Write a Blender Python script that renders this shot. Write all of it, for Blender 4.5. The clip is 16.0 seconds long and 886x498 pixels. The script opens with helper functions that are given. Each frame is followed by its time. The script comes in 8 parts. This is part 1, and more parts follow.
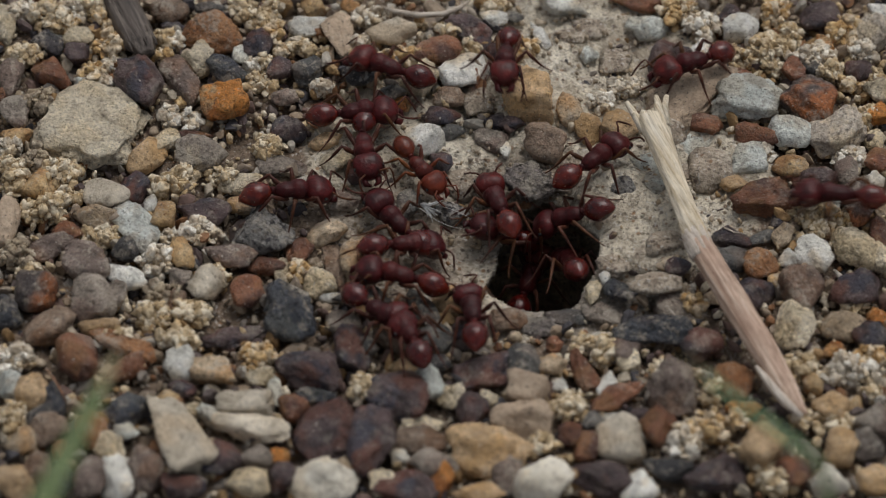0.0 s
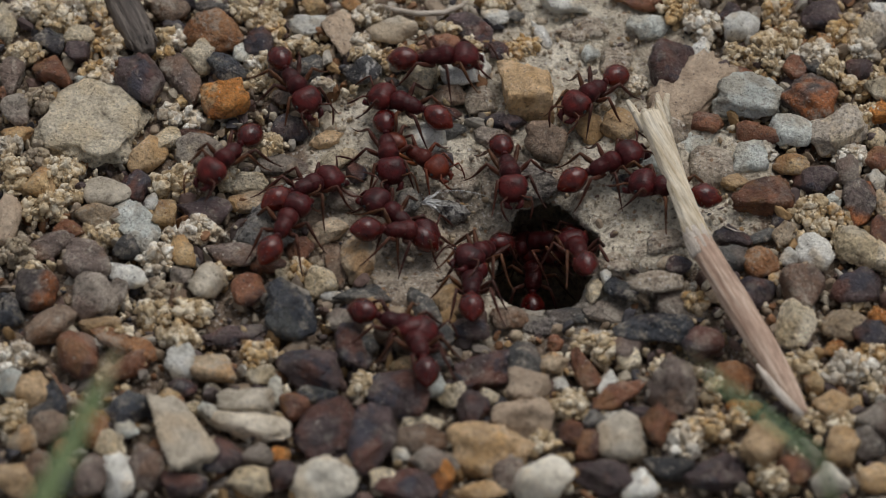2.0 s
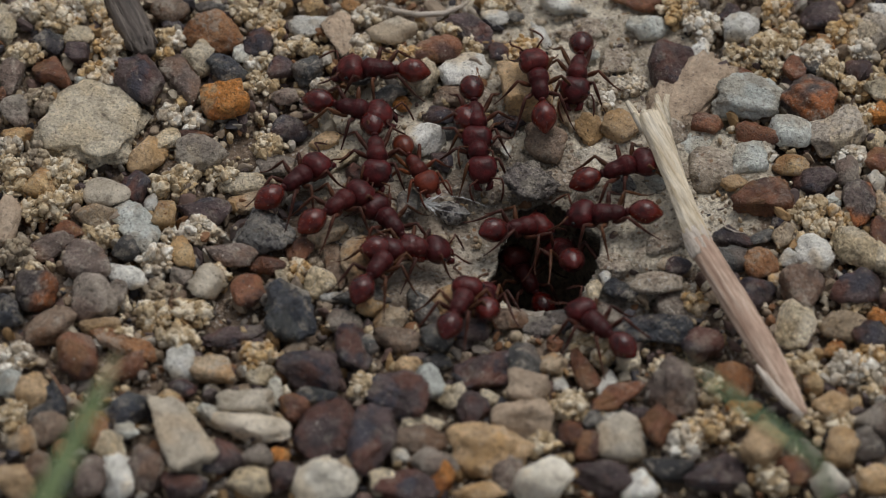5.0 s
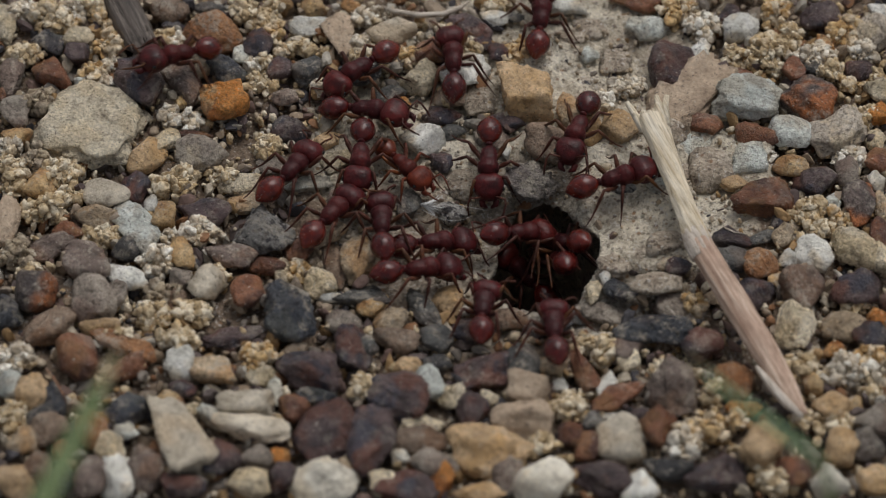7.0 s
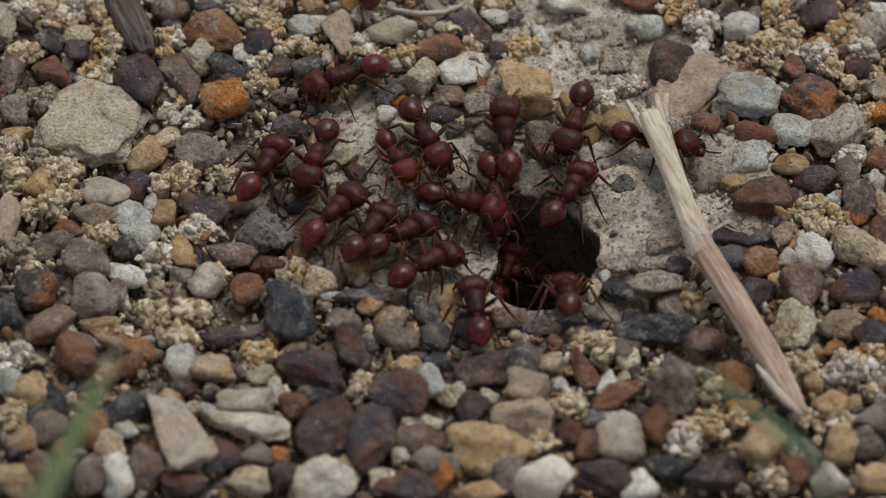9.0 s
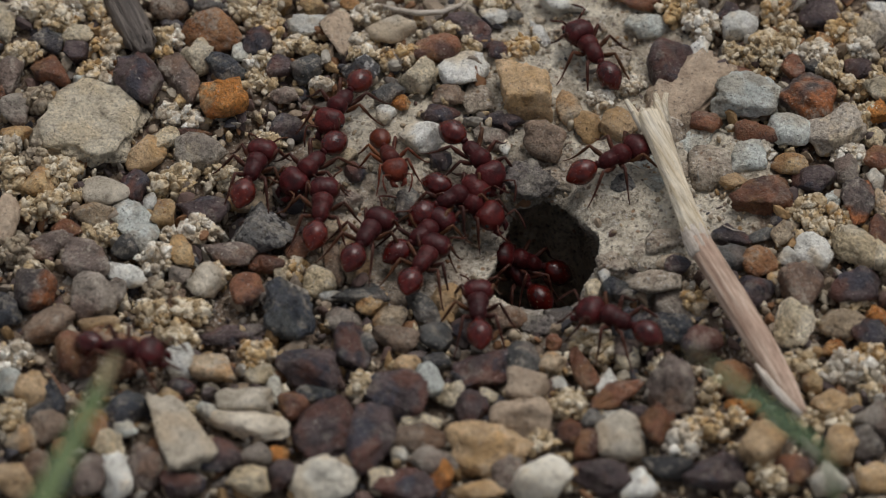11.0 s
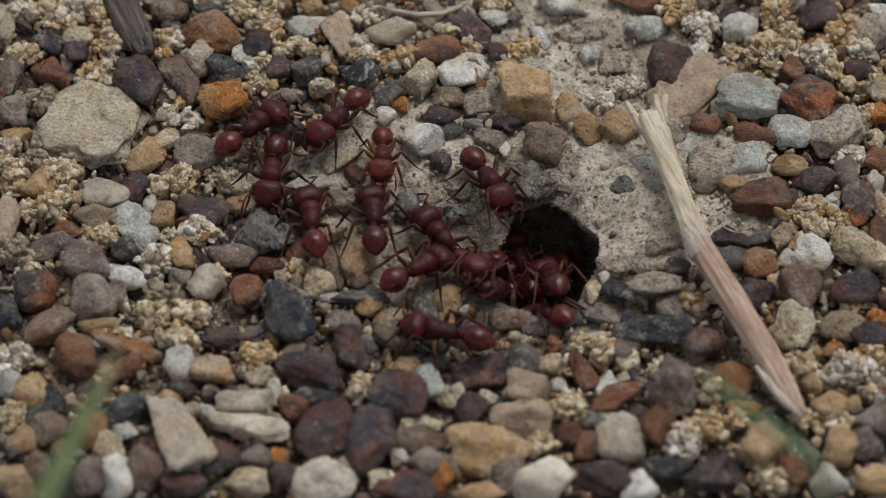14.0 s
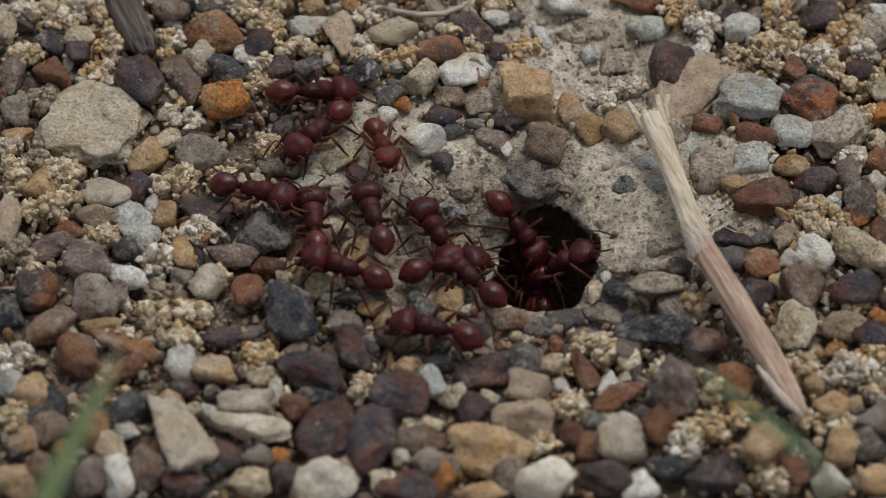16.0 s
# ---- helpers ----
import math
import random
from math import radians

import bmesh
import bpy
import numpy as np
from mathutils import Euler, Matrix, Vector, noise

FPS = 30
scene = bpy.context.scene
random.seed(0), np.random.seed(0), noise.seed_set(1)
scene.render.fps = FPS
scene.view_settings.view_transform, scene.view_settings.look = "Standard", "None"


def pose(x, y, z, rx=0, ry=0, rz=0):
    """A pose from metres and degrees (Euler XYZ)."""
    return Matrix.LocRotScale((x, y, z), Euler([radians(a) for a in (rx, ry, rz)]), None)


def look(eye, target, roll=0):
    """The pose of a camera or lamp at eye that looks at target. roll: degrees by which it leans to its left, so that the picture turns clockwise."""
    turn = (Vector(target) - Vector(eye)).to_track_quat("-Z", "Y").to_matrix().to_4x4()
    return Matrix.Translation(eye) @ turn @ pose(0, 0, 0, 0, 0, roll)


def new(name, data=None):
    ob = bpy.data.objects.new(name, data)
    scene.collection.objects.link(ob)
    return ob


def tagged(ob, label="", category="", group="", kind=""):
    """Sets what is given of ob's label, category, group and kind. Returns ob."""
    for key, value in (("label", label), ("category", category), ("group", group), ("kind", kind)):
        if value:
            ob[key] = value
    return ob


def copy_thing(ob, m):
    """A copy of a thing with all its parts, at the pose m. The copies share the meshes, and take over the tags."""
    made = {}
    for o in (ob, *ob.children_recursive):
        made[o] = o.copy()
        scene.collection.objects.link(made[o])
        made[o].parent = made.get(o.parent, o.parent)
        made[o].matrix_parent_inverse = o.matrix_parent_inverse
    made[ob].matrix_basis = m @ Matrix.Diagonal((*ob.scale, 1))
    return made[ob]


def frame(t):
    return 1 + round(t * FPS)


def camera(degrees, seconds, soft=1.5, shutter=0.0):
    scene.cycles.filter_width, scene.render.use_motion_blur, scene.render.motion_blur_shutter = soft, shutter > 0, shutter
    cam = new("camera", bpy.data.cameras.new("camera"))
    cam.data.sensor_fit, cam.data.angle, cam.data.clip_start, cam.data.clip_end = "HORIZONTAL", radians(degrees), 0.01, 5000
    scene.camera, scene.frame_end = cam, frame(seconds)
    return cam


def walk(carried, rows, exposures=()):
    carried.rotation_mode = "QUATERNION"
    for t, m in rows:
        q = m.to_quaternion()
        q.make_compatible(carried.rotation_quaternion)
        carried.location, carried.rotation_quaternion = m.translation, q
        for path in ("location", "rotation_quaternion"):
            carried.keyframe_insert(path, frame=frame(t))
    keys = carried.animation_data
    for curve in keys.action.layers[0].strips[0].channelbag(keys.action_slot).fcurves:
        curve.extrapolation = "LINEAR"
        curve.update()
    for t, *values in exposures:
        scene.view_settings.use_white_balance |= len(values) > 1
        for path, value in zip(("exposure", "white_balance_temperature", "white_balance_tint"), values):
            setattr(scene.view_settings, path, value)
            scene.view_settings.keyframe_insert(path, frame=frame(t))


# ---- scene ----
MM = 0.001
cam = camera(11.988, 16.0, soft=1.12, shutter=0.5)
cam.data.dof.use_dof = True
cam.data.dof.focus_distance = 0.407
cam.data.dof.aperture_fstop = 25.5
EYE = (0.0, -0.4 * math.cos(radians(50.0)), 0.4 * math.sin(radians(50.0)))


def aim(right, down):
    """Camera pose with its target moved by a few hundredths of a millimetre (wobble of the tripod)."""
    s = math.sin(radians(50.0))
    return look(EYE, (-right * MM, down * MM / s, 0.0))


walk(cam, [
    (0.0, aim(-0.027, 0.080)),
    (0.5, aim(0.000, 0.016)),
    (1.0, aim(0.000, 0.000)),
    (1.5, aim(0.000, -0.054)),
    (2.0, aim(0.054, -0.054)),
    (2.5, aim(0.000, 0.107)),
    (3.0, aim(0.000, 0.027)),
    (3.5, aim(0.000, 0.027)),
    (4.0, aim(0.000, 0.027)),
    (6.5, aim(0.064, 0.027)),
    (7.0, aim(0.000, 0.080)),
    (7.5, aim(-0.091, 0.027)),
    (8.0, aim(0.000, 0.027)),
    (8.5, aim(0.000, -0.027)),
    (9.0, aim(0.000, -0.054)),
    (11.5, aim(-0.091, -0.134)),
    (12.0, aim(-0.107, -0.145)),
    (12.5, aim(-0.161, 0.027)),
    (13.0, aim(-0.054, 0.027)),
    (13.5, aim(-0.091, -0.037)),
    (14.0, aim(-0.080, 0.054)),
    (14.5, aim(-0.016, -0.054)),
    (15.0, aim(0.000, -0.027)),
    (15.5, aim(0.070, 0.027)),
    (16.0, aim(0.080, 0.054)),
])

# ---- light: bright overcast sky ----
world = bpy.data.worlds.new("overcast_sky")
scene.world = world
world.use_nodes = True
wn, wl = world.node_tree.nodes, world.node_tree.links
sky = wn.new("ShaderNodeTexSky")
sky.sky_type = "NISHITA"
sky.sun_disc = False
sky.sun_elevation, sky.sun_rotation = radians(62), radians(20)
sky.air_density, sky.dust_density = 1.0, 3.0
grey = wn.new("ShaderNodeHueSaturation")
grey.inputs["Saturation"].default_value = 0.33
wl.new(sky.outputs[0], grey.inputs["Color"])
wl.new(grey.outputs[0], wn["Background"].inputs["Color"])
wn["Background"].inputs["Strength"].default_value = 0.085
sun_data = bpy.data.lights.new("sun", "SUN")
sun_data.energy, sun_data.angle, sun_data.color = 1.2, radians(30), (1.0, 0.975, 0.96)
sun = new("sun", sun_data)
sun.matrix_world = look((0.25, 0.40, 1.0), (0, 0, 0))
scene.view_settings.exposure = 0.0


# ---- materials ----
def shader(name):
    m = bpy.data.materials.new(name)
    m.use_nodes = True
    return m, m.node_tree.nodes, m.node_tree.links, m.node_tree.nodes["Principled BSDF"]


def noise_node(nodes, links, vec, scale, detail=4.0, rough=0.6):
    n = nodes.new("ShaderNodeTexNoise")
    n.inputs["Scale"].default_value, n.inputs["Detail"].default_value, n.inputs["Roughness"].default_value = scale, detail, rough
    links.new(vec, n.inputs["Vector"])
    return n.outputs["Fac"]


def ramp_node(nodes, links, fac, stops):
    r = nodes.new("ShaderNodeValToRGB")
    e = r.color_ramp.elements
    while len(e) < len(stops):
        e.new(0.5)
    for el, (p, c) in zip(e, stops):
        el.position, el.color = p, (*c, 1) if len(c) == 3 else c
    links.new(fac, r.inputs["Fac"])
    return r.outputs["Color"]


def mix_node(nodes, links, fac, a, b, mode="MIX"):
    n = nodes.new("ShaderNodeMix")
    n.data_type, n.blend_type = "RGBA", mode
    for sock, val in ((n.inputs["Factor"], fac), (n.inputs["A"], a), (n.inputs["B"], b)):
        if isinstance(val, bpy.types.NodeSocket):
            links.new(val, sock)
        elif isinstance(val, (int, float)):
            sock.default_value = val
        else:
            sock.default_value = (*val, 1)
    return n.outputs["Result"]


def bump_node(nodes, links, height, strength, dist, after=None):
    b = nodes.new("ShaderNodeBump")
    b.inputs["Strength"].default_value, b.inputs["Distance"].default_value = strength, dist
    links.new(height, b.inputs["Height"])
    if after:
        links.new(after, b.inputs["Normal"])
    return b.outputs["Normal"]


def math_node(nodes, links, op, a, b=0.0):
    n = nodes.new("ShaderNodeMath")
    n.operation = op
    for sock, val in zip(n.inputs, (a, b)):
        if isinstance(val, bpy.types.NodeSocket):
            links.new(val, sock)
        else:
            sock.default_value = val
    return n.outputs[0]


def math_vec(nodes, links, vec, shift):
    v = nodes.new("ShaderNodeVectorMath")
    v.operation = "ADD"
    links.new(vec, v.inputs[0])
    v.inputs[1].default_value = (shift, shift * 2, shift * 3)
    return v.outputs[0]


def offset_coords(nodes, links, by_object=True):
    """Object coordinates, shifted by a random amount so that no two stones share a pattern."""
    tc = nodes.new("ShaderNodeTexCoord")
    v = nodes.new("ShaderNodeVectorMath")
    v.operation = "ADD"
    links.new(tc.outputs["Object"], v.inputs[0])
    if by_object:
        info = nodes.new("ShaderNodeObjectInfo")
        rnd = info.outputs["Random"]
    else:
        info = nodes.new("ShaderNodeNewGeometry")
        rnd = info.outputs["Random Per Island"]
    links.new(rnd, v.inputs[1])
    return v.outputs[0], rnd


def calm(c, k=0.02):
    """A colour drawn a little towards its own grey."""
    g = 0.3 * c[0] + 0.6 * c[1] + 0.1 * c[2]
    return tuple(x + (g - x) * k for x in c)


def stone_material(name, dark, mid, light, speck=None, patch=None, rough=0.75, dust=0.25, relief=1.0, grit=0.85, vein=None):
    """Stone: mottled base colour, grain, mineral specks, coloured patches and pale dust."""
    m, n, l, p = shader(name)
    dark, mid, light = calm(dark), calm(mid), calm(light)
    vec, rnd = offset_coords(n, l)
    big = noise_node(n, l, vec, 420, 3, 0.55)
    fine = noise_node(n, l, vec, 2600, 4, 0.7)
    col = ramp_node(n, l, big, [(0.30, dark), (0.5, mid), (0.72, light)])
    if patch:
        pf = noise_node(n, l, vec, 260, 2, 0.5)
        pm = ramp_node(n, l, pf, [(0.50, (0, 0, 0)), (0.62, (0.9, 0.9, 0.9))])
        col = mix_node(n, l, pm, col, calm(patch))
    if vein:
        vf = noise_node(n, l, math_vec(n, l, vec, 0.017), 330, 3, 0.6)
        col = mix_node(n, l, ramp_node(n, l, vf, [(0.52, (0, 0, 0)), (0.60, (0.85, 0.85, 0.85))]), col, vein)
    grain = ramp_node(n, l, fine, [(0.32, (0.42, 0.40, 0.38)), (0.50, (1, 1, 1)), (0.70, (1.5, 1.5, 1.48))])
    col = mix_node(n, l, grit, col, grain, "MULTIPLY")
    pit = noise_node(n, l, vec, 1300, 3, 0.6)
    col = mix_node(n, l, 0.7 * grit, col, ramp_node(n, l, pit, [(0.30, (0.40, 0.36, 0.33)), (0.42, (1, 1, 1))]), "MULTIPLY")
    if speck:
        sf = noise_node(n, l, vec, 1500, 2, 0.5)
        sm = ramp_node(n, l, sf, [(0.55, (0, 0, 0)), (0.61, (1, 1, 1))])
        col = mix_node(n, l, sm, col, speck)
    # darker and lighter blotches, then thin pale veins
    bl = noise_node(n, l, vec, 760, 6, 0.72)
    col = mix_node(n, l, 0.9, col, ramp_node(n, l, bl, [(0.30, (0.50, 0.47, 0.45)), (0.46, (0.95, 0.95, 0.95)), (0.58, (1.05, 1.05, 1.05)), (0.72, (1.45, 1.43, 1.40))]), "MULTIPLY")
    # pale soil dust that clings in small spots
    df = noise_node(n, l, vec, 900, 5, 0.75)
    dm = ramp_node(n, l, df, [(0.54, (0, 0, 0)), (0.66, (dust * 2.2,) * 3)])
    col = mix_node(n, l, dm, col, (0.44, 0.38, 0.30))
    # patches of stuck-on crust, broken up by grain
    cf = noise_node(n, l, math_vec(n, l, vec, 0.029), 310, 3, 0.55)
    ck = noise_node(n, l, vec, 1900, 4, 0.75)
    cm = ramp_node(n, l, math_node(n, l, "ADD", math_node(n, l, "MULTIPLY", cf, 0.75), math_node(n, l, "MULTIPLY", ck, 0.5)), [(0.68, (0, 0, 0)), (0.76, (min(0.9, 0.10 + dust * 1.9),) * 3)])
    col = mix_node(n, l, cm, col, (0.50, 0.45, 0.37))
    # scattered single pale and dark grains
    sg = noise_node(n, l, math_vec(n, l, vec, 0.043), 3300, 1, 0.5)
    col = mix_node(n, l, ramp_node(n, l, sg, [(0.70, (0, 0, 0)), (0.75, (0.6, 0.6, 0.6))]), col, (0.62, 0.57, 0.49))
    col = mix_node(n, l, ramp_node(n, l, sg, [(0.29, (0.7, 0.7, 0.7)), (0.33, (0, 0, 0))]), col, (0.09, 0.075, 0.065))
    # each stone a little lighter or darker
    v = ramp_node(n, l, rnd, [(0.0, (0.80, 0.79, 0.78)), (1.0, (1.18, 1.16, 1.14))])
    col = mix_node(n, l, 1.0, col, v, "MULTIPLY")
    l.new(col, p.inputs["Base Color"])
    rr = ramp_node(n, l, fine, [(0.3, (rough - 0.12,) * 3), (0.7, (min(1, rough + 0.12),) * 3)])
    l.new(rr, p.inputs["Roughness"])
    p.inputs["Specular IOR Level"].default_value = 0.4
    b1 = bump_node(n, l, bl, 1.0 * relief, 0.0007)
    b2 = bump_node(n, l, pit, min(1.6, relief * (0.4 + 0.7 * grit)), 0.00034, b1)
    l.new(bump_node(n, l, fine, 0.9 * relief * grit, 0.00014, b2), p.inputs["Normal"])
    return m


STONE = {
    "tan": stone_material("tan_sandstone", (0.396, 0.294, 0.186), (0.540, 0.420, 0.282), (0.660, 0.540, 0.390), patch=(0.528, 0.324, 0.156), relief=1.1, grit=0.6),
    "cream": stone_material("cream_limestone", (0.552, 0.468, 0.318), (0.744, 0.642, 0.462), (0.888, 0.792, 0.606), patch=(0.672, 0.540, 0.336), dust=0.15, relief=1.1, grit=0.75),
    "grey": stone_material("grey_brown_stone", (0.205, 0.173, 0.140), (0.324, 0.275, 0.227), (0.432, 0.373, 0.313), patch=(0.227, 0.162, 0.130), grit=0.7),
    "charcoal": stone_material("charcoal_stone", (0.055, 0.055, 0.055), (0.10, 0.10, 0.095), (0.17, 0.165, 0.15), patch=(0.16, 0.13, 0.11), rough=0.55, grit=0.6),
    "purple": stone_material("purple_brown_stone", (0.042, 0.029, 0.032), (0.092, 0.062, 0.062), (0.17, 0.120, 0.115), patch=(0.150, 0.062, 0.044), rough=0.38, dust=0.08, grit=0.5, vein=(0.050, 0.050, 0.068)),
    "brown": stone_material("brown_stone", (0.179, 0.123, 0.084), (0.291, 0.207, 0.146), (0.403, 0.297, 0.218), patch=(0.224, 0.123, 0.067), rough=0.55, grit=0.6),
    "russet": stone_material("russet_stone", (0.150, 0.058, 0.030), (0.250, 0.102, 0.052), (0.34, 0.160, 0.088), patch=(0.110, 0.055, 0.042), rough=0.36, dust=0.06, grit=0.45, vein=(0.26, 0.13, 0.06)),
    "orange": stone_material("orange_stone", (0.45, 0.178, 0.033), (0.76, 0.31, 0.072), (0.83, 0.44, 0.16), patch=(0.52, 0.185, 0.045), dust=0.05, relief=1.9, grit=0.6, vein=(0.58, 0.40, 0.22)),
    "sienna": stone_material("sienna_stone", (0.420, 0.282, 0.150), (0.564, 0.390, 0.216), (0.660, 0.480, 0.294), patch=(0.504, 0.318, 0.144), relief=1.0, grit=0.40, dust=0.08),
    "ochre": stone_material("ochre_stone", (0.448, 0.280, 0.123), (0.605, 0.403, 0.190), (0.694, 0.515, 0.291), patch=(0.448, 0.235, 0.090), rough=0.6, grit=0.5),
    "white": stone_material("white_quartz", (0.68, 0.67, 0.60), (0.83, 0.82, 0.75), (0.90, 0.895, 0.85), patch=(0.72, 0.62, 0.46), dust=0.1, rough=0.5, grit=0.35),
    "pale_grey": stone_material("pale_grey_stone", (0.55, 0.585, 0.54), (0.71, 0.745, 0.69), (0.82, 0.85, 0.80), patch=(0.60, 0.57, 0.47), relief=1.1, grit=0.5, dust=0.12, vein=(0.50, 0.46, 0.38)),
    "slate": stone_material("slate_blue_stone", (0.032, 0.038, 0.050), (0.072, 0.079, 0.095), (0.16, 0.165, 0.175), patch=(0.085, 0.075, 0.08), rough=0.34, dust=0.40, grit=0.6, relief=1.5, vein=(0.11, 0.115, 0.11)),
    "black": stone_material("black_stone", (0.022, 0.022, 0.024), (0.045, 0.044, 0.046), (0.09, 0.085, 0.08), rough=0.42, grit=0.5),
    "speckled": stone_material("speckled_dark_stone", (0.05, 0.05, 0.055), (0.085, 0.085, 0.09), (0.14, 0.14, 0.14), speck=(0.48, 0.47, 0.45), rough=0.6),
    "granite": stone_material("grey_speckled_granite", (0.20, 0.192, 0.180), (0.31, 0.298, 0.280), (0.46, 0.445, 0.42), speck=(0.07, 0.065, 0.07), relief=1.7),
    "amber": stone_material("amber_brown_stone", (0.30, 0.135, 0.055), (0.44, 0.215, 0.09), (0.54, 0.30, 0.15), patch=(0.34, 0.14, 0.05), rough=0.55, grit=0.55),
    "beige": stone_material("smooth_beige_stone", (0.463, 0.400, 0.300), (0.587, 0.519, 0.406), (0.712, 0.644, 0.525), patch=(0.562, 0.450, 0.312), relief=0.8, grit=0.25, dust=0.15),
    "sandy": stone_material("sandy_limestone", (0.66, 0.570, 0.410), (0.82, 0.722, 0.540), (0.92, 0.835, 0.655), patch=(0.74, 0.615, 0.415), dust=0.08, relief=1.1, grit=0.6),
    "limestone": stone_material("bright_limestone", (0.64, 0.585, 0.47), (0.78, 0.73, 0.61), (0.86, 0.82, 0.71), patch=(0.72, 0.62, 0.46), relief=0.8, grit=0.2, dust=0.05),
    "taupe": stone_material("taupe_stone", (0.347, 0.297, 0.235), (0.459, 0.403, 0.330), (0.582, 0.521, 0.437), patch=(0.325, 0.274, 0.224), grit=0.8, vein=(0.560, 0.470, 0.336)),
    "mauve": stone_material("mauve_brown_stone", (0.112, 0.080, 0.066), (0.185, 0.138, 0.115), (0.28, 0.222, 0.188), patch=(0.22, 0.135, 0.090), rough=0.5, grit=0.6),
    "fawn": stone_material("plain_fawn_stone", (0.401, 0.301, 0.212), (0.484, 0.372, 0.266), (0.555, 0.437, 0.319), relief=0.8, grit=0.3, dust=0.06),
    "earth": stone_material("grey_earth", (0.16, 0.135, 0.125), (0.26, 0.225, 0.208), (0.42, 0.38, 0.345), patch=(0.26, 0.235, 0.21), rough=0.9, relief=2.2, grit=1.0, dust=0.35),
    "rusty": stone_material("rust_patched_stone", (0.06, 0.048, 0.046), (0.105, 0.082, 0.075), (0.16, 0.12, 0.105), patch=(0.42, 0.14, 0.04), rough=0.42),
}
LOOKS = {
    "tan": "tan sandstone", "cream": "pale cream limestone", "grey": "grey-brown", "charcoal": "charcoal grey", "purple": "dark purple-brown",
    "brown": "mid-brown", "russet": "dark russet-red", "orange": "rusty orange", "sienna": "sienna-brown", "ochre": "yellow ochre",
    "white": "chalky white quartz", "pale_grey": "pale grey weathered", "slate": "dark slate-blue", "black": "nearly black",
    "speckled": "dark white-speckled", "granite": "rough grey granite", "rusty": "dark rust-patched", "beige": "smooth beige", "amber": "amber-brown",
    "limestone": "bright cream limestone", "sandy": "sandy beige limestone", "taupe": "taupe-grey mottled", "mauve": "mauve-brown", "fawn": "plain fawn", "earth": "dark grey earth",
}
FORMS = {"lump": "crumbling lump of earth", "round": "worn rounded pebble", "sharp": "angular chip of stone", "slab": "flat weathered slab", "block": "blocky broken stone"}


def soil_material():
    """Cemented sandy soil: pale crust with dark and bright sand grains."""
    m, n, l, p = shader("sandy_soil")
    tc = n.new("ShaderNodeTexCoord")
    vec = tc.outputs["Object"]
    big = noise_node(n, l, vec, 130, 4, 0.6)
    mid = noise_node(n, l, vec, 700, 4, 0.65)
    fine = noise_node(n, l, vec, 3200, 3, 0.7)
    col = ramp_node(n, l, big, [(0.32, (0.41, 0.358, 0.278)), (0.46, (0.56, 0.505, 0.40)), (0.62, (0.68, 0.632, 0.525))])
    # grey, pinkish and damp brown patches in the crust
    tint = noise_node(n, l, vec, 260, 3, 0.6)
    col = mix_node(n, l, ramp_node(n, l, tint, [(0.54, (0, 0, 0)), (0.64, (0.75, 0.75, 0.75))]), col, (0.40, 0.365, 0.30))
    stain = noise_node(n, l, math_vec(n, l, vec, 0.031), 330, 4, 0.65)
    col = mix_node(n, l, ramp_node(n, l, stain, [(0.58, (0, 0, 0)), (0.69, (0.65, 0.65, 0.65))]), col, (0.26, 0.20, 0.155))
    # browner earth beside the hole; its tone also holds shade among the ants
    brown_soil = n.new("ShaderNodeMapping")
    brown_soil.inputs["Location"].default_value = (0.0045, -0.0015, 0)
    l.new(vec, brown_soil.inputs["Vector"])
    near = n.new("ShaderNodeVectorMath")
    near.operation = "LENGTH"
    l.new(brown_soil.outputs[0], near.inputs[0])
    reach = math_node(n, l, "ADD", math_node(n, l, "MULTIPLY", near.outputs["Value"], 55.0), math_node(n, l, "MULTIPLY", tint, 0.9))
    col = mix_node(n, l, ramp_node(n, l, reach, [(0.85, (0.62, 0.62, 0.62)), (1.0, (0, 0, 0))]), col, (0.275, 0.215, 0.165))
    # brown-grey slope behind and beside the hole, its shade put into the colour
    slope = n.new("ShaderNodeMapping")
    slope.inputs["Location"].default_value = (-0.0065, -0.0065, 0)
    l.new(vec, slope.inputs["Vector"])
    apart = n.new("ShaderNodeVectorMath")
    apart.operation = "LENGTH"
    l.new(slope.outputs[0], apart.inputs[0])
    # distance plus noise: how far the darker tone reaches
    worn = math_node(n, l, "ADD", math_node(n, l, "MULTIPLY", apart.outputs["Value"], 88.0), math_node(n, l, "MULTIPLY", stain, 0.7))
    col = mix_node(n, l, ramp_node(n, l, worn, [(0.75, (0.75, 0.75, 0.75)), (1.05, (0, 0, 0))]), col, (0.235, 0.200, 0.158))
    # dark grey earth thrown out before the hole
    spoil = n.new("ShaderNodeMapping")
    spoil.inputs["Location"].default_value = (-0.012, 0.009, 0)
    spoil.inputs["Scale"].default_value = (0.75, 1.3, 1)
    l.new(vec, spoil.inputs["Vector"])
    off = n.new("ShaderNodeVectorMath")
    off.operation = "LENGTH"
    l.new(spoil.outputs[0], off.inputs[0])
    cast = math_node(n, l, "ADD", math_node(n, l, "MULTIPLY", off.outputs["Value"], 75.0), math_node(n, l, "MULTIPLY", stain, 0.8))
    col = mix_node(n, l, ramp_node(n, l, cast, [(0.80, (0.7, 0.7, 0.7)), (1.0, (0, 0, 0))]), col, (0.215, 0.185, 0.16))
    # pale crust only round the nest; brown under the gravel paints in gap shade
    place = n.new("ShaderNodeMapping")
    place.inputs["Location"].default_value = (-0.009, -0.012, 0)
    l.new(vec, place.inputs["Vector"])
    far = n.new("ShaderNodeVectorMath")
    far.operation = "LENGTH"
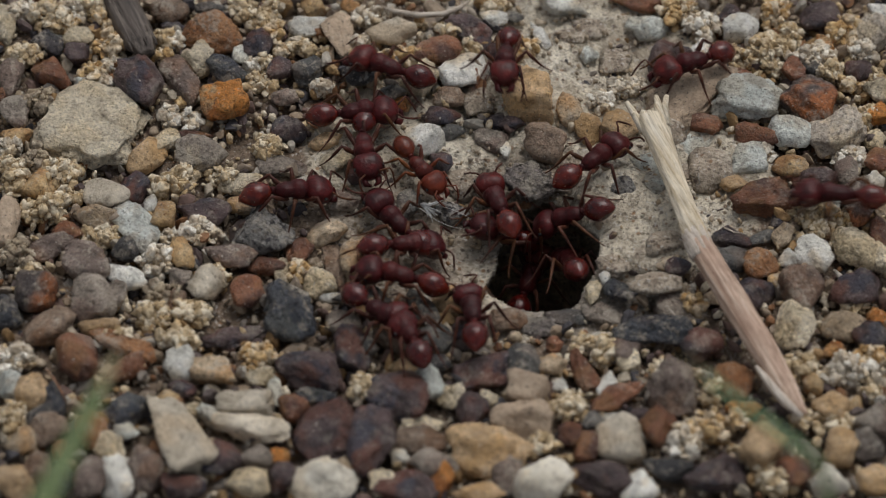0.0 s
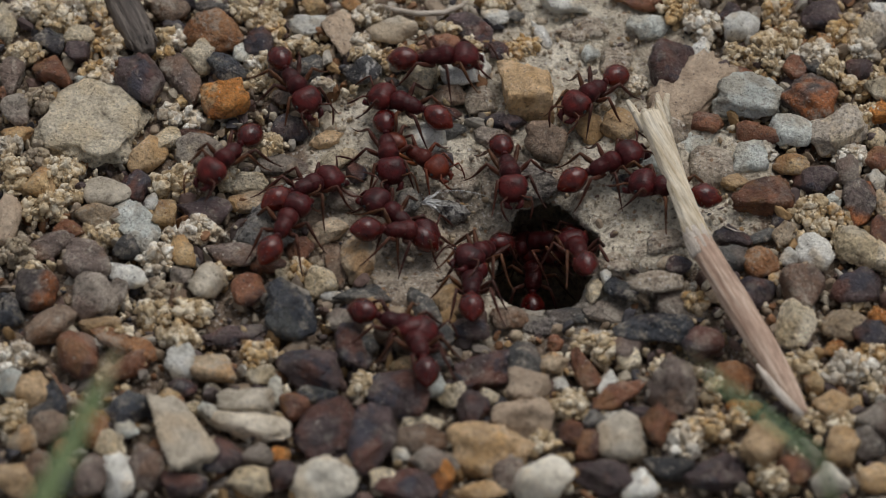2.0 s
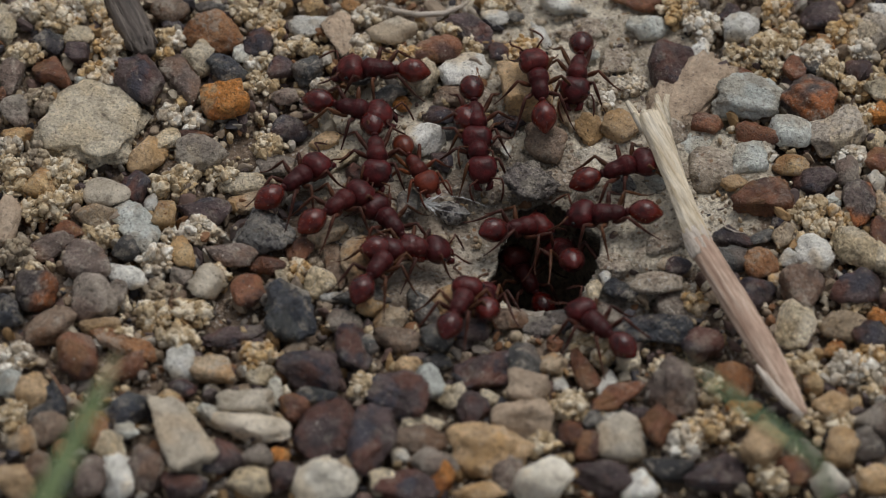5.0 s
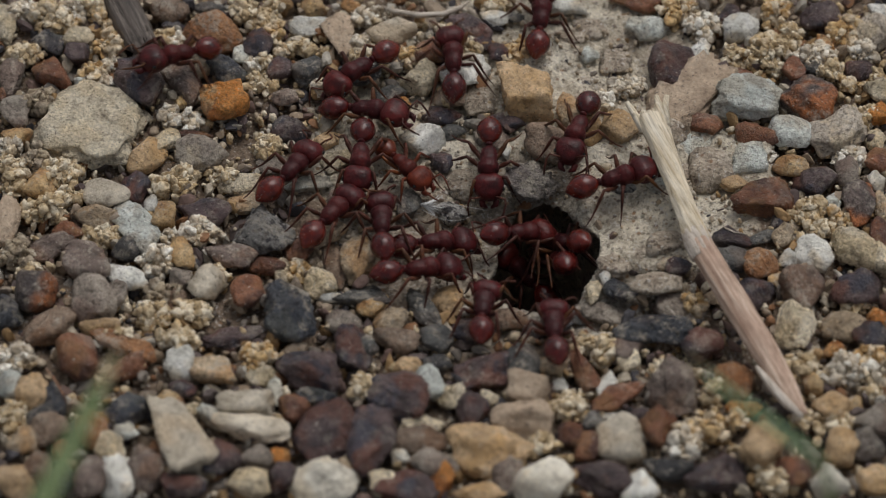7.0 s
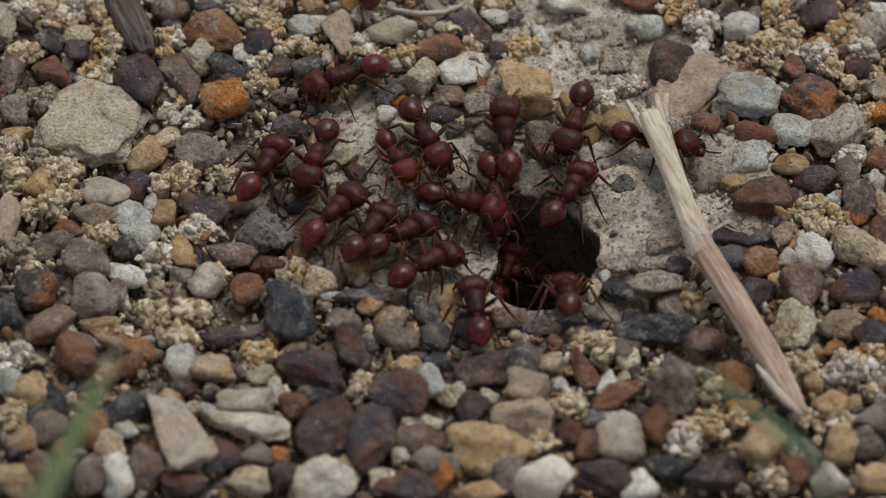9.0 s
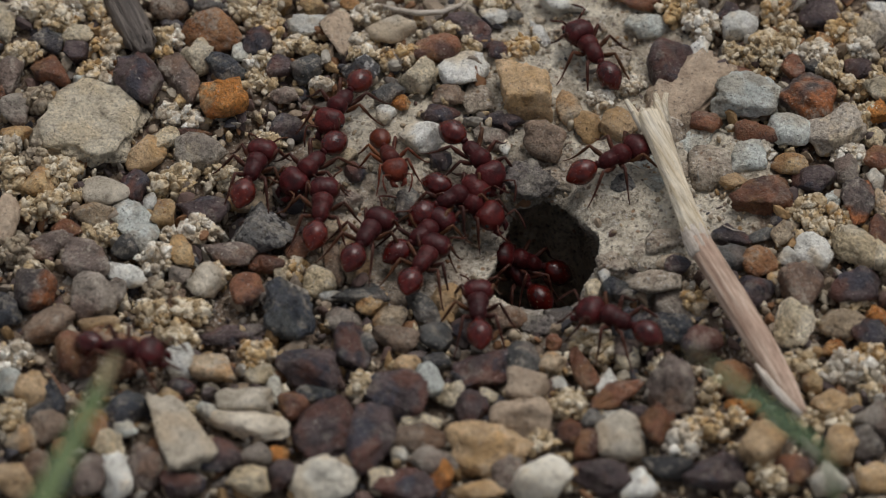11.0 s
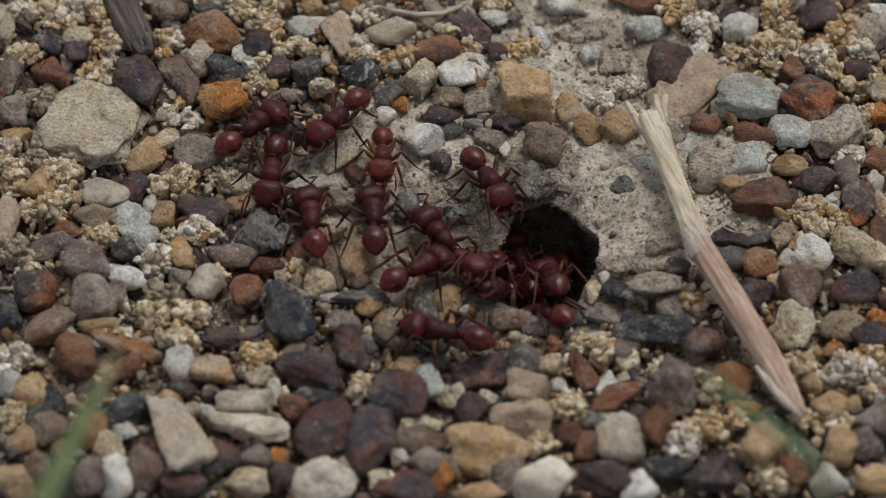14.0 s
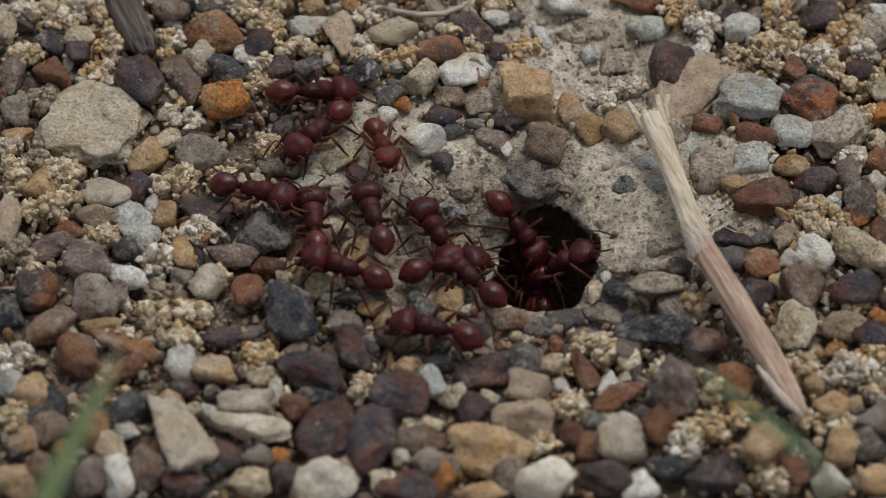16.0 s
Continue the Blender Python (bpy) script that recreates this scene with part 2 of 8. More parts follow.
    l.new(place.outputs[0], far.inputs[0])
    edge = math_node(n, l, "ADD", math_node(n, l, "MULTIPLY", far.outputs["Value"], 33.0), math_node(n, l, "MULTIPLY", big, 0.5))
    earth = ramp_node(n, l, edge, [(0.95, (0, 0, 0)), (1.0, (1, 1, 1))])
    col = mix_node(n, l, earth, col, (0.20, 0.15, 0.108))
    col = mix_node(n, l, 0.7, col, ramp_node(n, l, mid, [(0.34, (0.55, 0.52, 0.48)), (0.48, (1.02, 1.02, 1.02)), (0.66, (1.3, 1.3, 1.3))]), "MULTIPLY")
    vor = n.new("ShaderNodeTexVoronoi")
    vor.inputs["Scale"].default_value = 3400
    l.new(vec, vor.inputs["Vector"])
    gr = ramp_node(n, l, vor.outputs["Color"], [(0.10, (0.42, 0.38, 0.35)), (0.30, (0.95, 0.92, 0.89)), (0.75, (1.20, 1.18, 1.15))])
    col = mix_node(n, l, 0.85, col, gr, "MULTIPLY")
    # single brown and rusty grains
    seed = n.new("ShaderNodeTexVoronoi")
    seed.inputs["Scale"].default_value = 1250
    l.new(vec, seed.inputs["Vector"])
    pick = math_node(n, l, "MULTIPLY", ramp_node(n, l, seed.outputs["Color"], [(0.36, (1, 1, 1)), (0.40, (0, 0, 0))]), ramp_node(n, l, seed.outputs["Distance"], [(0.24, (0.8, 0.8, 0.8)), (0.32, (0, 0, 0))]))
    col = mix_node(n, l, pick, col, ramp_node(n, l, seed.outputs["Color"], [(0.20, (0.11, 0.075, 0.06)), (0.30, (0.34, 0.18, 0.08)), (0.36, (0.22, 0.13, 0.08))]))
    # fine black specks and pale quartz grains
    sp = noise_node(n, l, vec, 2700, 2, 0.5)
    col = mix_node(n, l, ramp_node(n, l, sp, [(0.30, (0.6, 0.6, 0.6)), (0.38, (0, 0, 0))]), col, (0.06, 0.05, 0.045))
    col = mix_node(n, l, ramp_node(n, l, sp, [(0.61, (0, 0, 0)), (0.68, (0.6, 0.6, 0.6))]), col, (0.68, 0.65, 0.60))
    l.new(col, p.inputs["Base Color"])
    p.inputs["Roughness"].default_value = 0.92
    b1 = bump_node(n, l, mid, 1.0, 0.0008)
    b2 = bump_node(n, l, fine, 1.0, 0.00028, b1)
    l.new(bump_node(n, l, vor.outputs["Distance"], -1.0, 0.0003, b2), p.inputs["Normal"])
    return m


def grain_material(name, stops, rough=0.9):
    """Loose grains: each grain takes its own colour of the palette."""
    m, n, l, p = shader(name)
    vec, rnd = offset_coords(n, l, by_object=False)
    base = ramp_node(n, l, rnd, stops)
    fine = noise_node(n, l, vec, 2200, 4, 0.7)
    big = noise_node(n, l, vec, 600, 3, 0.6)
    col = mix_node(n, l, 0.8, base, ramp_node(n, l, fine, [(0.3, (0.6, 0.6, 0.6)), (0.55, (1, 1, 1)), (0.75, (1.25, 1.25, 1.25))]), "MULTIPLY")
    col = mix_node(n, l, 0.7, col, ramp_node(n, l, big, [(0.3, (0.7, 0.68, 0.66)), (0.6, (1.1, 1.1, 1.1))]), "MULTIPLY")
    l.new(col, p.inputs["Base Color"])
    p.inputs["Roughness"].default_value = rough
    b1 = bump_node(n, l, big, 0.6, 0.0003)
    l.new(bump_node(n, l, fine, 0.7, 0.0001, b1), p.inputs["Normal"])
    return m


def clod_material(name, colors):
    """Cemented grains: each grain takes its own tint, with finer sand stuck on it."""
    m, n, l, p = shader(name)
    vec, rnd = offset_coords(n, l, by_object=False)
    tc = n.new("ShaderNodeTexCoord")
    drift = noise_node(n, l, tc.outputs["Object"], 520, 2, 0.5)
    pick = math_node(n, l, "ADD", math_node(n, l, "MULTIPLY", rnd, 0.55), math_node(n, l, "MULTIPLY", math_node(n, l, "SUBTRACT", drift, 0.22), 0.85))
    col = ramp_node(n, l, pick, [(i / (len(colors) - 1), c) for i, c in enumerate(colors)])
    # white salt bloom on some of the grains
    bloom = noise_node(n, l, math_vec(n, l, tc.outputs["Object"], 0.021), 800, 4, 0.7)
    col = mix_node(n, l, ramp_node(n, l, bloom, [(0.57, (0, 0, 0)), (0.66, (0.5, 0.5, 0.5))]), col, (0.76, 0.71, 0.60))
    vor = n.new("ShaderNodeTexVoronoi")
    vor.inputs["Scale"].default_value = 4200
    l.new(vec, vor.inputs["Vector"])
    sep = n.new("ShaderNodeSeparateColor")
    l.new(vor.outputs["Color"], sep.inputs[0])
    col = mix_node(n, l, 0.75, col, ramp_node(n, l, sep.outputs[0], [(0.0, (0.45, 0.38, 0.30)), (0.3, (0.95, 0.93, 0.90)), (1.0, (1.3, 1.3, 1.28))]), "MULTIPLY")
    big = noise_node(n, l, vec, 900, 3, 0.6)
    col = mix_node(n, l, 0.7, col, ramp_node(n, l, big, [(0.3, (0.62, 0.57, 0.5)), (0.55, (1.08, 1.08, 1.08))]), "MULTIPLY")
    l.new(col, p.inputs["Base Color"])
    p.inputs["Roughness"].default_value = 0.92
    b1 = bump_node(n, l, vor.outputs["Distance"], -1.0, 0.0003)
    l.new(bump_node(n, l, big, 1.0, 0.0005, b1), p.inputs["Normal"])
    return m


def spread(colors):
    k = len(colors)
    return [(i / k, c) for i, c in enumerate(colors)]


soil = soil_material()
STONE["crust"] = soil
LOOKS["crust"] = "sandy cream cemented soil crust,"
gravel_mix = grain_material("mixed_gravel", spread([
    (0.10, 0.07, 0.065), (0.33, 0.25, 0.17), (0.16, 0.10, 0.08), (0.42, 0.36, 0.27), (0.20, 0.17, 0.14), (0.07, 0.065, 0.07),
    (0.36, 0.28, 0.20), (0.26, 0.13, 0.06), (0.46, 0.42, 0.35), (0.13, 0.10, 0.09), (0.30, 0.24, 0.18), (0.38, 0.24, 0.11)]), 0.78)
for node in gravel_mix.node_tree.nodes:
    if node.type == "VALTORGB" and len(node.color_ramp.elements) == 12:
        node.color_ramp.interpolation = "CONSTANT"
crumb_mix = grain_material("loose_crumbs", spread([(0.40, 0.31, 0.20), (0.54, 0.47, 0.36), (0.46, 0.34, 0.18), (0.62, 0.58, 0.50), (0.36, 0.28, 0.20), (0.50, 0.42, 0.31)]))
sand_mix = grain_material("sand_grains", spread([(0.36, 0.28, 0.19), (0.46, 0.38, 0.28), (0.40, 0.32, 0.22), (0.52, 0.46, 0.37), (0.44, 0.34, 0.22)]))
CRUMB = {
    "cream": clod_material("cream_crumbs", [(0.26, 0.18, 0.105), (0.55, 0.45, 0.30), (0.43, 0.32, 0.18), (0.74, 0.67, 0.53), (0.50, 0.36, 0.19), (0.64, 0.54, 0.38)]),
    "ochre": clod_material("ochre_crumbs", [(0.34, 0.20, 0.08), (0.58, 0.42, 0.22), (0.46, 0.28, 0.11), (0.72, 0.64, 0.50), (0.54, 0.37, 0.17), (0.40, 0.33, 0.24), (0.62, 0.50, 0.33)]),
    "pale_grey": clod_material("pale_crumbs", [(0.30, 0.24, 0.175), (0.64, 0.60, 0.52), (0.46, 0.38, 0.28), (0.80, 0.78, 0.71), (0.58, 0.47, 0.32), (0.74, 0.69, 0.59)]),
    "grey": clod_material("brown_crumbs", [(0.20, 0.15, 0.10), (0.42, 0.35, 0.25), (0.25, 0.20, 0.145), (0.54, 0.47, 0.36)]),
}
CRUMB["tan"] = CRUMB["cream"]


def chitin(name, dark, light, rough, coat, spec=0.3):
    m, n, l, p = shader(name)
    tc = n.new("ShaderNodeTexCoord")
    vec = tc.outputs["Object"]
    big = noise_node(n, l, vec, 900, 4, 0.65)
    fine = noise_node(n, l, vec, 3600, 3, 0.65)
    col = ramp_node(n, l, big, [(0.34, tuple(c * 0.65 for c in dark)), (0.52, tuple((c + e) / 2 for c, e in zip(dark, light))), (0.68, tuple(c * 1.12 for c in light))])
    own = n.new("ShaderNodeObjectInfo")
    col = mix_node(n, l, 1.0, col, ramp_node(n, l, own.outputs["Random"], [(0.0, (0.70, 0.72, 0.74)), (0.55, (0.98, 1.0, 1.0)), (1.0, (1.35, 1.9, 1.3))]), "MULTIPLY")
    l.new(col, p.inputs["Base Color"])
    p.inputs["Roughness"].default_value = rough
    p.inputs["Specular IOR Level"].default_value = spec
    p.inputs["Coat Weight"].default_value, p.inputs["Coat Roughness"].default_value = coat, 0.12
    p.inputs["Sheen Weight"].default_value, p.inputs["Sheen Roughness"].default_value = 0.05, 0.45
    p.inputs["Sheen Tint"].default_value = (0.9, 0.62, 0.66, 1)
    # fine lengthwise ridges on the matt plates
    mp = n.new("ShaderNodeMapping")
    mp.inputs["Scale"].default_value = (0.14, 1, 1)
    l.new(vec, mp.inputs["Vector"])
    stria = noise_node(n, l, mp.outputs[0], 5200, 2, 0.5)
    b1 = bump_node(n, l, stria, 0.2 if coat > 0.1 else 0.45, 0.00012)
    l.new(bump_node(n, l, fine, 0.6, 0.00012, b1), p.inputs["Normal"])
    return m


ant_head = chitin("dark_red_chitin_matte", (0.041, 0.0026, 0.0029), (0.090, 0.0062, 0.0062), 0.42, 0.06, 0.28)
ant_body = chitin("dark_red_chitin", (0.032, 0.0022, 0.0026), (0.070, 0.0048, 0.0052), 0.44, 0.0, 0.25)
ant_gaster = chitin("glossy_maroon_chitin", (0.046, 0.0026, 0.0022), (0.116, 0.0086, 0.0046), 0.22, 0.30, 0.32)
ant_leg = chitin("red_brown_leg", (0.050, 0.0140, 0.0080), (0.095, 0.028, 0.015), 0.42, 0.0, 0.25)
young_head = chitin("orange_chitin_matte", (0.068, 0.0062, 0.0030), (0.120, 0.0140, 0.0052), 0.42, 0.0, 0.3)
young_gaster = chitin("glossy_orange_chitin", (0.070, 0.0075, 0.003), (0.125, 0.016, 0.005), 0.30, 0.12, 0.35)
young_leg = chitin("orange_leg", (0.11, 0.024, 0.009), (0.17, 0.040, 0.015), 0.4, 0.0, 0.3)
bristle_m = chitin("pale_bristle", (0.11, 0.055, 0.035), (0.18, 0.10, 0.065), 0.5, 0.0)
eye_black = chitin("black_eye", (0.006, 0.005, 0.005), (0.010, 0.008, 0.008), 0.2, 0.4)


# ---- shape tools ----
def rows_of(a):
    return [tuple(r) for r in a]


def ico(sub):
    bm = bmesh.new()
    bmesh.ops.create_icosphere(bm, subdivisions=sub, radius=1.0)
    v = np.array([x.co[:] for x in bm.verts])
    f = np.array([[y.index for y in x.verts] for x in bm.faces])
    bm.free()
    return v / np.linalg.norm(v, axis=1)[:, None], f


ICO = {k: ico(k) for k in (1, 2, 3, 4)}


def lattice(p, seed):
    """Smooth value noise in three dimensions, -1 to 1."""
    i = np.floor(p).astype(np.int64)
    f = p - i
    f = f * f * (3 - 2 * f)
    out = 0.0
    for dx in (0, 1):
        for dy in (0, 1):
            for dz in (0, 1):
                h = (i[:, 0] + dx) * 374761393 + (i[:, 1] + dy) * 668265263 + (i[:, 2] + dz) * 2147483647 + seed * 974711
                h = (h ^ (h >> 13)) * 1274126177
                h = ((h ^ (h >> 16)) & 0xFFFF) / 32767.5 - 1
                w = (f[:, 0] if dx else 1 - f[:, 0]) * (f[:, 1] if dy else 1 - f[:, 1]) * (f[:, 2] if dz else 1 - f[:, 2])
                out = out + h * w
    return out


def stone_shape(sub, rng, form):
    """A unit stone: a rounded polytope with uneven faces."""
    d, f = ICO[sub]
    k, power, low = {"round": (11, 48, 0.60), "sharp": (8, 90, 0.50), "slab": (15, 60, 0.80), "block": (6, 90, 0.82), "crumb": (9, 10, 0.65), "lump": (9, 14, 0.55)}[form]
    n = rng.normal(size=(k, 3))
    if form == "block":
        n = np.concatenate([np.eye(3), -np.eye(3)]) + rng.normal(size=(6, 3)) * 0.16
    if form == "slab":
        n = np.concatenate([np.eye(3), -np.eye(3), [[0.8, 0.7, 0.1], [-0.7, 0.8, 0.1], [-0.8, -0.6, 0.2], [0.7, -0.8, 0.0]]]) + rng.normal(size=(10, 3)) * 0.20
    n /= np.linalg.norm(n, axis=1)[:, None]
    reach = rng.uniform(low, 1.0, len(n))
    if form == "block":
        reach = rng.uniform(0.68, 0.8, len(n))
    if form == "slab":
        reach = np.concatenate([rng.uniform(0.74, 0.86, 6), rng.uniform(0.84, 1.0, 4)])
    s = np.maximum(d @ n.T, 0) / reach
    cap = {"round": 1.12, "sharp": 1.45, "slab": 1.3, "block": 1.5, "crumb": 1.1, "lump": 1.1}[form]
    r = (np.sum(s ** power, axis=1) + cap ** -power) ** (-1.0 / power)
    if form in ("round", "sharp", "block"):
        # shallow chips knocked out of the faces
        for _ in range(4):
            c = rng.normal(size=3)
            c /= np.linalg.norm(c)
            edge = rng.uniform(0.80, 0.93)
            r = r * (1 - rng.uniform(0.05, 0.15) * np.clip((d @ c - edge) / (1 - edge) * 2.2, 0, 1))
    seed = int(rng.integers(1, 9999))
    r = r * (1 + 0.11 * lattice(d * 1.5 + 11, seed + 5))
    rough = {"round": 0.075, "sharp": 0.075, "slab": 0.12, "block": 0.075, "crumb": 0.18, "lump": 0.26}[form]
    r = r * (1 + rough * lattice(d * 2.3 + 7, seed) + rough * 0.6 * lattice(d * 5.5 + 3, seed + 1))
    if form != "crumb":
        r = r * (1 + rough * 0.7 * lattice(d * 11 + 3, seed + 2) + rough * 0.4 * lattice(d * 23 + 3, seed + 3))
    v = d * r[:, None]
    lo, hi = v.min(0), v.max(0)
    return (v - (lo + hi) / 2) / ((hi - lo) / 2), f


def mesh_of(name, verts, faces, material, smooth=True):
    me = bpy.data.meshes.new(name)
    me.from_pydata(np.asarray(verts).tolist(), [], np.asarray(faces).tolist() if isinstance(faces, np.ndarray) else faces)
    if smooth:
        me.polygons.foreach_set("use_smooth", [True] * len(me.polygons))
    me.materials.append(material)
    me.update()
    return me


def part(name, verts, faces, material, parent, label="", at=(0, 0, 0)):
    """One mesh object under a thing or under a part, its origin at the joint."""
    v = np.asarray(verts, dtype=float) - np.array(at)
    ob = new(name, mesh_of(name, v, faces, material))
    ob.parent = parent
    ob.location = at
    return tagged(ob, label)


def ball(center, radii, sub=3, egg=0.0, turn=None):
    """An ellipsoid; egg makes its front (+x) narrower."""
    v, f = ICO[sub]
    v = v.copy()
    w = 1 - egg * v[:, 0]
    v[:, 1] *= w
    v[:, 2] *= w
    v = v * np.array(radii)
    if turn:
        v = v @ np.array(Euler([radians(a) for a in turn]).to_matrix()).T
    return v + np.array(center), f


def tube(points, radii, sides=7):
    """A tapered tube through points, closed at both ends."""
    pts = [Vector(p) for p in points]
    verts, faces = [], []
    side = None
    for i, p in enumerate(pts):
        d = (pts[min(i + 1, len(pts) - 1)] - pts[max(i - 1, 0)]).normalized()
        if side is None:
            side = d.orthogonal().normalized()
        side = (side - d * side.dot(d)).normalized()
        up = d.cross(side)
        for k in range(sides):
            a = 2 * math.pi * k / sides
            verts.append(tuple(p + (side * math.cos(a) + up * math.sin(a)) * radii[i]))
    for i in range(len(pts) - 1):
        for k in range(sides):
            a, b = i * sides + k, i * sides + (k + 1) % sides
            faces.append([a, b, b + sides, a + sides])
    faces.append(list(range(sides))[::-1])
    faces.append([(len(pts) - 1) * sides + k for k in range(sides)])
    return verts, faces


def joined(*pieces):
    verts, faces = [], []
    for v, f in pieces:
        k = len(verts)
        verts.extend([tuple(x) for x in v])
        faces.extend([[int(i) + k for i in x] for x in f])
    return verts, faces


# ---- the ground ----
HOLE = (9.6, 1.2)  # centre of the nest hole, millimetres
HOLE_R = (4.7, 6.5)


def in_hole(x, y):
    """1 on the rim of the hole, less inside; the rim is uneven and wider in front."""
    dy = (y - HOLE[1]) / HOLE_R[1]
    dx = (x - HOLE[0]) / (HOLE_R[0] * np.clip(1 - 0.50 * dy, 0.6, 1.45))
    a = np.arctan2(dy, dx)
    wob = 1 + 0.07 * np.sin(3 * a + 0.6) + 0.06 * np.sin(5 * a + 2.0) + 0.03 * np.sin(9 * a)
    return np.sqrt(dx * dx + dy * dy) / wob


def soft_height(x, y):
    """The ground without its hole: a shallow crater round the entrance."""
    dx, dy = x - 4.0, y - 0.0
    r = np.sqrt((dx / 1.3) ** 2 + dy ** 2)
    bowl = -1.6 * np.exp(-((r / 15.0) ** 2))
    # trodden funnel that leads down into the hole
    fx, fy = (x - 6.2) / 8.5, (y - 0.6) / 8.5
    bowl = bowl - 1.8 * np.exp(-((fx * fx + fy * fy) ** 1.6))
    # hard lump of crust that overhangs the hole
    u, v = (x - 17.9) / 5.9, (y - 3.7) / 6.4
    a = np.arctan2(v, u)
    q = (u ** 4 + v ** 4) ** 0.25 * (1 + 0.05 * np.sin(3 * a + 1) + 0.04 * np.sin(7 * a))
    s = np.clip((1.10 - q) / 0.28, 0, 1)
    return bowl + 1.5 * s * s * (3 - 2 * s)


def ground_height(x, y):
    h = in_hole(x, y)
    s = np.clip((1.02 - h) / 0.50, 0, 1)
    s = 1 - (1 - s) ** 3
    return soft_height(x, y) - 24.0 * s


def gravel_cover(x, y):
    """How thickly gravel lies: bare crusted soil round the hole and behind it."""
    d = ((x - 9.0) / 15.0) ** 2 + ((y - 4.0) / 12.0) ** 2
    e = ((x - 14.0) / 11.0) ** 2 + ((y - 23.0) / 12.0) ** 2
    g = ((x - 24.0) / 9.0) ** 2 + ((y - 7.0) / 9.0) ** 2
    k = ((x + 4.0) / 10.5) ** 2 + ((y - 7.0) / 13.5) ** 2
    d = np.minimum(np.minimum(d, e), np.minimum(g, k))
    return np.clip((d - 0.75) / 0.5, 0.04, 1)


def ground_axis(near, step, far):
    fine = list(np.arange(-near, near + step / 2, step))
    out, x, s = [], near, step
    while x < far:
        s *= 1.5
        x += s
        out.append(x)
    return np.array([-x for x in reversed(out)] + fine + out)


def build_ground():
    gx, gy = ground_axis(58, 0.27, 200000), ground_axis(56, 0.27, 200000)
    X, Y = np.meshgrid(gx, gy)
    x, y = X.ravel(), Y.ravel()
    z = ground_height(x, y)
    near = np.exp(-((np.maximum(np.abs(x), np.abs(y)) / 90.0) ** 4))
    p = np.stack([x, y, np.zeros_like(x)], 1)
    p = np.clip(p, -400, 400)
    z = z + near * (0.45 * lattice(p / 5.0, 5) + (0.16 + 0.2 * gravel_cover(x, y)) * lattice(p / 2.1, 6) + 0.26 * np.maximum(lattice(p / 1.5 + 9, 16), -0.2) + 0.17 * lattice(p / 0.8, 7) + 0.12 * lattice(p / 0.45, 17)) - near * 0.9 * gravel_cover(x, y)
    # crumbly sides of the hole, which widens below its rim
    x = x + near * 0.12 * lattice(p / 1.2 + 31, 9)
    deep = soft_height(x, y) - z
    wide = 1.0 * np.clip((deep - 0.6) / 3.8, 0, 1) * (in_hole(x, y) < 1.1)
    crumble = 1 + 0.10 * lattice(p / 1.3, 8) * (deep > 1.5)
    x = HOLE[0] + (x - HOLE[0]) * (1 + wide) * np.where(deep > 1.5, crumble, 1)
    y = HOLE[1] + (y - HOLE[1]) * (1 + wide) * np.where(deep > 1.5, crumble, 1)
    n0, n1 = len(gx), len(gy)
    idx = np.arange(n0 * n1).reshape(n1, n0)
    f = np.stack([idx[:-1, :-1], idx[:-1, 1:], idx[1:, 1:], idx[1:, :-1]], -1).reshape(-1, 4)
    v = np.stack([x, y, z], 1) * MM
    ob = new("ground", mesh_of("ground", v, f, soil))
    return tagged(ob, "pale sandy soil, crusted round a dark nest hole", "ground", kind="structure")


build_ground()


# ---- gravel ----
def clod_share(x, y):
    """Crumbs lie mostly behind and beside the nest."""
    return float(np.clip(0.12 + 0.6 * (y > 6) + 0.4 * (abs(x) > 24) * (y > -18), 0, 1))


def scatter(name, label, count, size, form, material, seed, lift, keep, shapes=30, sub=2):
    """Loose stones that nobody could count, joined in one mesh."""
    rng = np.random.default_rng(seed)
    protos = [stone_shape(sub, rng, form) for _ in range(shapes)]
    vs, fs, k, done = [], [], 0, 0
    while done < count:
        x, y = rng.uniform(-58, 58), rng.uniform(-50, 52)
        if not keep(x, y, rng):
            continue
        s = size[0] + (size[1] - size[0]) * rng.random() ** 1.6
        v, f = protos[int(rng.integers(shapes))]
        q = np.array(Euler(rng.uniform(0, 6.28, 3)).to_matrix())
        scale = s / 2 * np.array([1.12, rng.uniform(0.62, 1), rng.uniform(0.45, 0.8)])
        w = (v * scale) @ q.T + np.array([x, y, ground_height(x, y) - 0.9 * gravel_cover(x, y) + s * lift + 0.12])
        vs.append(w)
        fs.append(f + k)
        k += len(w)
        done += 1
    ob = new(name, mesh_of(name, np.concatenate(vs) * MM, np.concatenate(fs), material, smooth=form != "sharp"))
    return tagged(ob, label, "gravel", kind="stuff")


scatter("small_gravel", "small mixed brown, grey and cream gravel between the pebbles", 2600, (0.9, 2.7), "sharp", gravel_mix, 11, 0.10,
        lambda x, y, r: r.random() < gravel_cover(x, y) - 0.035)
scatter("crumb_litter", "small cream crumbs of cemented sand between the pebbles", 1500, (0.6, 1.5), "crumb", crumb_mix, 14, 0.45,
        lambda x, y, r: r.random() < 0.03 + 0.97 * gravel_cover(x, y) * clod_share(x, y) and in_hole(x, y) > 1.15 and soft_height(x, y) < 0.3)
scatter("embedded_grit", "small brown and cream grit half sunk in the soil crust", 240, (0.4, 1.5), "sharp", gravel_mix, 15, -0.50,
        lambda x, y, r: gravel_cover(x, y) < 0.6 and in_hole(x, y) > 1.1 and soft_height(x, y) < 0.3)
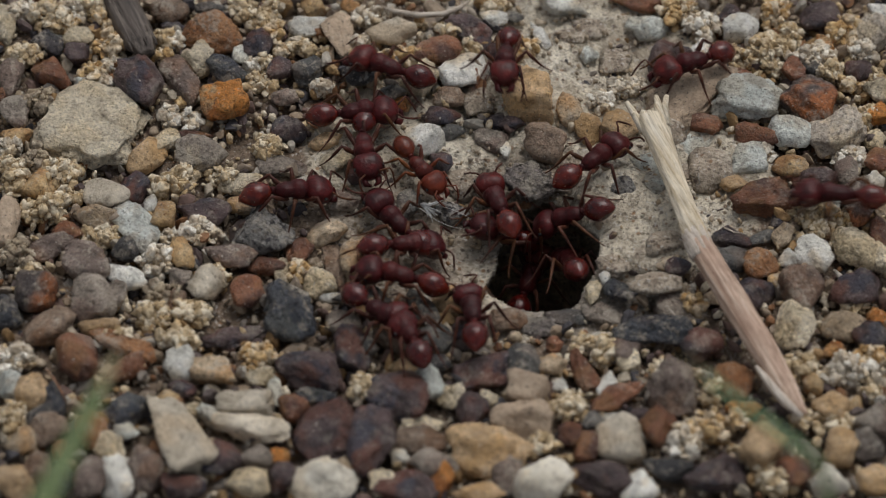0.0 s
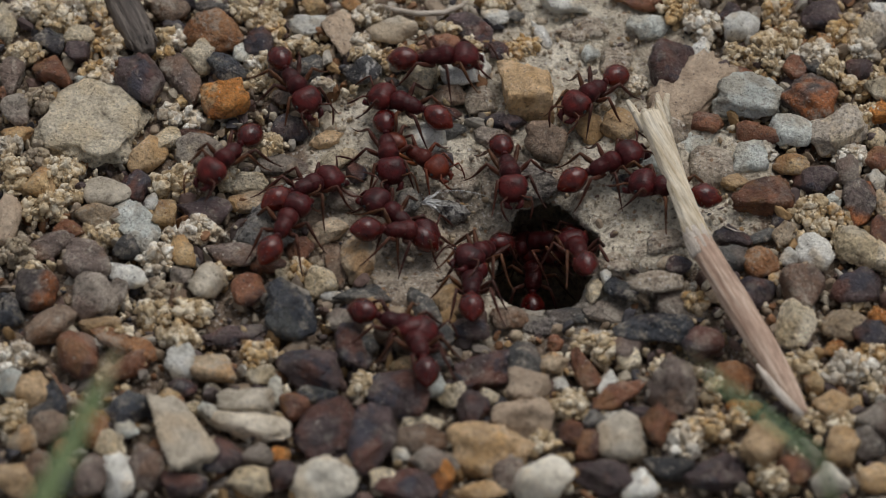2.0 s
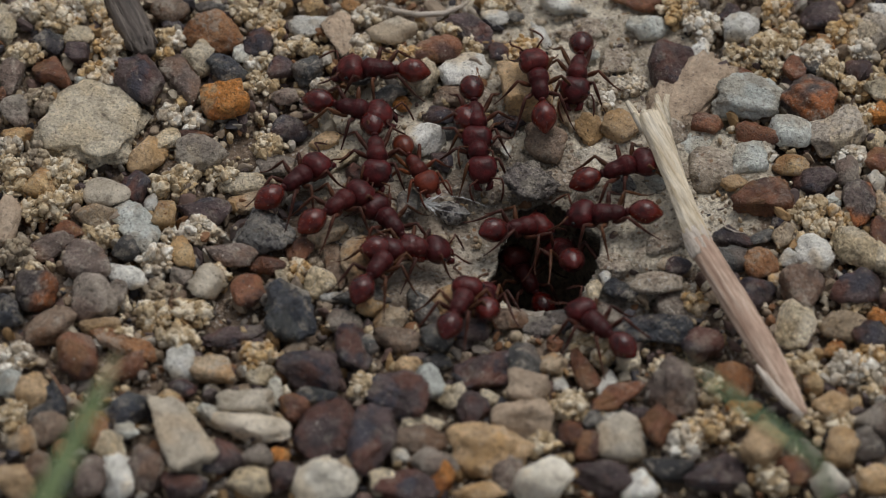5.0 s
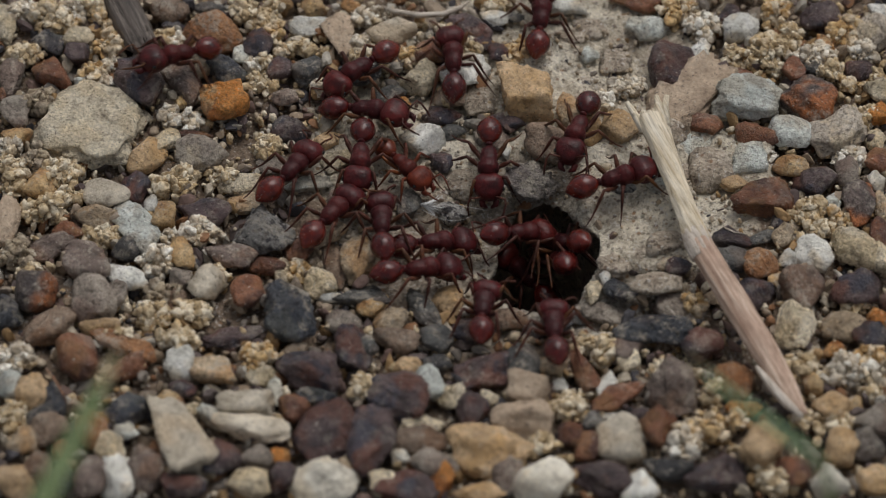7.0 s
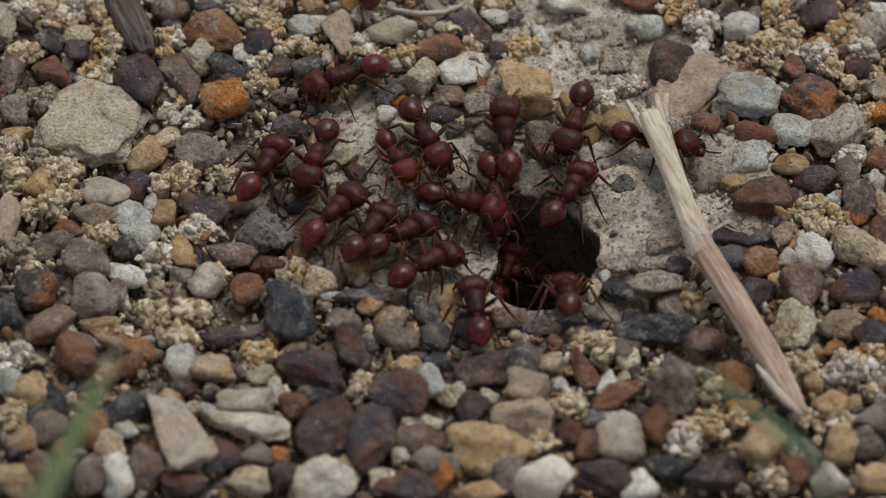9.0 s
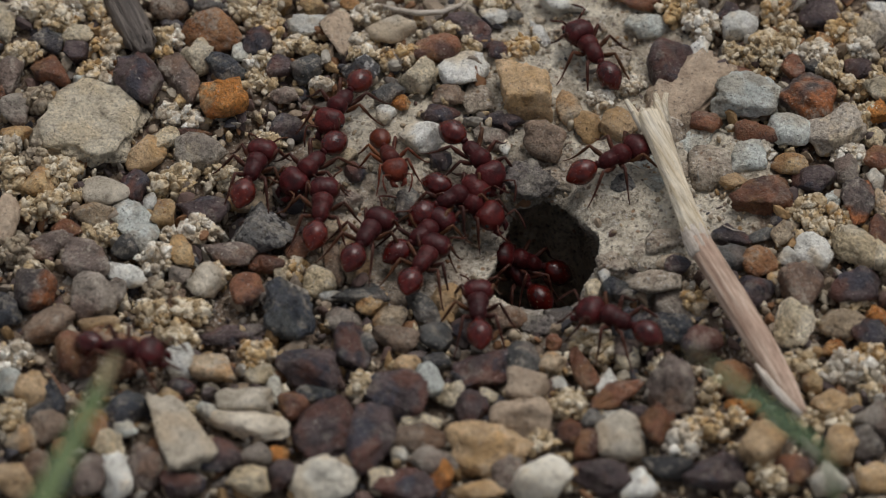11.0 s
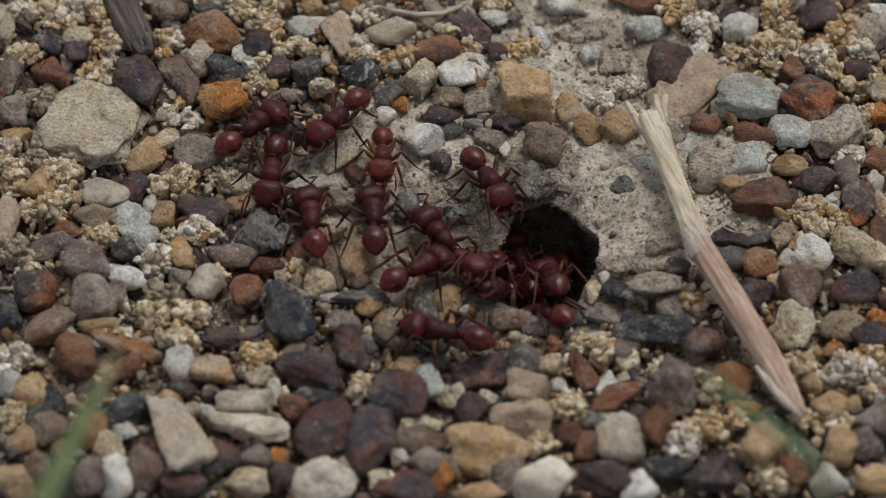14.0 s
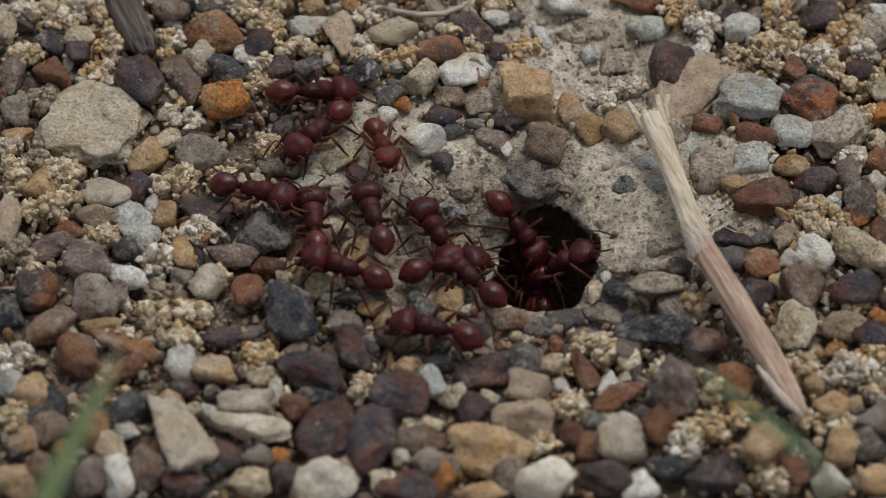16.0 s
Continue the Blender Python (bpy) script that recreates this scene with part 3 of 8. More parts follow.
scatter("sand_grains", "loose tan sand grains lying on the soil", 3800, (0.25, 0.75), "crumb", sand_mix, 12, 0.25,
        lambda x, y, r: r.random() < (0.6 - 0.3 * gravel_cover(x, y)) * (0.3 if soft_height(x, y) > 0.3 else 1.0) and in_hole(x, y) > 1.1, sub=1)
scatter("gap_gravel", "small angular brown, cream and grey gravel filling gaps between pebbles", 2800, (0.7, 1.9), "sharp", gravel_mix, 21, 0.62,
        lambda x, y, r: r.random() < gravel_cover(x, y) - 0.1)
scatter("gap_crumbs", "cream and whitish sand crumbs filling gaps between pebbles", 3600, (0.45, 1.3), "lump", CRUMB["cream"], 22, 0.75,
        lambda x, y, r: r.random() < (gravel_cover(x, y) - 0.1) * (0.35 + 0.65 * clod_share(x, y)))
scatter("dark_grains", "dark brown grit between the pebbles", 3200, (0.25, 0.9), "crumb", gravel_mix, 13, 0.25,
        lambda x, y, r: r.random() < 0.04 + 0.96 * gravel_cover(x, y) - 0.04 and in_hole(x, y) > 1.1, sub=1)


def pebble(x, y, z, a, b, c, turn, look_name, form, tilt=0.0, taper=0.0):
    """One stone: centre, half sizes in millimetres, its turn in the plan; taper narrows its front."""
    rng = np.random.default_rng(int(abs(x * 131 + y * 977) * 10) + 5)
    v, f = stone_shape(4 if max(a, b) > 2.9 else 3, rng, form)
    v[:, 1:] *= (1 - taper * v[:, :1])
    v = v * np.array([a, b, c]) * MM
    ob = new("pebble" if form != "slab" else "stone_slab", mesh_of("pebble", v, f, STONE[look_name]))
    ob.matrix_basis = pose(x * MM, y * MM, z * MM, tilt, tilt * 0.7, turn)
    return tagged(ob, LOOKS[look_name] + " " + FORMS[form] + " in loose gravel", "stone", "pebbles round the nest")


pebble(-43.5, 28.9, 0.5, 2.85, 1.25, 0.97, 90, "cream", "round", 4)
pebble(-39.0, 26.2, 0.5, 1.78, 1.42, 0.94, 162, "slate", "sharp", -1)
pebble(-36.1, 27.2, 0.4, 1.70, 1.30, 0.75, 0, "cream", "round", -5)
pebble(-36.1, 24.5, 0.6, 1.35, 1.30, 1.06, 90, "purple", "round", 1)
pebble(-38.2, 22.0, 0.7, 2.64, 1.81, 1.24, 143, "russet", "sharp", 4)
pebble(-42.3, 21.7, 0.6, 2.84, 1.31, 1.02, 90, "grey", "round", 0)
pebble(-27.2, 30.4, 0.6, 2.06, 1.53, 1.06, 164, "brown", "round", 4)
pebble(-26.6, 28.7, 0.3, 1.28, 0.77, 0.53, 0, "purple", "round", -4)
pebble(-23.2, 31.2, 0.3, 1.70, 0.83, 0.58, 0, "charcoal", "round", -1)
pebble(-22.4, 27.0, 0.9, 3.05, 2.31, 1.64, 147, "amber", "round", -3)
pebble(-24.1, 23.9, 0.7, 1.84, 1.68, 1.25, 127, "cream", "block", 2)
pebble(-21.3, 22.5, 0.5, 2.33, 1.37, 0.97, 146, "slate", "round", -2)
pebble(-29.6, 20.6, 1.2, 3.50, 2.35, 2.14, 125, "purple", "round", -4)
pebble(-25.3, 20.9, 0.7, 3.60, 1.64, 1.24, 116, "mauve", "sharp", 4)
pebble(-21.2, 17.8, 1.4, 2.60, 2.50, 1.40, 89, "orange", "slab", -5)
pebble(-35.2, 21.4, 0.3, 1.02, 0.71, 0.49, 0, "pale_grey", "round", 1)
pebble(-34.1, 15.2, 0.6, 5.30, 5.20, 1.30, 163, "sandy", "slab", 2)
pebble(-41.7, 16.7, 0.7, 1.81, 1.54, 1.20, 85, "grey", "round", -2)
pebble(-42.9, 19.6, 0.4, 0.96, 0.85, 0.66, 90, "russet", "round", 0)
pebble(-41.1, 13.9, 0.5, 1.66, 1.40, 0.97, -160, "ochre", "round", 2)
pebble(-27.3, 13.3, 0.4, 2.18, 1.33, 0.89, -151, "cream", "sharp", 1)
pebble(-28.6, 11.1, 0.6, 2.27, 1.70, 1.22, -141, "sienna", "round", 4)
pebble(-23.5, 11.3, 0.7, 2.67, 2.02, 1.42, 155, "taupe", "round", -2)
pebble(-24.1, 14.5, 0.1, 1.99, 0.58, 0.40, 173, "russet", "round", 1)
pebble(-18.3, 25.8, 0.7, 1.89, 1.68, 1.28, 99, "purple", "round", -5)
pebble(-20.0, 24.6, 0.4, 1.19, 1.06, 0.72, 49, "pale_grey", "sharp", 5)
pebble(-16.0, 22.8, 0.5, 1.48, 1.36, 1.02, 90, "purple", "round", 1)
pebble(-13.4, 22.3, 0.6, 1.73, 1.65, 1.20, 90, "charcoal", "round", 5)
pebble(-15.3, 25.0, 0.2, 0.68, 0.58, 0.40, 0, "ochre", "round", 2)
pebble(-13.4, 28.4, 0.5, 2.20, 1.60, 0.93, 166, "white", "round", -1)
pebble(-10.2, 27.1, 0.7, 3.42, 1.72, 1.28, 103, "fawn", "sharp", -2)
pebble(-11.0, 23.2, 0.2, 1.21, 0.60, 0.44, 130, "ochre", "round", -2)
pebble(-12.9, 31.1, 0.4, 1.43, 1.08, 0.75, 163, "ochre", "round", 2)
pebble(-9.2, 31.4, 0.3, 1.02, 0.83, 0.58, 0, "ochre", "round", 5)
pebble(-8.0, 22.4, 0.5, 1.94, 1.66, 1.15, 170, "speckled", "round", -4)
pebble(-5.1, 27.3, 0.6, 2.32, 1.79, 1.19, 154, "beige", "sharp", 4)
pebble(-0.4, 25.0, 0.6, 2.33, 1.73, 1.20, 172, "russet", "round", -4)
pebble(-2.2, 21.4, 0.5, 1.85, 1.59, 1.18, 47, "cream", "block", 4)
pebble(-5.2, 19.5, 0.2, 1.82, 1.13, 0.80, -151, "charcoal", "round", 1)
pebble(-4.0, 18.5, 0.0, 1.05, 1.00, 0.60, 90, "orange", "round", 0)
pebble(0.6, 19.2, 0.3, 1.61, 1.46, 1.02, 154, "brown", "round", 4)
pebble(2.1, 22.6, 0.5, 2.69, 2.40, 1.28, -167, "white", "sharp", 1)
pebble(-5.4, 16.9, 0.1, 1.15, 1.08, 0.80, 90, "white", "round", 4)
pebble(-1.9, 13.7, 0.3, 2.20, 1.90, 1.40, -164, "white", "sharp", -3)
pebble(-0.2, 16.9, 0.0, 1.99, 1.15, 0.80, 173, "purple", "round", 2)
pebble(-0.2, 11.5, -0.4, 1.53, 1.19, 0.89, 90, "purple", "sharp", -4)
pebble(-15.4, 19.3, 0.3, 1.42, 1.09, 0.75, 0, "grey", "round", 5)
pebble(-10.0, 11.3, -0.0, 1.94, 1.39, 0.94, -149, "cream", "sharp", 0)
pebble(-14.9, 15.0, 0.3, 1.82, 1.47, 1.02, 171, "purple", "round", -3)
pebble(-11.4, 13.8, 0.0, 1.70, 1.09, 0.75, 0, "sienna", "round", 2)
pebble(-15.5, 10.6, -0.2, 2.62, 1.21, 0.41, 173, "grey", "slab", 0)
pebble(3.0, 27.8, 0.5, 3.00, 1.43, 0.98, 141, "purple", "sharp", -4)
pebble(5.1, 29.5, 0.4, 1.48, 1.09, 0.75, 0, "white", "round", -2)
pebble(7.2, 29.9, 0.3, 0.91, 0.80, 0.55, 0, "charcoal", "round", 0)
pebble(12.1, 31.3, 0.6, 2.50, 1.46, 1.04, 0, "white", "block", 4)
pebble(19.2, 31.6, 0.5, 3.21, 1.21, 0.84, 167, "russet", "round", 4)
pebble(20.2, 28.1, 0.5, 2.21, 1.56, 1.02, 0, "pale_grey", "round", 2)
pebble(9.7, 27.6, 0.2, 2.00, 0.70, 0.53, 113, "white", "round", -1)
pebble(8.0, 19.2, 1.0, 3.18, 2.84, 2.27, 90, "sienna", "block", 1)
pebble(14.5, 24.7, 0.3, 1.03, 0.97, 0.71, 90, "pale_grey", "round", -2)
pebble(12.4, 17.5, 0.2, 2.04, 1.36, 1.06, 90, "tan", "round", -2)
pebble(14.2, 15.1, 0.2, 1.84, 1.43, 1.11, 99, "sienna", "round", -1)
pebble(17.1, 15.0, 0.3, 1.78, 1.73, 1.15, -136, "sienna", "block", -5)
pebble(10.0, 13.6, 0.2, 2.37, 2.21, 1.55, 146, "brown", "round", -1)
pebble(5.5, 25.0, 0.4, 1.35, 1.25, 0.93, 90, "purple", "round", 1)
pebble(3.6, 19.4, -0.5, 2.00, 1.87, 0.67, 90, "crust", "slab", -4)
pebble(5.8, 16.3, -0.1, 2.35, 0.96, 0.66, 166, "purple", "round", 2)
pebble(4.7, 14.6, -0.5, 1.90, 1.48, 0.50, 160, "grey", "slab", -2)
pebble(8.3, 8.6, -0.2, 3.10, 2.50, 1.20, 0, "earth", "lump", 2)
pebble(6.1, 13.1, -0.6, 1.05, 0.57, 0.43, 90, "white", "sharp", -3)
pebble(0.9, 15.1, -0.2, 1.42, 0.96, 0.66, 0, "charcoal", "round", 4)
pebble(22.3, 23.4, 0.8, 3.39, 2.24, 1.62, 63, "purple", "sharp", 1)
pebble(24.2, 20.0, 0.3, 6.11, 3.19, 1.19, 51, "fawn", "slab", 1)
pebble(29.6, 18.3, 1.2, 3.60, 2.50, 1.55, 175, "pale_grey", "slab", 4)
pebble(25.2, 25.3, 0.4, 1.34, 1.22, 0.85, 67, "white", "sharp", -2)
pebble(29.5, 28.1, 0.8, 2.05, 1.87, 1.42, 90, "white", "round", -3)
pebble(28.4, 30.0, 0.5, 1.42, 1.35, 0.93, 0, "purple", "round", -2)
pebble(37.6, 29.6, 0.7, 2.33, 1.92, 1.33, 0, "purple", "round", 1)
pebble(34.4, 22.4, 0.5, 1.66, 1.15, 0.89, 105, "russet", "round", 0)
pebble(35.8, 18.3, 1.0, 2.94, 2.72, 1.90, 149, "rusty", "round", 5)
pebble(36.4, 23.0, 0.3, 1.08, 0.90, 0.62, 0, "charcoal", "round", 2)
pebble(25.6, 15.6, 0.4, 1.71, 1.34, 0.93, 171, "russet", "round", -3)
pebble(30.3, 13.8, 0.5, 2.30, 1.55, 1.06, 139, "russet", "sharp", -5)
pebble(33.6, 14.2, 0.7, 2.47, 2.06, 1.46, 143, "pale_grey", "round", 1)
pebble(38.3, 14.3, 0.9, 3.20, 2.50, 1.66, 48, "taupe", "round", 5)
pebble(22.4, 14.7, 0.3, 1.50, 1.40, 0.94, 144, "crust", "sharp", -2)
pebble(29.2, 22.3, 0.2, 1.32, 0.64, 0.44, 166, "russet", "round", 4)
pebble(33.6, 10.2, 0.4, 1.89, 1.34, 0.93, 164, "ochre", "round", 1)
pebble(29.5, 10.8, 0.5, 1.87, 1.65, 1.18, 0, "pale_grey", "block", -3)
pebble(42.5, 27.0, 0.8, 2.32, 1.76, 1.37, 85, "taupe", "round", -5)
pebble(41.0, 22.5, 0.6, 1.59, 1.54, 1.06, 0, "purple", "round", -1)
pebble(42.4, 16.9, 0.5, 1.41, 1.31, 0.97, 90, "orange", "round", 2)
pebble(41.8, 13.2, 0.5, 1.28, 1.14, 0.89, 90, "cream", "round", 1)
pebble(42.7, 19.7, 0.6, 1.70, 1.60, 1.11, 0, "cream", "round", 4)
pebble(42.0, 10.6, 0.5, 1.53, 1.41, 0.97, 0, "russet", "round", -1)
pebble(37.7, 26.1, 0.4, 1.44, 1.02, 0.75, 125, "orange", "round", 4)
pebble(43.3, 30.4, 0.5, 1.28, 1.14, 0.89, 90, "white", "round", 1)
pebble(-38.7, 7.6, 0.7, 1.92, 1.76, 1.33, 90, "ochre", "round", -1)
pebble(-41.6, 3.0, 0.7, 3.40, 1.59, 1.24, 90, "fawn", "round", -1)
pebble(-32.4, 6.4, 0.5, 2.60, 1.70, 0.94, 155, "beige", "round", 4)
pebble(-29.5, 7.4, 0.5, 1.72, 1.50, 1.02, 135, "purple", "sharp", -3)
pebble(-33.3, 3.9, 0.5, 2.21, 1.47, 0.98, 157, "tan", "sharp", 1)
pebble(-29.1, 2.3, 0.5, 3.84, 1.90, 1.06, 114, "pale_grey", "sharp", -4)
pebble(-26.6, 3.8, 0.4, 1.52, 1.19, 0.93, 90, "ochre", "block", 1)
pebble(-22.9, 4.3, 0.4, 2.75, 1.72, 1.20, 165, "purple", "round", -5)
pebble(-27.9, 5.6, 0.2, 1.15, 0.79, 0.62, 90, "white", "round", -4)
pebble(-24.8, -0.9, 0.4, 1.96, 1.26, 0.97, 103, "ochre", "round", 4)
pebble(-35.7, 1.8, 0.5, 1.66, 1.35, 0.89, -161, "russet", "sharp", -4)
pebble(-37.4, -0.3, 0.5, 2.70, 1.30, 0.93, -147, "mauve", "round", 0)
pebble(-33.5, -2.5, 0.8, 2.64, 2.16, 1.51, 161, "mauve", "sharp", 5)
pebble(-29.9, -0.2, 0.5, 1.48, 1.48, 1.02, 0, "black", "round", 1)
pebble(-29.9, -3.8, 0.4, 2.44, 1.27, 0.89, 159, "white", "round", -4)
pebble(-38.1, -5.8, 0.9, 2.31, 2.10, 1.59, 90, "rusty", "round", 1)
pebble(-40.6, -8.0, 0.6, 2.00, 1.48, 1.15, 90, "slate", "round", 3)
pebble(-32.8, -6.6, 0.9, 2.50, 2.39, 1.73, 90, "grey", "round", -1)
pebble(-30.6, -5.7, 0.4, 1.57, 1.02, 0.80, 90, "grey", "round", -1)
pebble(-36.8, -9.9, 0.7, 2.87, 1.76, 1.24, -154, "brown", "round", -2)
pebble(-24.7, -3.6, 0.3, 1.47, 1.08, 0.84, 90, "grey", "round", 0)
pebble(-24.9, -6.4, 0.2, 1.36, 0.91, 0.71, 90, "brown", "round", -5)
pebble(-22.2, -5.1, 0.5, 2.01, 1.93, 1.32, 90, "beige", "sharp", 3)
pebble(-20.3, -0.9, 0.3, 2.86, 1.66, 1.15, 168, "mauve", "round", 4)
pebble(-32.1, -9.7, 0.4, 2.05, 1.09, 0.75, 173, "sienna", "round", -2)
pebble(-16.9, 1.7, 0.4, 3.20, 2.60, 1.80, 157, "granite", "sharp", 1)
pebble(-13.0, 8.3, -0.2, 2.45, 1.04, 0.68, -173, "pale_grey", "sharp", 2)
pebble(-19.2, 8.3, -0.1, 2.41, 1.41, 0.48, -165, "cream", "slab", -1)
pebble(-18.6, 5.9, -0.2, 2.10, 1.28, 0.43, 0, "tan", "slab", 0)
pebble(-11.0, 2.3, -0.3, 1.99, 1.69, 1.11, 0, "tan", "sharp", 4)
pebble(-8.1, -0.8, -0.3, 3.04, 1.76, 1.37, 83, "tan", "round", 5)
pebble(-10.3, -1.4, -0.8, 3.02, 0.98, 0.41, 105, "brown", "slab", -3)
pebble(-13.6, -0.3, -0.1, 1.67, 1.48, 1.15, 90, "russet", "round", -2)
pebble(-15.2, -2.6, -0.3, 2.01, 0.74, 0.58, 97, "cream", "round", 0)
pebble(-18.3, -5.6, 0.3, 1.73, 1.70, 1.20, 90, "russet", "round", -2)
pebble(-14.3, -8.4, 0.6, 3.36, 2.76, 1.96, 120, "slate", "sharp", -3)
pebble(-11.5, -4.0, -0.1, 1.73, 1.65, 1.20, 90, "cream", "round", -2)
pebble(-10.6, -5.4, -0.5, 1.43, 0.71, 0.47, 166, "white", "sharp", -1)
pebble(-7.7, -5.4, -0.5, 2.95, 1.43, 0.94, 0, "charcoal", "sharp", -5)
pebble(-6.6, -6.5, -0.5, 1.66, 1.34, 0.93, -162, "ochre", "round", 2)
pebble(-4.9, -8.3, -0.4, 1.78, 1.40, 0.97, -163, "tan", "round", 3)
pebble(-9.2, -8.9, -0.2, 2.18, 1.38, 0.97, 151, "grey", "round", 1)
pebble(-2.0, -6.6, -0.9, 2.79, 1.18, 0.85, 121, "charcoal", "sharp", 2)
pebble(0.4, -5.4, -1.4, 1.73, 1.59, 1.20, 90, "sienna", "round", -5)
pebble(-3.3, 6.1, -0.8, 1.75, 1.22, 0.97, 80, "charcoal", "round", -4)
pebble(-8.3, 9.6, -0.2, 1.28, 1.14, 0.89, 90, "purple", "round", 3)
pebble(-9.3, 6.4, -0.3, 1.87, 1.28, 0.89, 0, "grey", "round", 2)
pebble(-16.5, -1.7, -0.1, 1.78, 1.21, 0.84, 165, "russet", "round", 5)
pebble(0.9, 6.1, -1.7, 1.76, 1.28, 0.89, 0, "granite", "round", 5)
pebble(-7.6, -11.6, -0.0, 1.70, 1.60, 1.11, 0, "charcoal", "round", -5)
pebble(-4.4, -10.7, -0.3, 2.29, 1.40, 0.97, 165, "brown", "round", -4)
pebble(-0.7, -10.7, -0.3, 1.77, 1.55, 1.11, 137, "charcoal", "round", 4)
pebble(2.4, -8.9, -0.9, 1.99, 1.41, 0.97, 0, "purple", "round", -2)
pebble(14.2, -4.8, -0.5, 1.62, 0.85, 0.64, 90, "cream", "sharp", -3)
pebble(15.3, -3.3, -0.2, 0.89, 0.57, 0.44, 90, "white", "round", -2)
pebble(16.8, -5.1, 0.1, 1.84, 1.35, 0.89, 160, "slate", "sharp", 0)
pebble(19.6, -10.4, 0.8, 3.92, 1.67, 1.15, 175, "slate", "round", 2)
pebble(6.4, -7.4, -1.4, 2.21, 1.48, 1.02, 0, "brown", "round", 0)
pebble(20.0, -4.5, 0.3, 2.56, 1.60, 1.11, 0, "crust", "round", 1)
pebble(21.6, -2.3, 0.7, 1.72, 0.83, 0.58, -166, "tan", "round", -1)
pebble(30.6, 5.7, 0.5, 3.13, 1.92, 1.28, -158, "russet", "sharp", 1, taper=0.25)
pebble(35.7, 8.2, 0.6, 2.21, 1.92, 1.33, 0, "purple", "round", -1)
pebble(38.9, 9.2, 0.5, 1.91, 1.25, 0.97, 90, "grey", "round", 4)
pebble(39.6, 5.3, 0.7, 3.08, 1.78, 1.37, 76, "rusty", "round", 4)
pebble(37.3, 5.8, 0.3, 1.07, 0.79, 0.62, 90, "pale_grey", "round", 4)
pebble(39.0, -0.3, 0.7, 3.17, 2.05, 1.46, 144, "cream", "round", 4)
pebble(35.0, -1.1, 0.6, 2.19, 1.71, 1.24, 133, "white", "round", -4)
pebble(32.7, -1.3, 0.2, 1.15, 1.07, 0.75, -147, "white", "round", -2)
pebble(27.6, 1.1, 0.1, 2.00, 1.33, 0.89, 150, "purple", "sharp", 2)
pebble(27.0, -1.7, 0.3, 2.04, 1.73, 1.20, 0, "charcoal", "round", 0)
pebble(30.0, -2.2, 0.4, 1.76, 1.73, 1.20, 0, "amber", "round", -4)
pebble(32.3, 1.6, 0.3, 1.52, 1.19, 0.93, 90, "tan", "round", -4)
pebble(32.1, 3.3, 0.2, 0.96, 0.91, 0.66, 90, "purple", "round", -5)
pebble(30.3, 1.4, 0.0, 2.02, 0.81, 0.55, -142, "charcoal", "sharp", -2)
pebble(22.1, -2.5, 0.6, 1.35, 1.25, 0.90, -162, "purple", "round", 3)
pebble(33.5, -5.4, 0.8, 2.60, 2.39, 1.70, 90, "mauve", "sharp", 2)
pebble(38.7, -5.3, 0.8, 2.61, 2.31, 1.59, 0, "purple", "round", 4)
pebble(29.3, -6.0, 0.5, 2.10, 2.01, 1.32, 0, "purple", "sharp", -2)
pebble(32.9, -9.5, 0.7, 3.23, 1.99, 1.55, 87, "cream", "round", 2)
pebble(37.4, -9.7, 0.6, 2.41, 1.78, 1.24, -164, "tan", "round", -2)
pebble(40.7, -8.7, 0.5, 1.35, 1.19, 0.93, 90, "orange", "round", 0)
pebble(41.4, 1.5, 0.4, 1.90, 0.97, 0.75, 90, "russet", "round", -4)
pebble(42.0, 5.3, 0.4, 1.76, 0.91, 0.71, 90, "tan", "round", -5)
pebble(41.5, -1.7, 0.6, 1.77, 1.42, 1.11, 90, "cream", "round", -1)
pebble(41.5, 8.1, 0.4, 1.34, 0.97, 0.75, 90, "white", "round", 0)
pebble(31.3, -3.9, 0.2, 1.21, 0.85, 0.66, 90, "ochre", "round", 0)
pebble(28.0, 8.1, 0.1, 1.48, 0.96, 0.66, 0, "sienna", "round", 1)
pebble(-33.8, -13.5, 0.9, 2.45, 2.31, 1.68, 75, "russet", "round", -4)
pebble(-29.7, -12.0, 0.4, 3.66, 1.26, 0.89, 154, "amber", "round", -5)
pebble(-29.2, -14.7, 0.5, 2.60, 1.10, 1.02, 30, "russet", "sharp", 2)
pebble(-37.7, -17.5, 0.7, 2.20, 1.65, 1.28, 90, "sienna", "round", 1)
pebble(-39.9, -16.8, 0.6, 1.69, 1.42, 1.11, 90, "pale_grey", "round", -1)
pebble(-35.7, -18.2, 0.5, 2.30, 1.09, 0.84, 104, "slate", "round", 1)
pebble(-36.8, -20.4, 0.6, 1.67, 1.48, 1.15, 90, "black", "round", 2)
pebble(-35.9, -22.1, 0.8, 2.14, 1.82, 1.42, 90, "brown", "round", -1)
pebble(-32.2, -22.1, 0.7, 2.24, 1.76, 1.37, 90, "amber", "round", -4)
pebble(-28.7, -19.8, 0.7, 2.33, 1.86, 1.28, 0, "slate", "round", -4)
pebble(-24.2, -23.0, 0.9, 4.90, 2.10, 1.68, 112, "beige", "block", 2, taper=0.30)
pebble(-24.2, -14.4, 0.6, 2.03, 1.80, 1.24, 130, "white", "sharp", -4)
pebble(-21.2, -15.1, 0.6, 2.21, 1.72, 1.23, 0, "tan", "block", 1)
pebble(-23.9, -17.2, 0.4, 1.31, 1.09, 0.75, 0, "purple", "round", 0)
pebble(-25.2, -18.1, 0.3, 1.14, 0.83, 0.58, 0, "ochre", "round", 2)
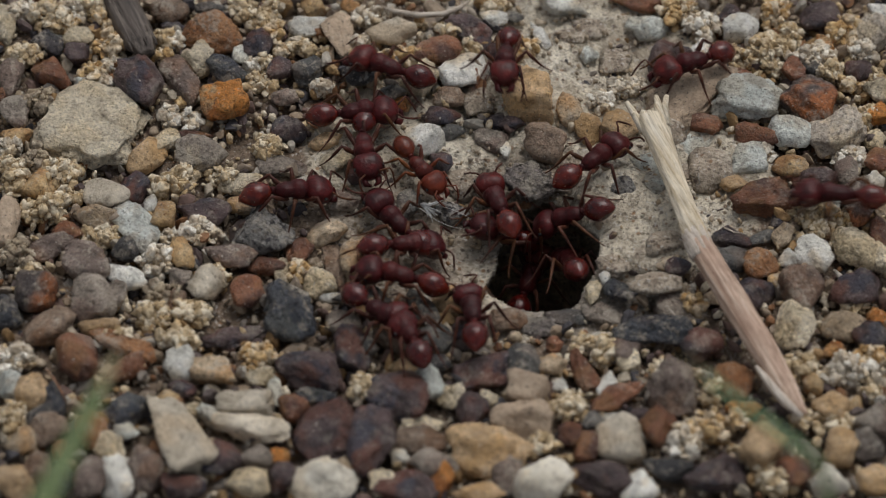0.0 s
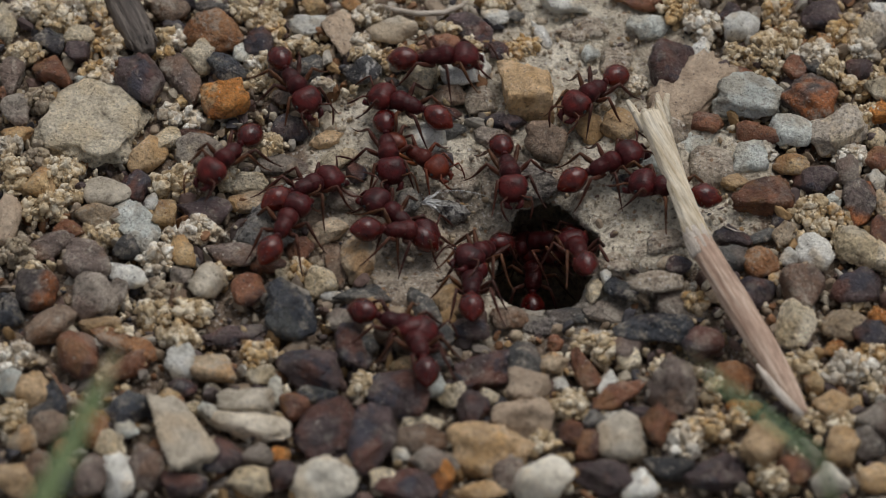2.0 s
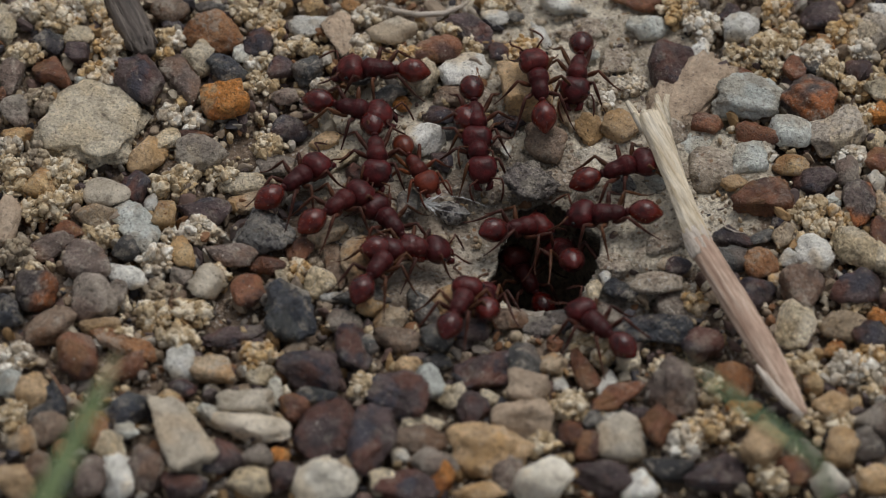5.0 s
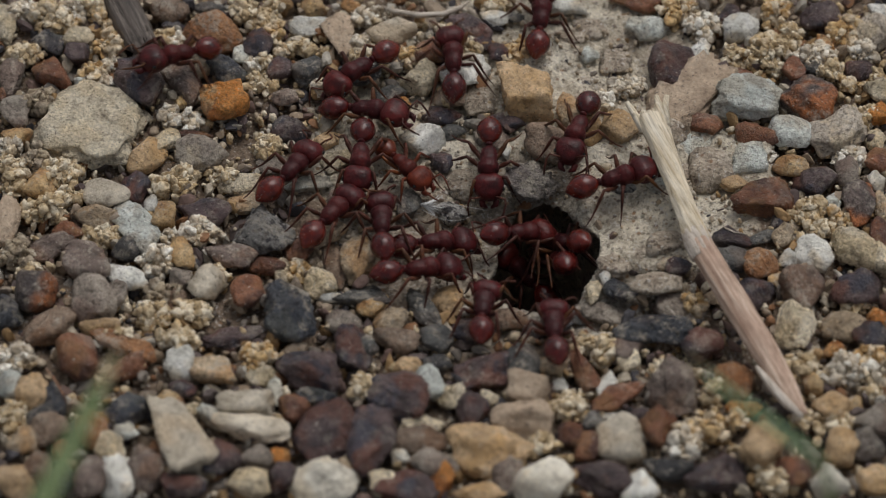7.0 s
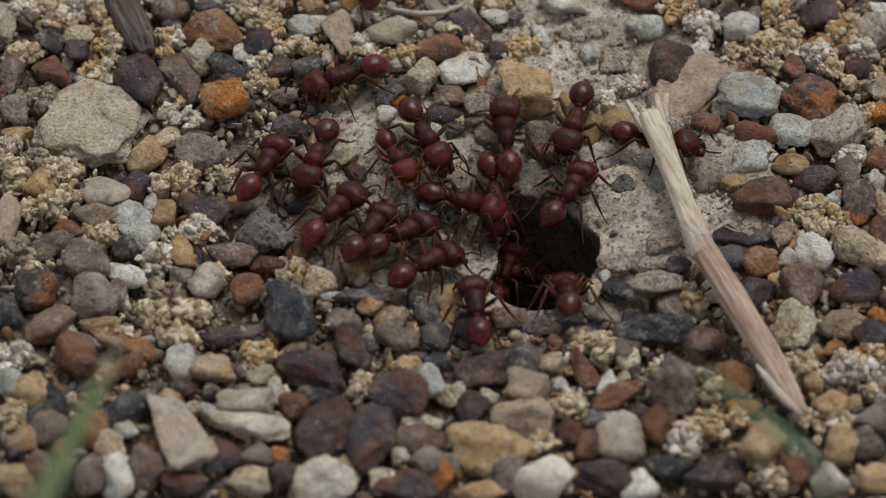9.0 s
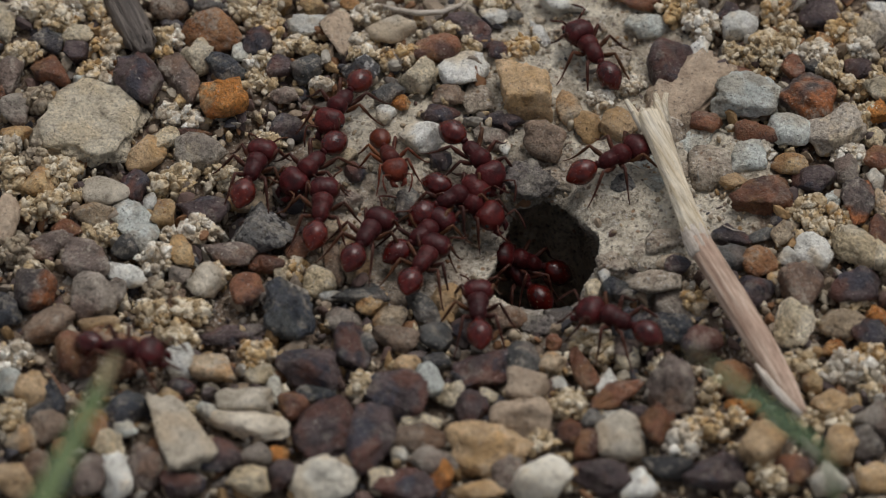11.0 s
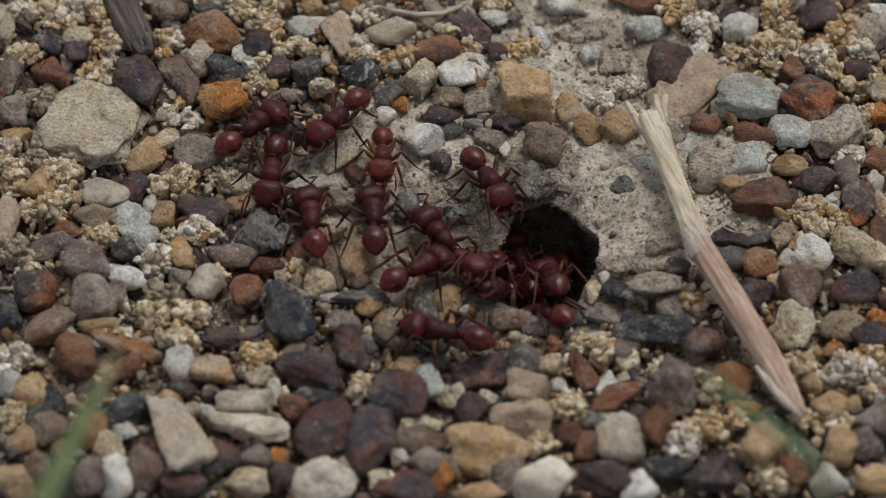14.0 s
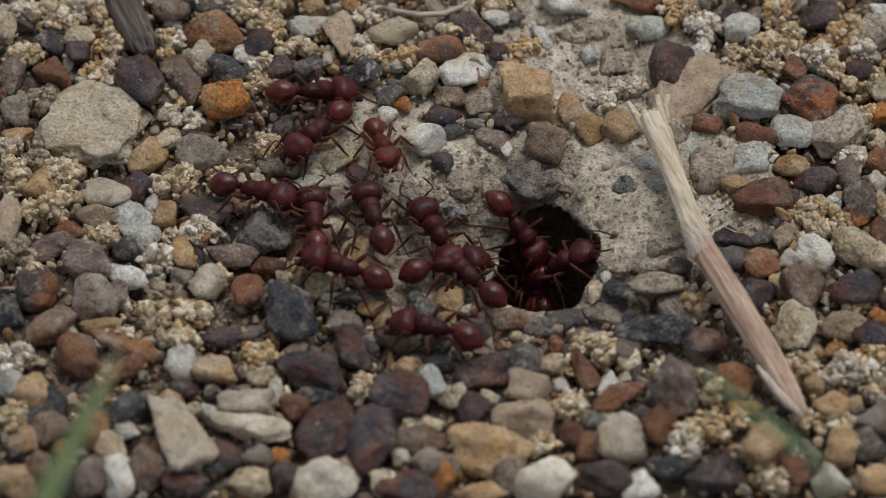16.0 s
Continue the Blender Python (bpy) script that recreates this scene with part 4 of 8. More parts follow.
pebble(-28.9, -22.0, 0.4, 1.25, 1.03, 0.71, 0, "pale_grey", "round", -1)
pebble(-30.5, -24.3, 0.6, 1.67, 1.48, 1.15, 90, "cream", "round", -3)
pebble(-29.8, -27.4, 0.7, 2.79, 1.78, 1.32, 103, "white", "sharp", -4)
pebble(-26.8, -26.3, 0.8, 2.47, 1.82, 1.42, 90, "mauve", "round", 5)
pebble(-38.3, -23.3, 0.6, 1.60, 1.53, 1.11, 90, "tan", "round", 5)
pebble(-38.8, -27.9, 0.8, 2.04, 1.99, 1.37, 0, "sienna", "round", -2)
pebble(-36.9, -26.5, 0.6, 1.77, 1.42, 1.11, 90, "brown", "round", -4)
pebble(-34.3, -27.8, 0.6, 1.86, 1.42, 1.11, 90, "slate", "round", -4)
pebble(-31.8, -27.6, 0.8, 2.41, 1.76, 1.37, 90, "mauve", "round", 4)
pebble(-23.5, -28.1, 0.6, 2.16, 1.48, 1.02, 0, "purple", "round", -1)
pebble(-20.1, -25.6, 0.7, 2.04, 1.86, 1.28, 0, "purple", "round", 2)
pebble(-20.7, -20.2, 0.4, 1.83, 1.23, 0.85, 137, "pale_grey", "sharp", 1)
pebble(-22.8, -19.3, 0.3, 0.96, 0.91, 0.66, 90, "cream", "round", -3)
pebble(-19.2, -10.5, -0.1, 3.53, 1.21, 0.41, -172, "purple", "slab", 5)
pebble(-12.2, -14.9, 0.6, 3.34, 2.35, 1.64, 161, "purple", "round", 0)
pebble(-8.4, -12.0, 0.2, 3.21, 1.71, 1.33, 97, "purple", "round", 4)
pebble(-16.9, -15.7, 0.2, 1.42, 1.09, 0.75, 0, "cream", "round", -2)
pebble(-18.1, -19.0, 0.5, 2.79, 1.46, 1.04, 173, "beige", "block", 4)
pebble(-17.6, -21.6, 0.5, 3.92, 1.59, 1.11, 164, "beige", "round", -1)
pebble(-15.5, -16.9, 0.1, 2.37, 0.74, 0.55, 101, "pale_grey", "sharp", 2)
pebble(-10.8, -22.2, 0.3, 3.64, 3.18, 1.22, 90, "purple", "slab", 1)
pebble(-6.4, -23.4, 0.8, 4.26, 2.22, 1.73, 83, "purple", "round", 2)
pebble(-3.7, -18.0, 0.7, 3.63, 2.60, 1.79, 138, "purple", "sharp", 5)
pebble(-13.6, -19.4, 0.5, 1.54, 1.53, 1.06, 90, "russet", "round", -4)
# slate colour stands in for the shaded underside of the purple pebble behind
pebble(-11.7, -17.7, 0.1, 2.10, 0.83, 0.58, 0, "slate", "round", 4)
pebble(-1.0, -16.3, 0.2, 2.08, 1.48, 1.15, 90, "pale_grey", "round", -4)
pebble(-3.2, -13.9, -0.2, 1.42, 1.15, 0.80, 0, "sienna", "round", -2)
pebble(-0.5, -13.4, -0.3, 1.53, 1.09, 0.75, 0, "black", "round", 1)
pebble(-2.0, -21.3, 0.3, 2.16, 1.35, 0.93, 0, "cream", "round", 4)
pebble(-2.0, -23.2, 0.5, 2.95, 1.60, 1.11, 0, "brown", "round", -2)
pebble(-0.8, -25.7, 0.6, 2.39, 1.80, 1.24, 0, "grey", "round", 3)
pebble(-10.9, -28.3, 1.0, 3.30, 2.30, 1.91, 0, "limestone", "round", -1)
pebble(-14.9, -24.9, 0.3, 1.03, 1.02, 0.71, 90, "orange", "round", 2)
pebble(-17.2, -25.0, 0.5, 1.82, 1.28, 0.89, 0, "grey", "round", -3)
pebble(-17.6, -27.9, 0.6, 2.10, 1.67, 1.15, 0, "cream", "round", 2)
pebble(-14.5, -27.3, 0.6, 1.60, 1.42, 1.11, 90, "purple", "round", 3)
pebble(-3.3, -29.0, 0.7, 3.24, 1.99, 1.37, 0, "purple", "round", -2)
pebble(-3.9, -24.8, 0.3, 0.91, 0.90, 0.62, 0, "white", "round", -1)
pebble(-8.4, -26.5, 0.4, 1.75, 1.14, 0.89, 103, "tan", "round", 1)
pebble(-5.3, -28.1, 0.5, 1.48, 1.35, 0.93, 0, "cream", "round", 1)
pebble(4.0, -14.7, 0.1, 3.50, 1.87, 1.24, -166, "purple", "sharp", 3)
pebble(7.6, -13.6, 0.0, 2.43, 1.76, 1.32, 90, "charcoal", "sharp", -1)
pebble(7.8, -17.1, 0.3, 2.16, 1.71, 1.23, 171, "fawn", "block", -2)
pebble(7.3, -20.6, 0.8, 3.00, 2.50, 1.86, 0, "fawn", "round", -4)
pebble(10.0, -14.0, -0.1, 1.59, 1.48, 1.02, 0, "tan", "round", -4)
pebble(10.4, -11.1, -0.6, 0.90, 0.85, 0.62, 90, "russet", "round", -4)
pebble(12.9, -14.4, -0.1, 3.12, 1.10, 0.84, 111, "russet", "round", 2)
pebble(15.2, -16.5, 0.1, 1.94, 0.97, 0.75, 76, "white", "round", 1)
pebble(16.1, -17.9, 0.3, 3.07, 1.32, 0.93, -153, "russet", "round", -2)
pebble(16.3, -23.2, 0.8, 2.53, 2.50, 1.66, 90, "beige", "round", 2)
pebble(4.0, -24.7, 0.8, 4.20, 2.80, 1.68, 165, "sienna", "round", 1)
pebble(2.6, -20.0, 0.4, 2.03, 1.70, 1.28, 90, "purple", "sharp", 1)
pebble(4.1, -18.0, -0.0, 1.19, 0.96, 0.66, 0, "cream", "round", 4)
pebble(0.8, -17.9, 0.2, 1.48, 1.41, 0.97, 0, "cream", "round", -2)
pebble(9.1, -28.4, 1.4, 2.90, 2.50, 2.10, 0, "limestone", "round", -4)
pebble(11.7, -22.3, 0.4, 1.35, 1.25, 0.93, 90, "russet", "round", -3)
pebble(13.3, -23.9, 0.5, 1.60, 1.48, 1.11, 90, "russet", "round", -3)
pebble(5.9, -27.3, 0.6, 2.07, 1.53, 1.20, 90, "grey", "round", 0)
pebble(14.1, -27.7, 0.7, 3.18, 1.86, 1.28, 0, "purple", "round", 5)
pebble(17.2, -13.6, 0.0, 1.28, 1.19, 0.89, 90, "cream", "round", -2)
pebble(16.9, -12.2, 0.1, 1.87, 1.60, 1.11, 0, "mauve", "round", 1)
pebble(17.8, -28.6, 0.7, 1.87, 1.80, 1.24, 0, "white", "round", -2)
pebble(20.9, -17.4, 0.9, 3.20, 2.30, 2.00, 100, "mauve", "sharp", 0)
pebble(19.7, -21.7, 0.7, 2.40, 1.76, 1.37, 85, "russet", "round", 0)
pebble(20.4, -26.6, 0.6, 2.41, 1.53, 1.06, 165, "black", "round", 5)
pebble(17.9, -20.3, 0.3, 1.24, 1.06, 0.75, -140, "purple", "round", 2)
pebble(15.8, -20.1, 0.0, 1.25, 0.58, 0.40, 0, "white", "round", -1)
pebble(13.8, -20.8, 0.3, 1.19, 1.15, 0.80, 0, "granite", "round", -4)
pebble(10.8, -16.2, -0.2, 0.79, 0.77, 0.53, 0, "white", "round", 2)
pebble(-0.1, -27.8, 0.5, 2.07, 1.25, 0.97, 90, "orange", "round", 1)
pebble(3.4, -29.0, 0.4, 2.67, 1.09, 0.75, 0, "sienna", "round", 4)
pebble(24.1, -11.6, 0.4, 2.04, 1.92, 1.33, 0, "purple", "round", -4)
pebble(26.9, -16.2, 0.6, 2.19, 1.92, 1.37, 136, "amber", "round", -3)
pebble(27.6, -19.3, 0.3, 1.76, 0.90, 0.62, 0, "orange", "round", 1)
pebble(29.1, -24.5, 1.3, 2.60, 2.40, 1.90, 90, "sienna", "round", -1)
pebble(24.8, -27.3, 0.7, 3.36, 1.77, 1.24, -159, "purple", "round", -5)
pebble(31.6, -26.9, 0.7, 1.99, 1.76, 1.37, 90, "russet", "round", -4)
pebble(35.0, -27.9, 0.8, 1.80, 1.90, 1.70, 90, "limestone", "round", 4)
pebble(36.3, -24.1, 0.7, 1.99, 1.76, 1.37, 90, "sienna", "round", 2)
pebble(39.3, -27.8, 0.6, 2.16, 1.67, 1.15, 0, "sienna", "round", 5)
pebble(35.6, -19.5, 0.6, 1.87, 1.73, 1.20, 0, "sienna", "round", -1)
pebble(34.2, -16.6, 0.5, 1.35, 1.19, 0.93, 90, "ochre", "round", 5)
pebble(39.2, -21.1, 0.7, 1.99, 1.92, 1.33, 0, "grey", "round", 2)
pebble(38.6, -23.7, 0.6, 1.82, 1.67, 1.15, 0, "charcoal", "round", 2)
pebble(37.7, -18.9, 0.4, 1.03, 0.91, 0.71, 90, "ochre", "round", -2)
pebble(39.7, -11.3, 0.6, 1.76, 1.67, 1.15, 0, "purple", "round", -1)
pebble(36.3, -12.4, 0.3, 1.19, 1.03, 0.71, 0, "orange", "round", -1)
pebble(17.4, 7.5, 0.6, 1.35, 1.25, 0.45, 0, "granite", "round", 4)
pebble(20.6, 8.0, 0.8, 1.48, 1.37, 0.48, 128, "pale_grey", "slab", 4)
pebble(25.9, 10.0, 0.0, 2.64, 2.33, 0.88, 90, "crust", "slab", -2)
pebble(20.0, 11.4, -0.6, 1.73, 1.27, 0.43, -161, "pale_grey", "slab", 3)
pebble(23.3, 10.0, -0.5, 1.57, 1.42, 0.52, 90, "crust", "slab", -4)
pebble(24.5, 13.5, -0.4, 1.78, 1.76, 0.60, 90, "pale_grey", "slab", -4)
pebble(11.0, 9.9, -1.3, 1.78, 1.70, 0.60, 90, "crust", "slab", 3)
pebble(12.6, 11.4, -0.9, 2.01, 1.41, 0.48, 162, "crust", "slab", -2)
pebble(4.8, 9.3, -1.8, 2.04, 1.14, 0.48, 90, "crust", "slab", 5)
pebble(1.7, 9.5, -1.5, 1.82, 1.78, 0.60, 0, "crust", "slab", 4)
pebble(-0.7, 8.1, -1.6, 1.43, 1.25, 0.48, 90, "crust", "slab", 0)
pebble(14.4, 28.9, -0.2, 1.76, 1.64, 0.55, 0, "crust", "slab", 5)
pebble(12.5, 27.7, -0.1, 1.76, 1.07, 0.36, 0, "crust", "slab", -5)
pebble(17.0, 24.2, -0.2, 1.78, 1.70, 0.60, 90, "crust", "slab", 5)
pebble(16.1, -1.8, -0.2, 1.70, 1.43, 0.48, 0, "crust", "slab", -3)
pebble(21.2, 0.2, 0.6, 1.99, 1.43, 0.48, 0, "crust", "slab", 2)
pebble(12.0, -6.9, -1.6, 2.56, 1.07, 0.36, 0, "charcoal", "slab", -4)
pebble(15.4, -7.0, -1.1, 2.58, 1.20, 0.41, 166, "grey", "slab", -4)
pebble(9.3, -8.2, -1.7, 2.27, 1.21, 0.41, 0, "earth", "slab", 4)
pebble(22.3, -6.6, -0.7, 2.56, 2.00, 0.67, 0, "grey", "slab", 5)


def clod(x, y, z, a, b, c, look_name):
    """A crumbly clod: small grains that stick to one another and leave gaps between."""
    rng = np.random.default_rng(int(abs(x * 313 + y * 733) * 10) + 3)
    size = np.array([a, b, c])
    count = int(max(26, min(150, 34 * a * b)))
    at = np.zeros((count, 3))
    rad = np.zeros(count)
    rad[0] = 0.55 * min(size)
    vs, fs, k = [], [], 0
    for i in range(count):
        if i:
            rad[i] = 0.10 + 0.50 * rng.random() ** 2.2 + 0.03 * min(a, 2.0)
            for attempt in range(12):
                j = int(rng.integers(i))
                q = rng.normal(size=3)
                q = at[j] + q / np.linalg.norm(q) * (rad[j] + rad[i]) * 0.72
                if ((q / size) ** 2).sum() < 1.0:
                    gap = np.linalg.norm(at[:i] - q, axis=1) - 0.55 * (rad[:i] + rad[i])
                    if gap.min() > 0 or attempt > 8:
                        break
            at[i] = np.clip(q, -size, size)
        v, f = GRAINS[int(rng.integers(len(GRAINS)))]
        turn = np.array(Euler(rng.uniform(0, 6.28, 3)).to_matrix())
        vs.append((v * rad[i] * rng.uniform(0.65, 1.45, 3)) @ turn.T + at[i])
        fs.append(f + k)
        k += len(v)
    ob = new("soil_clod", mesh_of("soil_clod", np.concatenate(vs) * MM, np.concatenate(fs), CRUMB[look_name]))
    ob.matrix_basis = pose(x * MM, y * MM, z * MM)
    return tagged(ob, CLOD_LABEL[look_name], "soil clod", "soil clods among the pebbles")


GRAINS = [stone_shape(3, np.random.default_rng(900 + i), "lump" if i % 3 else "sharp") for i in range(36)]
CLOD_LABEL = {"cream": "cream crumbly clod of cemented sand grains", "tan": "tan crumbly clod of cemented sand grains", "ochre": "yellow ochre crumbly clod of cemented grains",
              "pale_grey": "whitish crumbly clod of cemented grains", "grey": "grey-brown crumbly clod of soil grains"}

clod(-41.8, 30.4, 0.4, 1.74, 1.31, 0.84, "pale_grey")
clod(-39.2, 30.1, 0.5, 1.74, 1.64, 1.04, "cream")
clod(-36.8, 30.9, 0.4, 1.74, 1.31, 0.84, "pale_grey")
clod(-34.5, 31.2, 0.4, 1.45, 1.31, 0.84, "cream")
clod(-38.3, 28.9, 0.3, 1.74, 0.98, 0.63, "cream")
clod(-36.7, 29.1, 0.3, 1.16, 0.98, 0.63, "ochre")
clod(-33.3, 29.0, 0.4, 1.45, 1.31, 0.84, "ochre")
clod(-33.2, 26.0, 0.5, 2.03, 1.64, 1.04, "ochre")
clod(-32.1, 27.7, 0.3, 0.87, 0.98, 0.63, "cream")
clod(-41.0, 24.6, 0.4, 2.03, 1.31, 0.84, "cream")
clod(-34.3, 22.3, 0.4, 1.45, 1.31, 0.84, "ochre")
clod(-33.0, 23.4, 0.3, 1.16, 0.98, 0.63, "pale_grey")
clod(-27.8, 26.3, 0.4, 1.16, 1.73, 0.84, "cream")
clod(-26.3, 26.4, 0.3, 0.87, 1.40, 0.63, "pale_grey")
clod(-27.6, 24.7, 0.2, 1.16, 0.79, 0.50, "ochre")
clod(-25.6, 18.3, 0.2, 0.75, 0.79, 0.50, "ochre")
clod(-26.6, 16.6, 0.3, 1.04, 1.35, 0.75, "pale_grey")
clod(-24.5, 16.2, 0.3, 1.27, 1.18, 0.75, "pale_grey")
clod(-33.2, 21.0, 0.2, 1.04, 0.85, 0.54, "pale_grey")
clod(-39.1, 18.3, 0.4, 2.20, 1.57, 1.00, "grey")
clod(-39.1, 10.7, 0.5, 1.45, 1.64, 1.04, "grey")
clod(-42.0, 12.2, 0.4, 1.27, 1.31, 0.84, "pale_grey")
clod(-41.6, 10.5, 0.3, 1.74, 1.11, 0.71, "cream")
clod(-37.3, 10.0, 0.3, 1.74, 1.18, 0.75, "cream")
clod(-11.8, 20.4, 0.2, 1.10, 0.95, 0.70, "pale_grey")
clod(-16.7, 13.0, 0.1, 2.14, 1.31, 0.84, "cream")
clod(-12.8, 25.5, 0.2, 1.45, 0.98, 0.63, "cream")
clod(-17.0, 27.5, 0.4, 1.45, 1.44, 0.92, "ochre")
clod(-17.9, 29.2, 0.3, 1.74, 1.11, 0.71, "cream")
clod(-8.0, 25.9, 0.3, 0.98, 1.78, 0.71, "pale_grey")
clod(-6.8, 26.5, 0.2, 0.69, 1.04, 0.50, "ochre")
clod(-3.3, 24.6, 0.2, 1.74, 1.11, 0.71, "ochre")
clod(-5.2, 24.2, 0.2, 0.98, 1.37, 0.71, "ochre")
clod(-8.1, 29.9, 0.3, 1.27, 1.11, 0.71, "pale_grey")
clod(-6.5, 30.3, 0.2, 1.16, 0.85, 0.54, "pale_grey")
clod(-19.9, 30.6, 0.4, 1.74, 1.31, 0.84, "cream")
clod(-17.1, 31.0, 0.3, 1.74, 1.11, 0.71, "cream")
clod(-18.3, 23.4, 0.3, 1.45, 1.11, 0.71, "pale_grey")
clod(-18.4, 21.2, 0.2, 1.16, 0.98, 0.63, "cream")
clod(-17.1, 21.4, 0.2, 0.87, 0.98, 0.63, "cream")
clod(-14.7, 26.1, 0.2, 0.87, 0.85, 0.54, "pale_grey")
clod(7.9, 25.7, 0.3, 1.85, 1.31, 0.84, "ochre")
clod(6.9, 24.3, 0.1, 1.27, 0.72, 0.46, "ochre")
clod(17.8, 20.7, 0.2, 2.60, 1.11, 0.71, "pale_grey")
clod(15.5, 18.5, 0.2, 1.27, 1.44, 0.92, "pale_grey")
clod(5.4, 31.5, 0.2, 1.74, 0.79, 0.50, "cream")
clod(0.9, 28.3, 0.3, 1.27, 1.31, 0.84, "cream")
clod(3.0, 26.0, 0.2, 1.45, 0.85, 0.54, "cream")
clod(23.4, 30.4, 0.6, 2.03, 1.96, 1.25, "ochre")
clod(25.6, 28.2, 0.5, 2.31, 1.64, 1.04, "pale_grey")
clod(33.0, 30.1, 0.5, 1.45, 2.47, 1.04, "ochre")
clod(34.5, 27.3, 0.4, 1.27, 1.44, 0.92, "cream")
clod(31.5, 24.9, 0.6, 2.43, 1.96, 1.25, "cream")
clod(28.7, 24.8, 0.4, 1.27, 1.31, 0.84, "cream")
clod(36.5, 24.5, 0.4, 2.60, 1.31, 0.84, "pale_grey")
clod(38.1, 22.1, 0.5, 1.45, 1.64, 1.04, "cream")
clod(39.7, 27.7, 0.6, 2.03, 1.96, 1.25, "ochre")
clod(41.7, 25.1, 0.4, 1.56, 1.31, 0.84, "pale_grey")
clod(30.3, 23.5, 0.2, 1.04, 0.65, 0.42, "ochre")
clod(32.5, 23.2, 0.3, 0.98, 0.98, 0.63, "cream")
clod(39.9, 20.8, 0.2, 1.27, 0.85, 0.54, "ochre")
clod(41.0, 16.8, 0.4, 1.27, 1.86, 0.92, "cream")
clod(39.3, 11.2, 0.3, 1.85, 1.31, 0.84, "pale_grey")
clod(31.4, 12.1, 0.1, 0.87, 0.85, 0.54, "pale_grey")
clod(42.2, 22.1, 0.3, 0.98, 1.11, 0.71, "cream")
clod(-36.5, 9.0, 0.5, 1.91, 1.83, 1.17, "cream")
clod(-41.1, 8.0, 0.5, 1.56, 1.77, 1.13, "cream")
clod(-23.3, 2.0, 0.2, 2.14, 1.44, 0.92, "pale_grey")
clod(-35.9, 6.5, 0.3, 1.45, 1.18, 0.75, "tan")
clod(-37.7, 4.4, 0.5, 2.60, 1.96, 1.25, "cream")
clod(-32.1, 1.3, 0.3, 2.08, 1.31, 0.84, "cream")
clod(-27.2, -1.8, 0.4, 1.74, 1.70, 1.09, "pale_grey")
clod(-26.5, -5.7, 0.3, 1.91, 1.44, 0.92, "grey")
clod(-27.1, -8.5, 0.4, 1.85, 1.70, 1.09, "cream")
clod(-23.5, -8.0, 0.2, 2.14, 1.31, 0.84, "cream")
clod(-26.0, 1.7, 0.1, 0.93, 0.98, 0.63, "pale_grey")
clod(-27.3, 7.2, 0.3, 1.16, 1.89, 0.84, "cream")
clod(-25.2, 8.2, 0.4, 1.56, 1.77, 1.13, "cream")
clod(-21.4, 8.8, 0.2, 1.27, 1.31, 0.84, "cream")
clod(-40.3, -1.1, 0.5, 1.62, 1.83, 1.17, "grey")
clod(-39.1, -2.9, 0.3, 1.16, 0.98, 0.63, "cream")
clod(-13.8, -2.4, -0.4, 0.98, 1.37, 0.71, "ochre")
clod(-12.2, -1.7, -0.6, 0.87, 0.65, 0.42, "grey")
clod(-21.5, -3.5, 0.1, 1.16, 1.31, 0.84, "ochre")
clod(35.1, 4.4, 0.3, 2.14, 1.51, 0.96, "cream")
clod(37.7, 3.4, 0.2, 1.27, 1.11, 0.71, "ochre")
clod(23.7, -6.4, -0.2, 1.27, 1.11, 0.71, "ochre")
clod(22.9, -4.9, -0.3, 0.87, 0.85, 0.54, "pale_grey")
clod(36.1, 2.4, 0.2, 1.45, 0.98, 0.63, "tan")
clod(39.0, -7.0, 0.2, 1.27, 0.92, 0.58, "cream")
clod(13.2, -10.9, -0.5, 1.56, 0.98, 0.63, "cream")
clod(14.8, -12.2, -0.1, 1.56, 2.19, 1.13, "cream")
clod(-17.0, -13.3, 0.3, 1.74, 1.77, 1.13, "ochre")
clod(-7.5, -16.8, 0.1, 1.56, 1.64, 1.04, "cream")
clod(11.7, -19.3, 0.3, 1.85, 2.03, 1.30, "cream")
clod(9.1, -23.3, 0.2, 1.27, 1.18, 0.75, "cream")
clod(-39.7, -13.5, 0.5, 1.74, 1.70, 1.09, "pale_grey")
clod(24.8, -18.1, 0.5, 1.0, 1.6, 1.34, "cream")
clod(24.0, -22.3, 0.5, 1.74, 2.22, 1.25, "ochre")
clod(21.7, -23.4, 0.5, 1.85, 1.96, 1.25, "pale_grey")
clod(26.7, -21.1, 0.4, 1.0, 1.5, 1.04, "ochre")
clod(30.1, -27.6, 0.5, 2.72, 1.64, 1.04, "cream")
clod(36.0, -21.2, 0.4, 2.43, 1.31, 0.84, "cream")
clod(37.9, -15.1, 0.6, 2.43, 2.09, 1.34, "pale_grey")
clod(39.7, -14.0, 0.4, 1.74, 1.64, 1.04, "ochre")
clod(33.3, -14.8, 0.4, 2.14, 1.77, 1.13, "cream")
clod(39.6, -17.2, 0.4, 1.16, 1.31, 0.84, "cream")
clod(-30.2, -11.1, 0.2, 1.74, 0.98, 0.63, "cream")
clod(-24.4, -11.2, 0.4, 1.74, 1.64, 1.04, "cream")
clod(-24.8, -26.2, 0.2, 0.87, 0.65, 0.42, "cream")
clod(32.9, -20.4, 0.3, 1.16, 0.98, 0.63, "cream")
clod(20.2, -14.2, -0.0, 1.74, 0.98, 0.63, "tan")
clod(-39.5, -20.7, 0.6, 1.74, 1.96, 1.25, "cream")

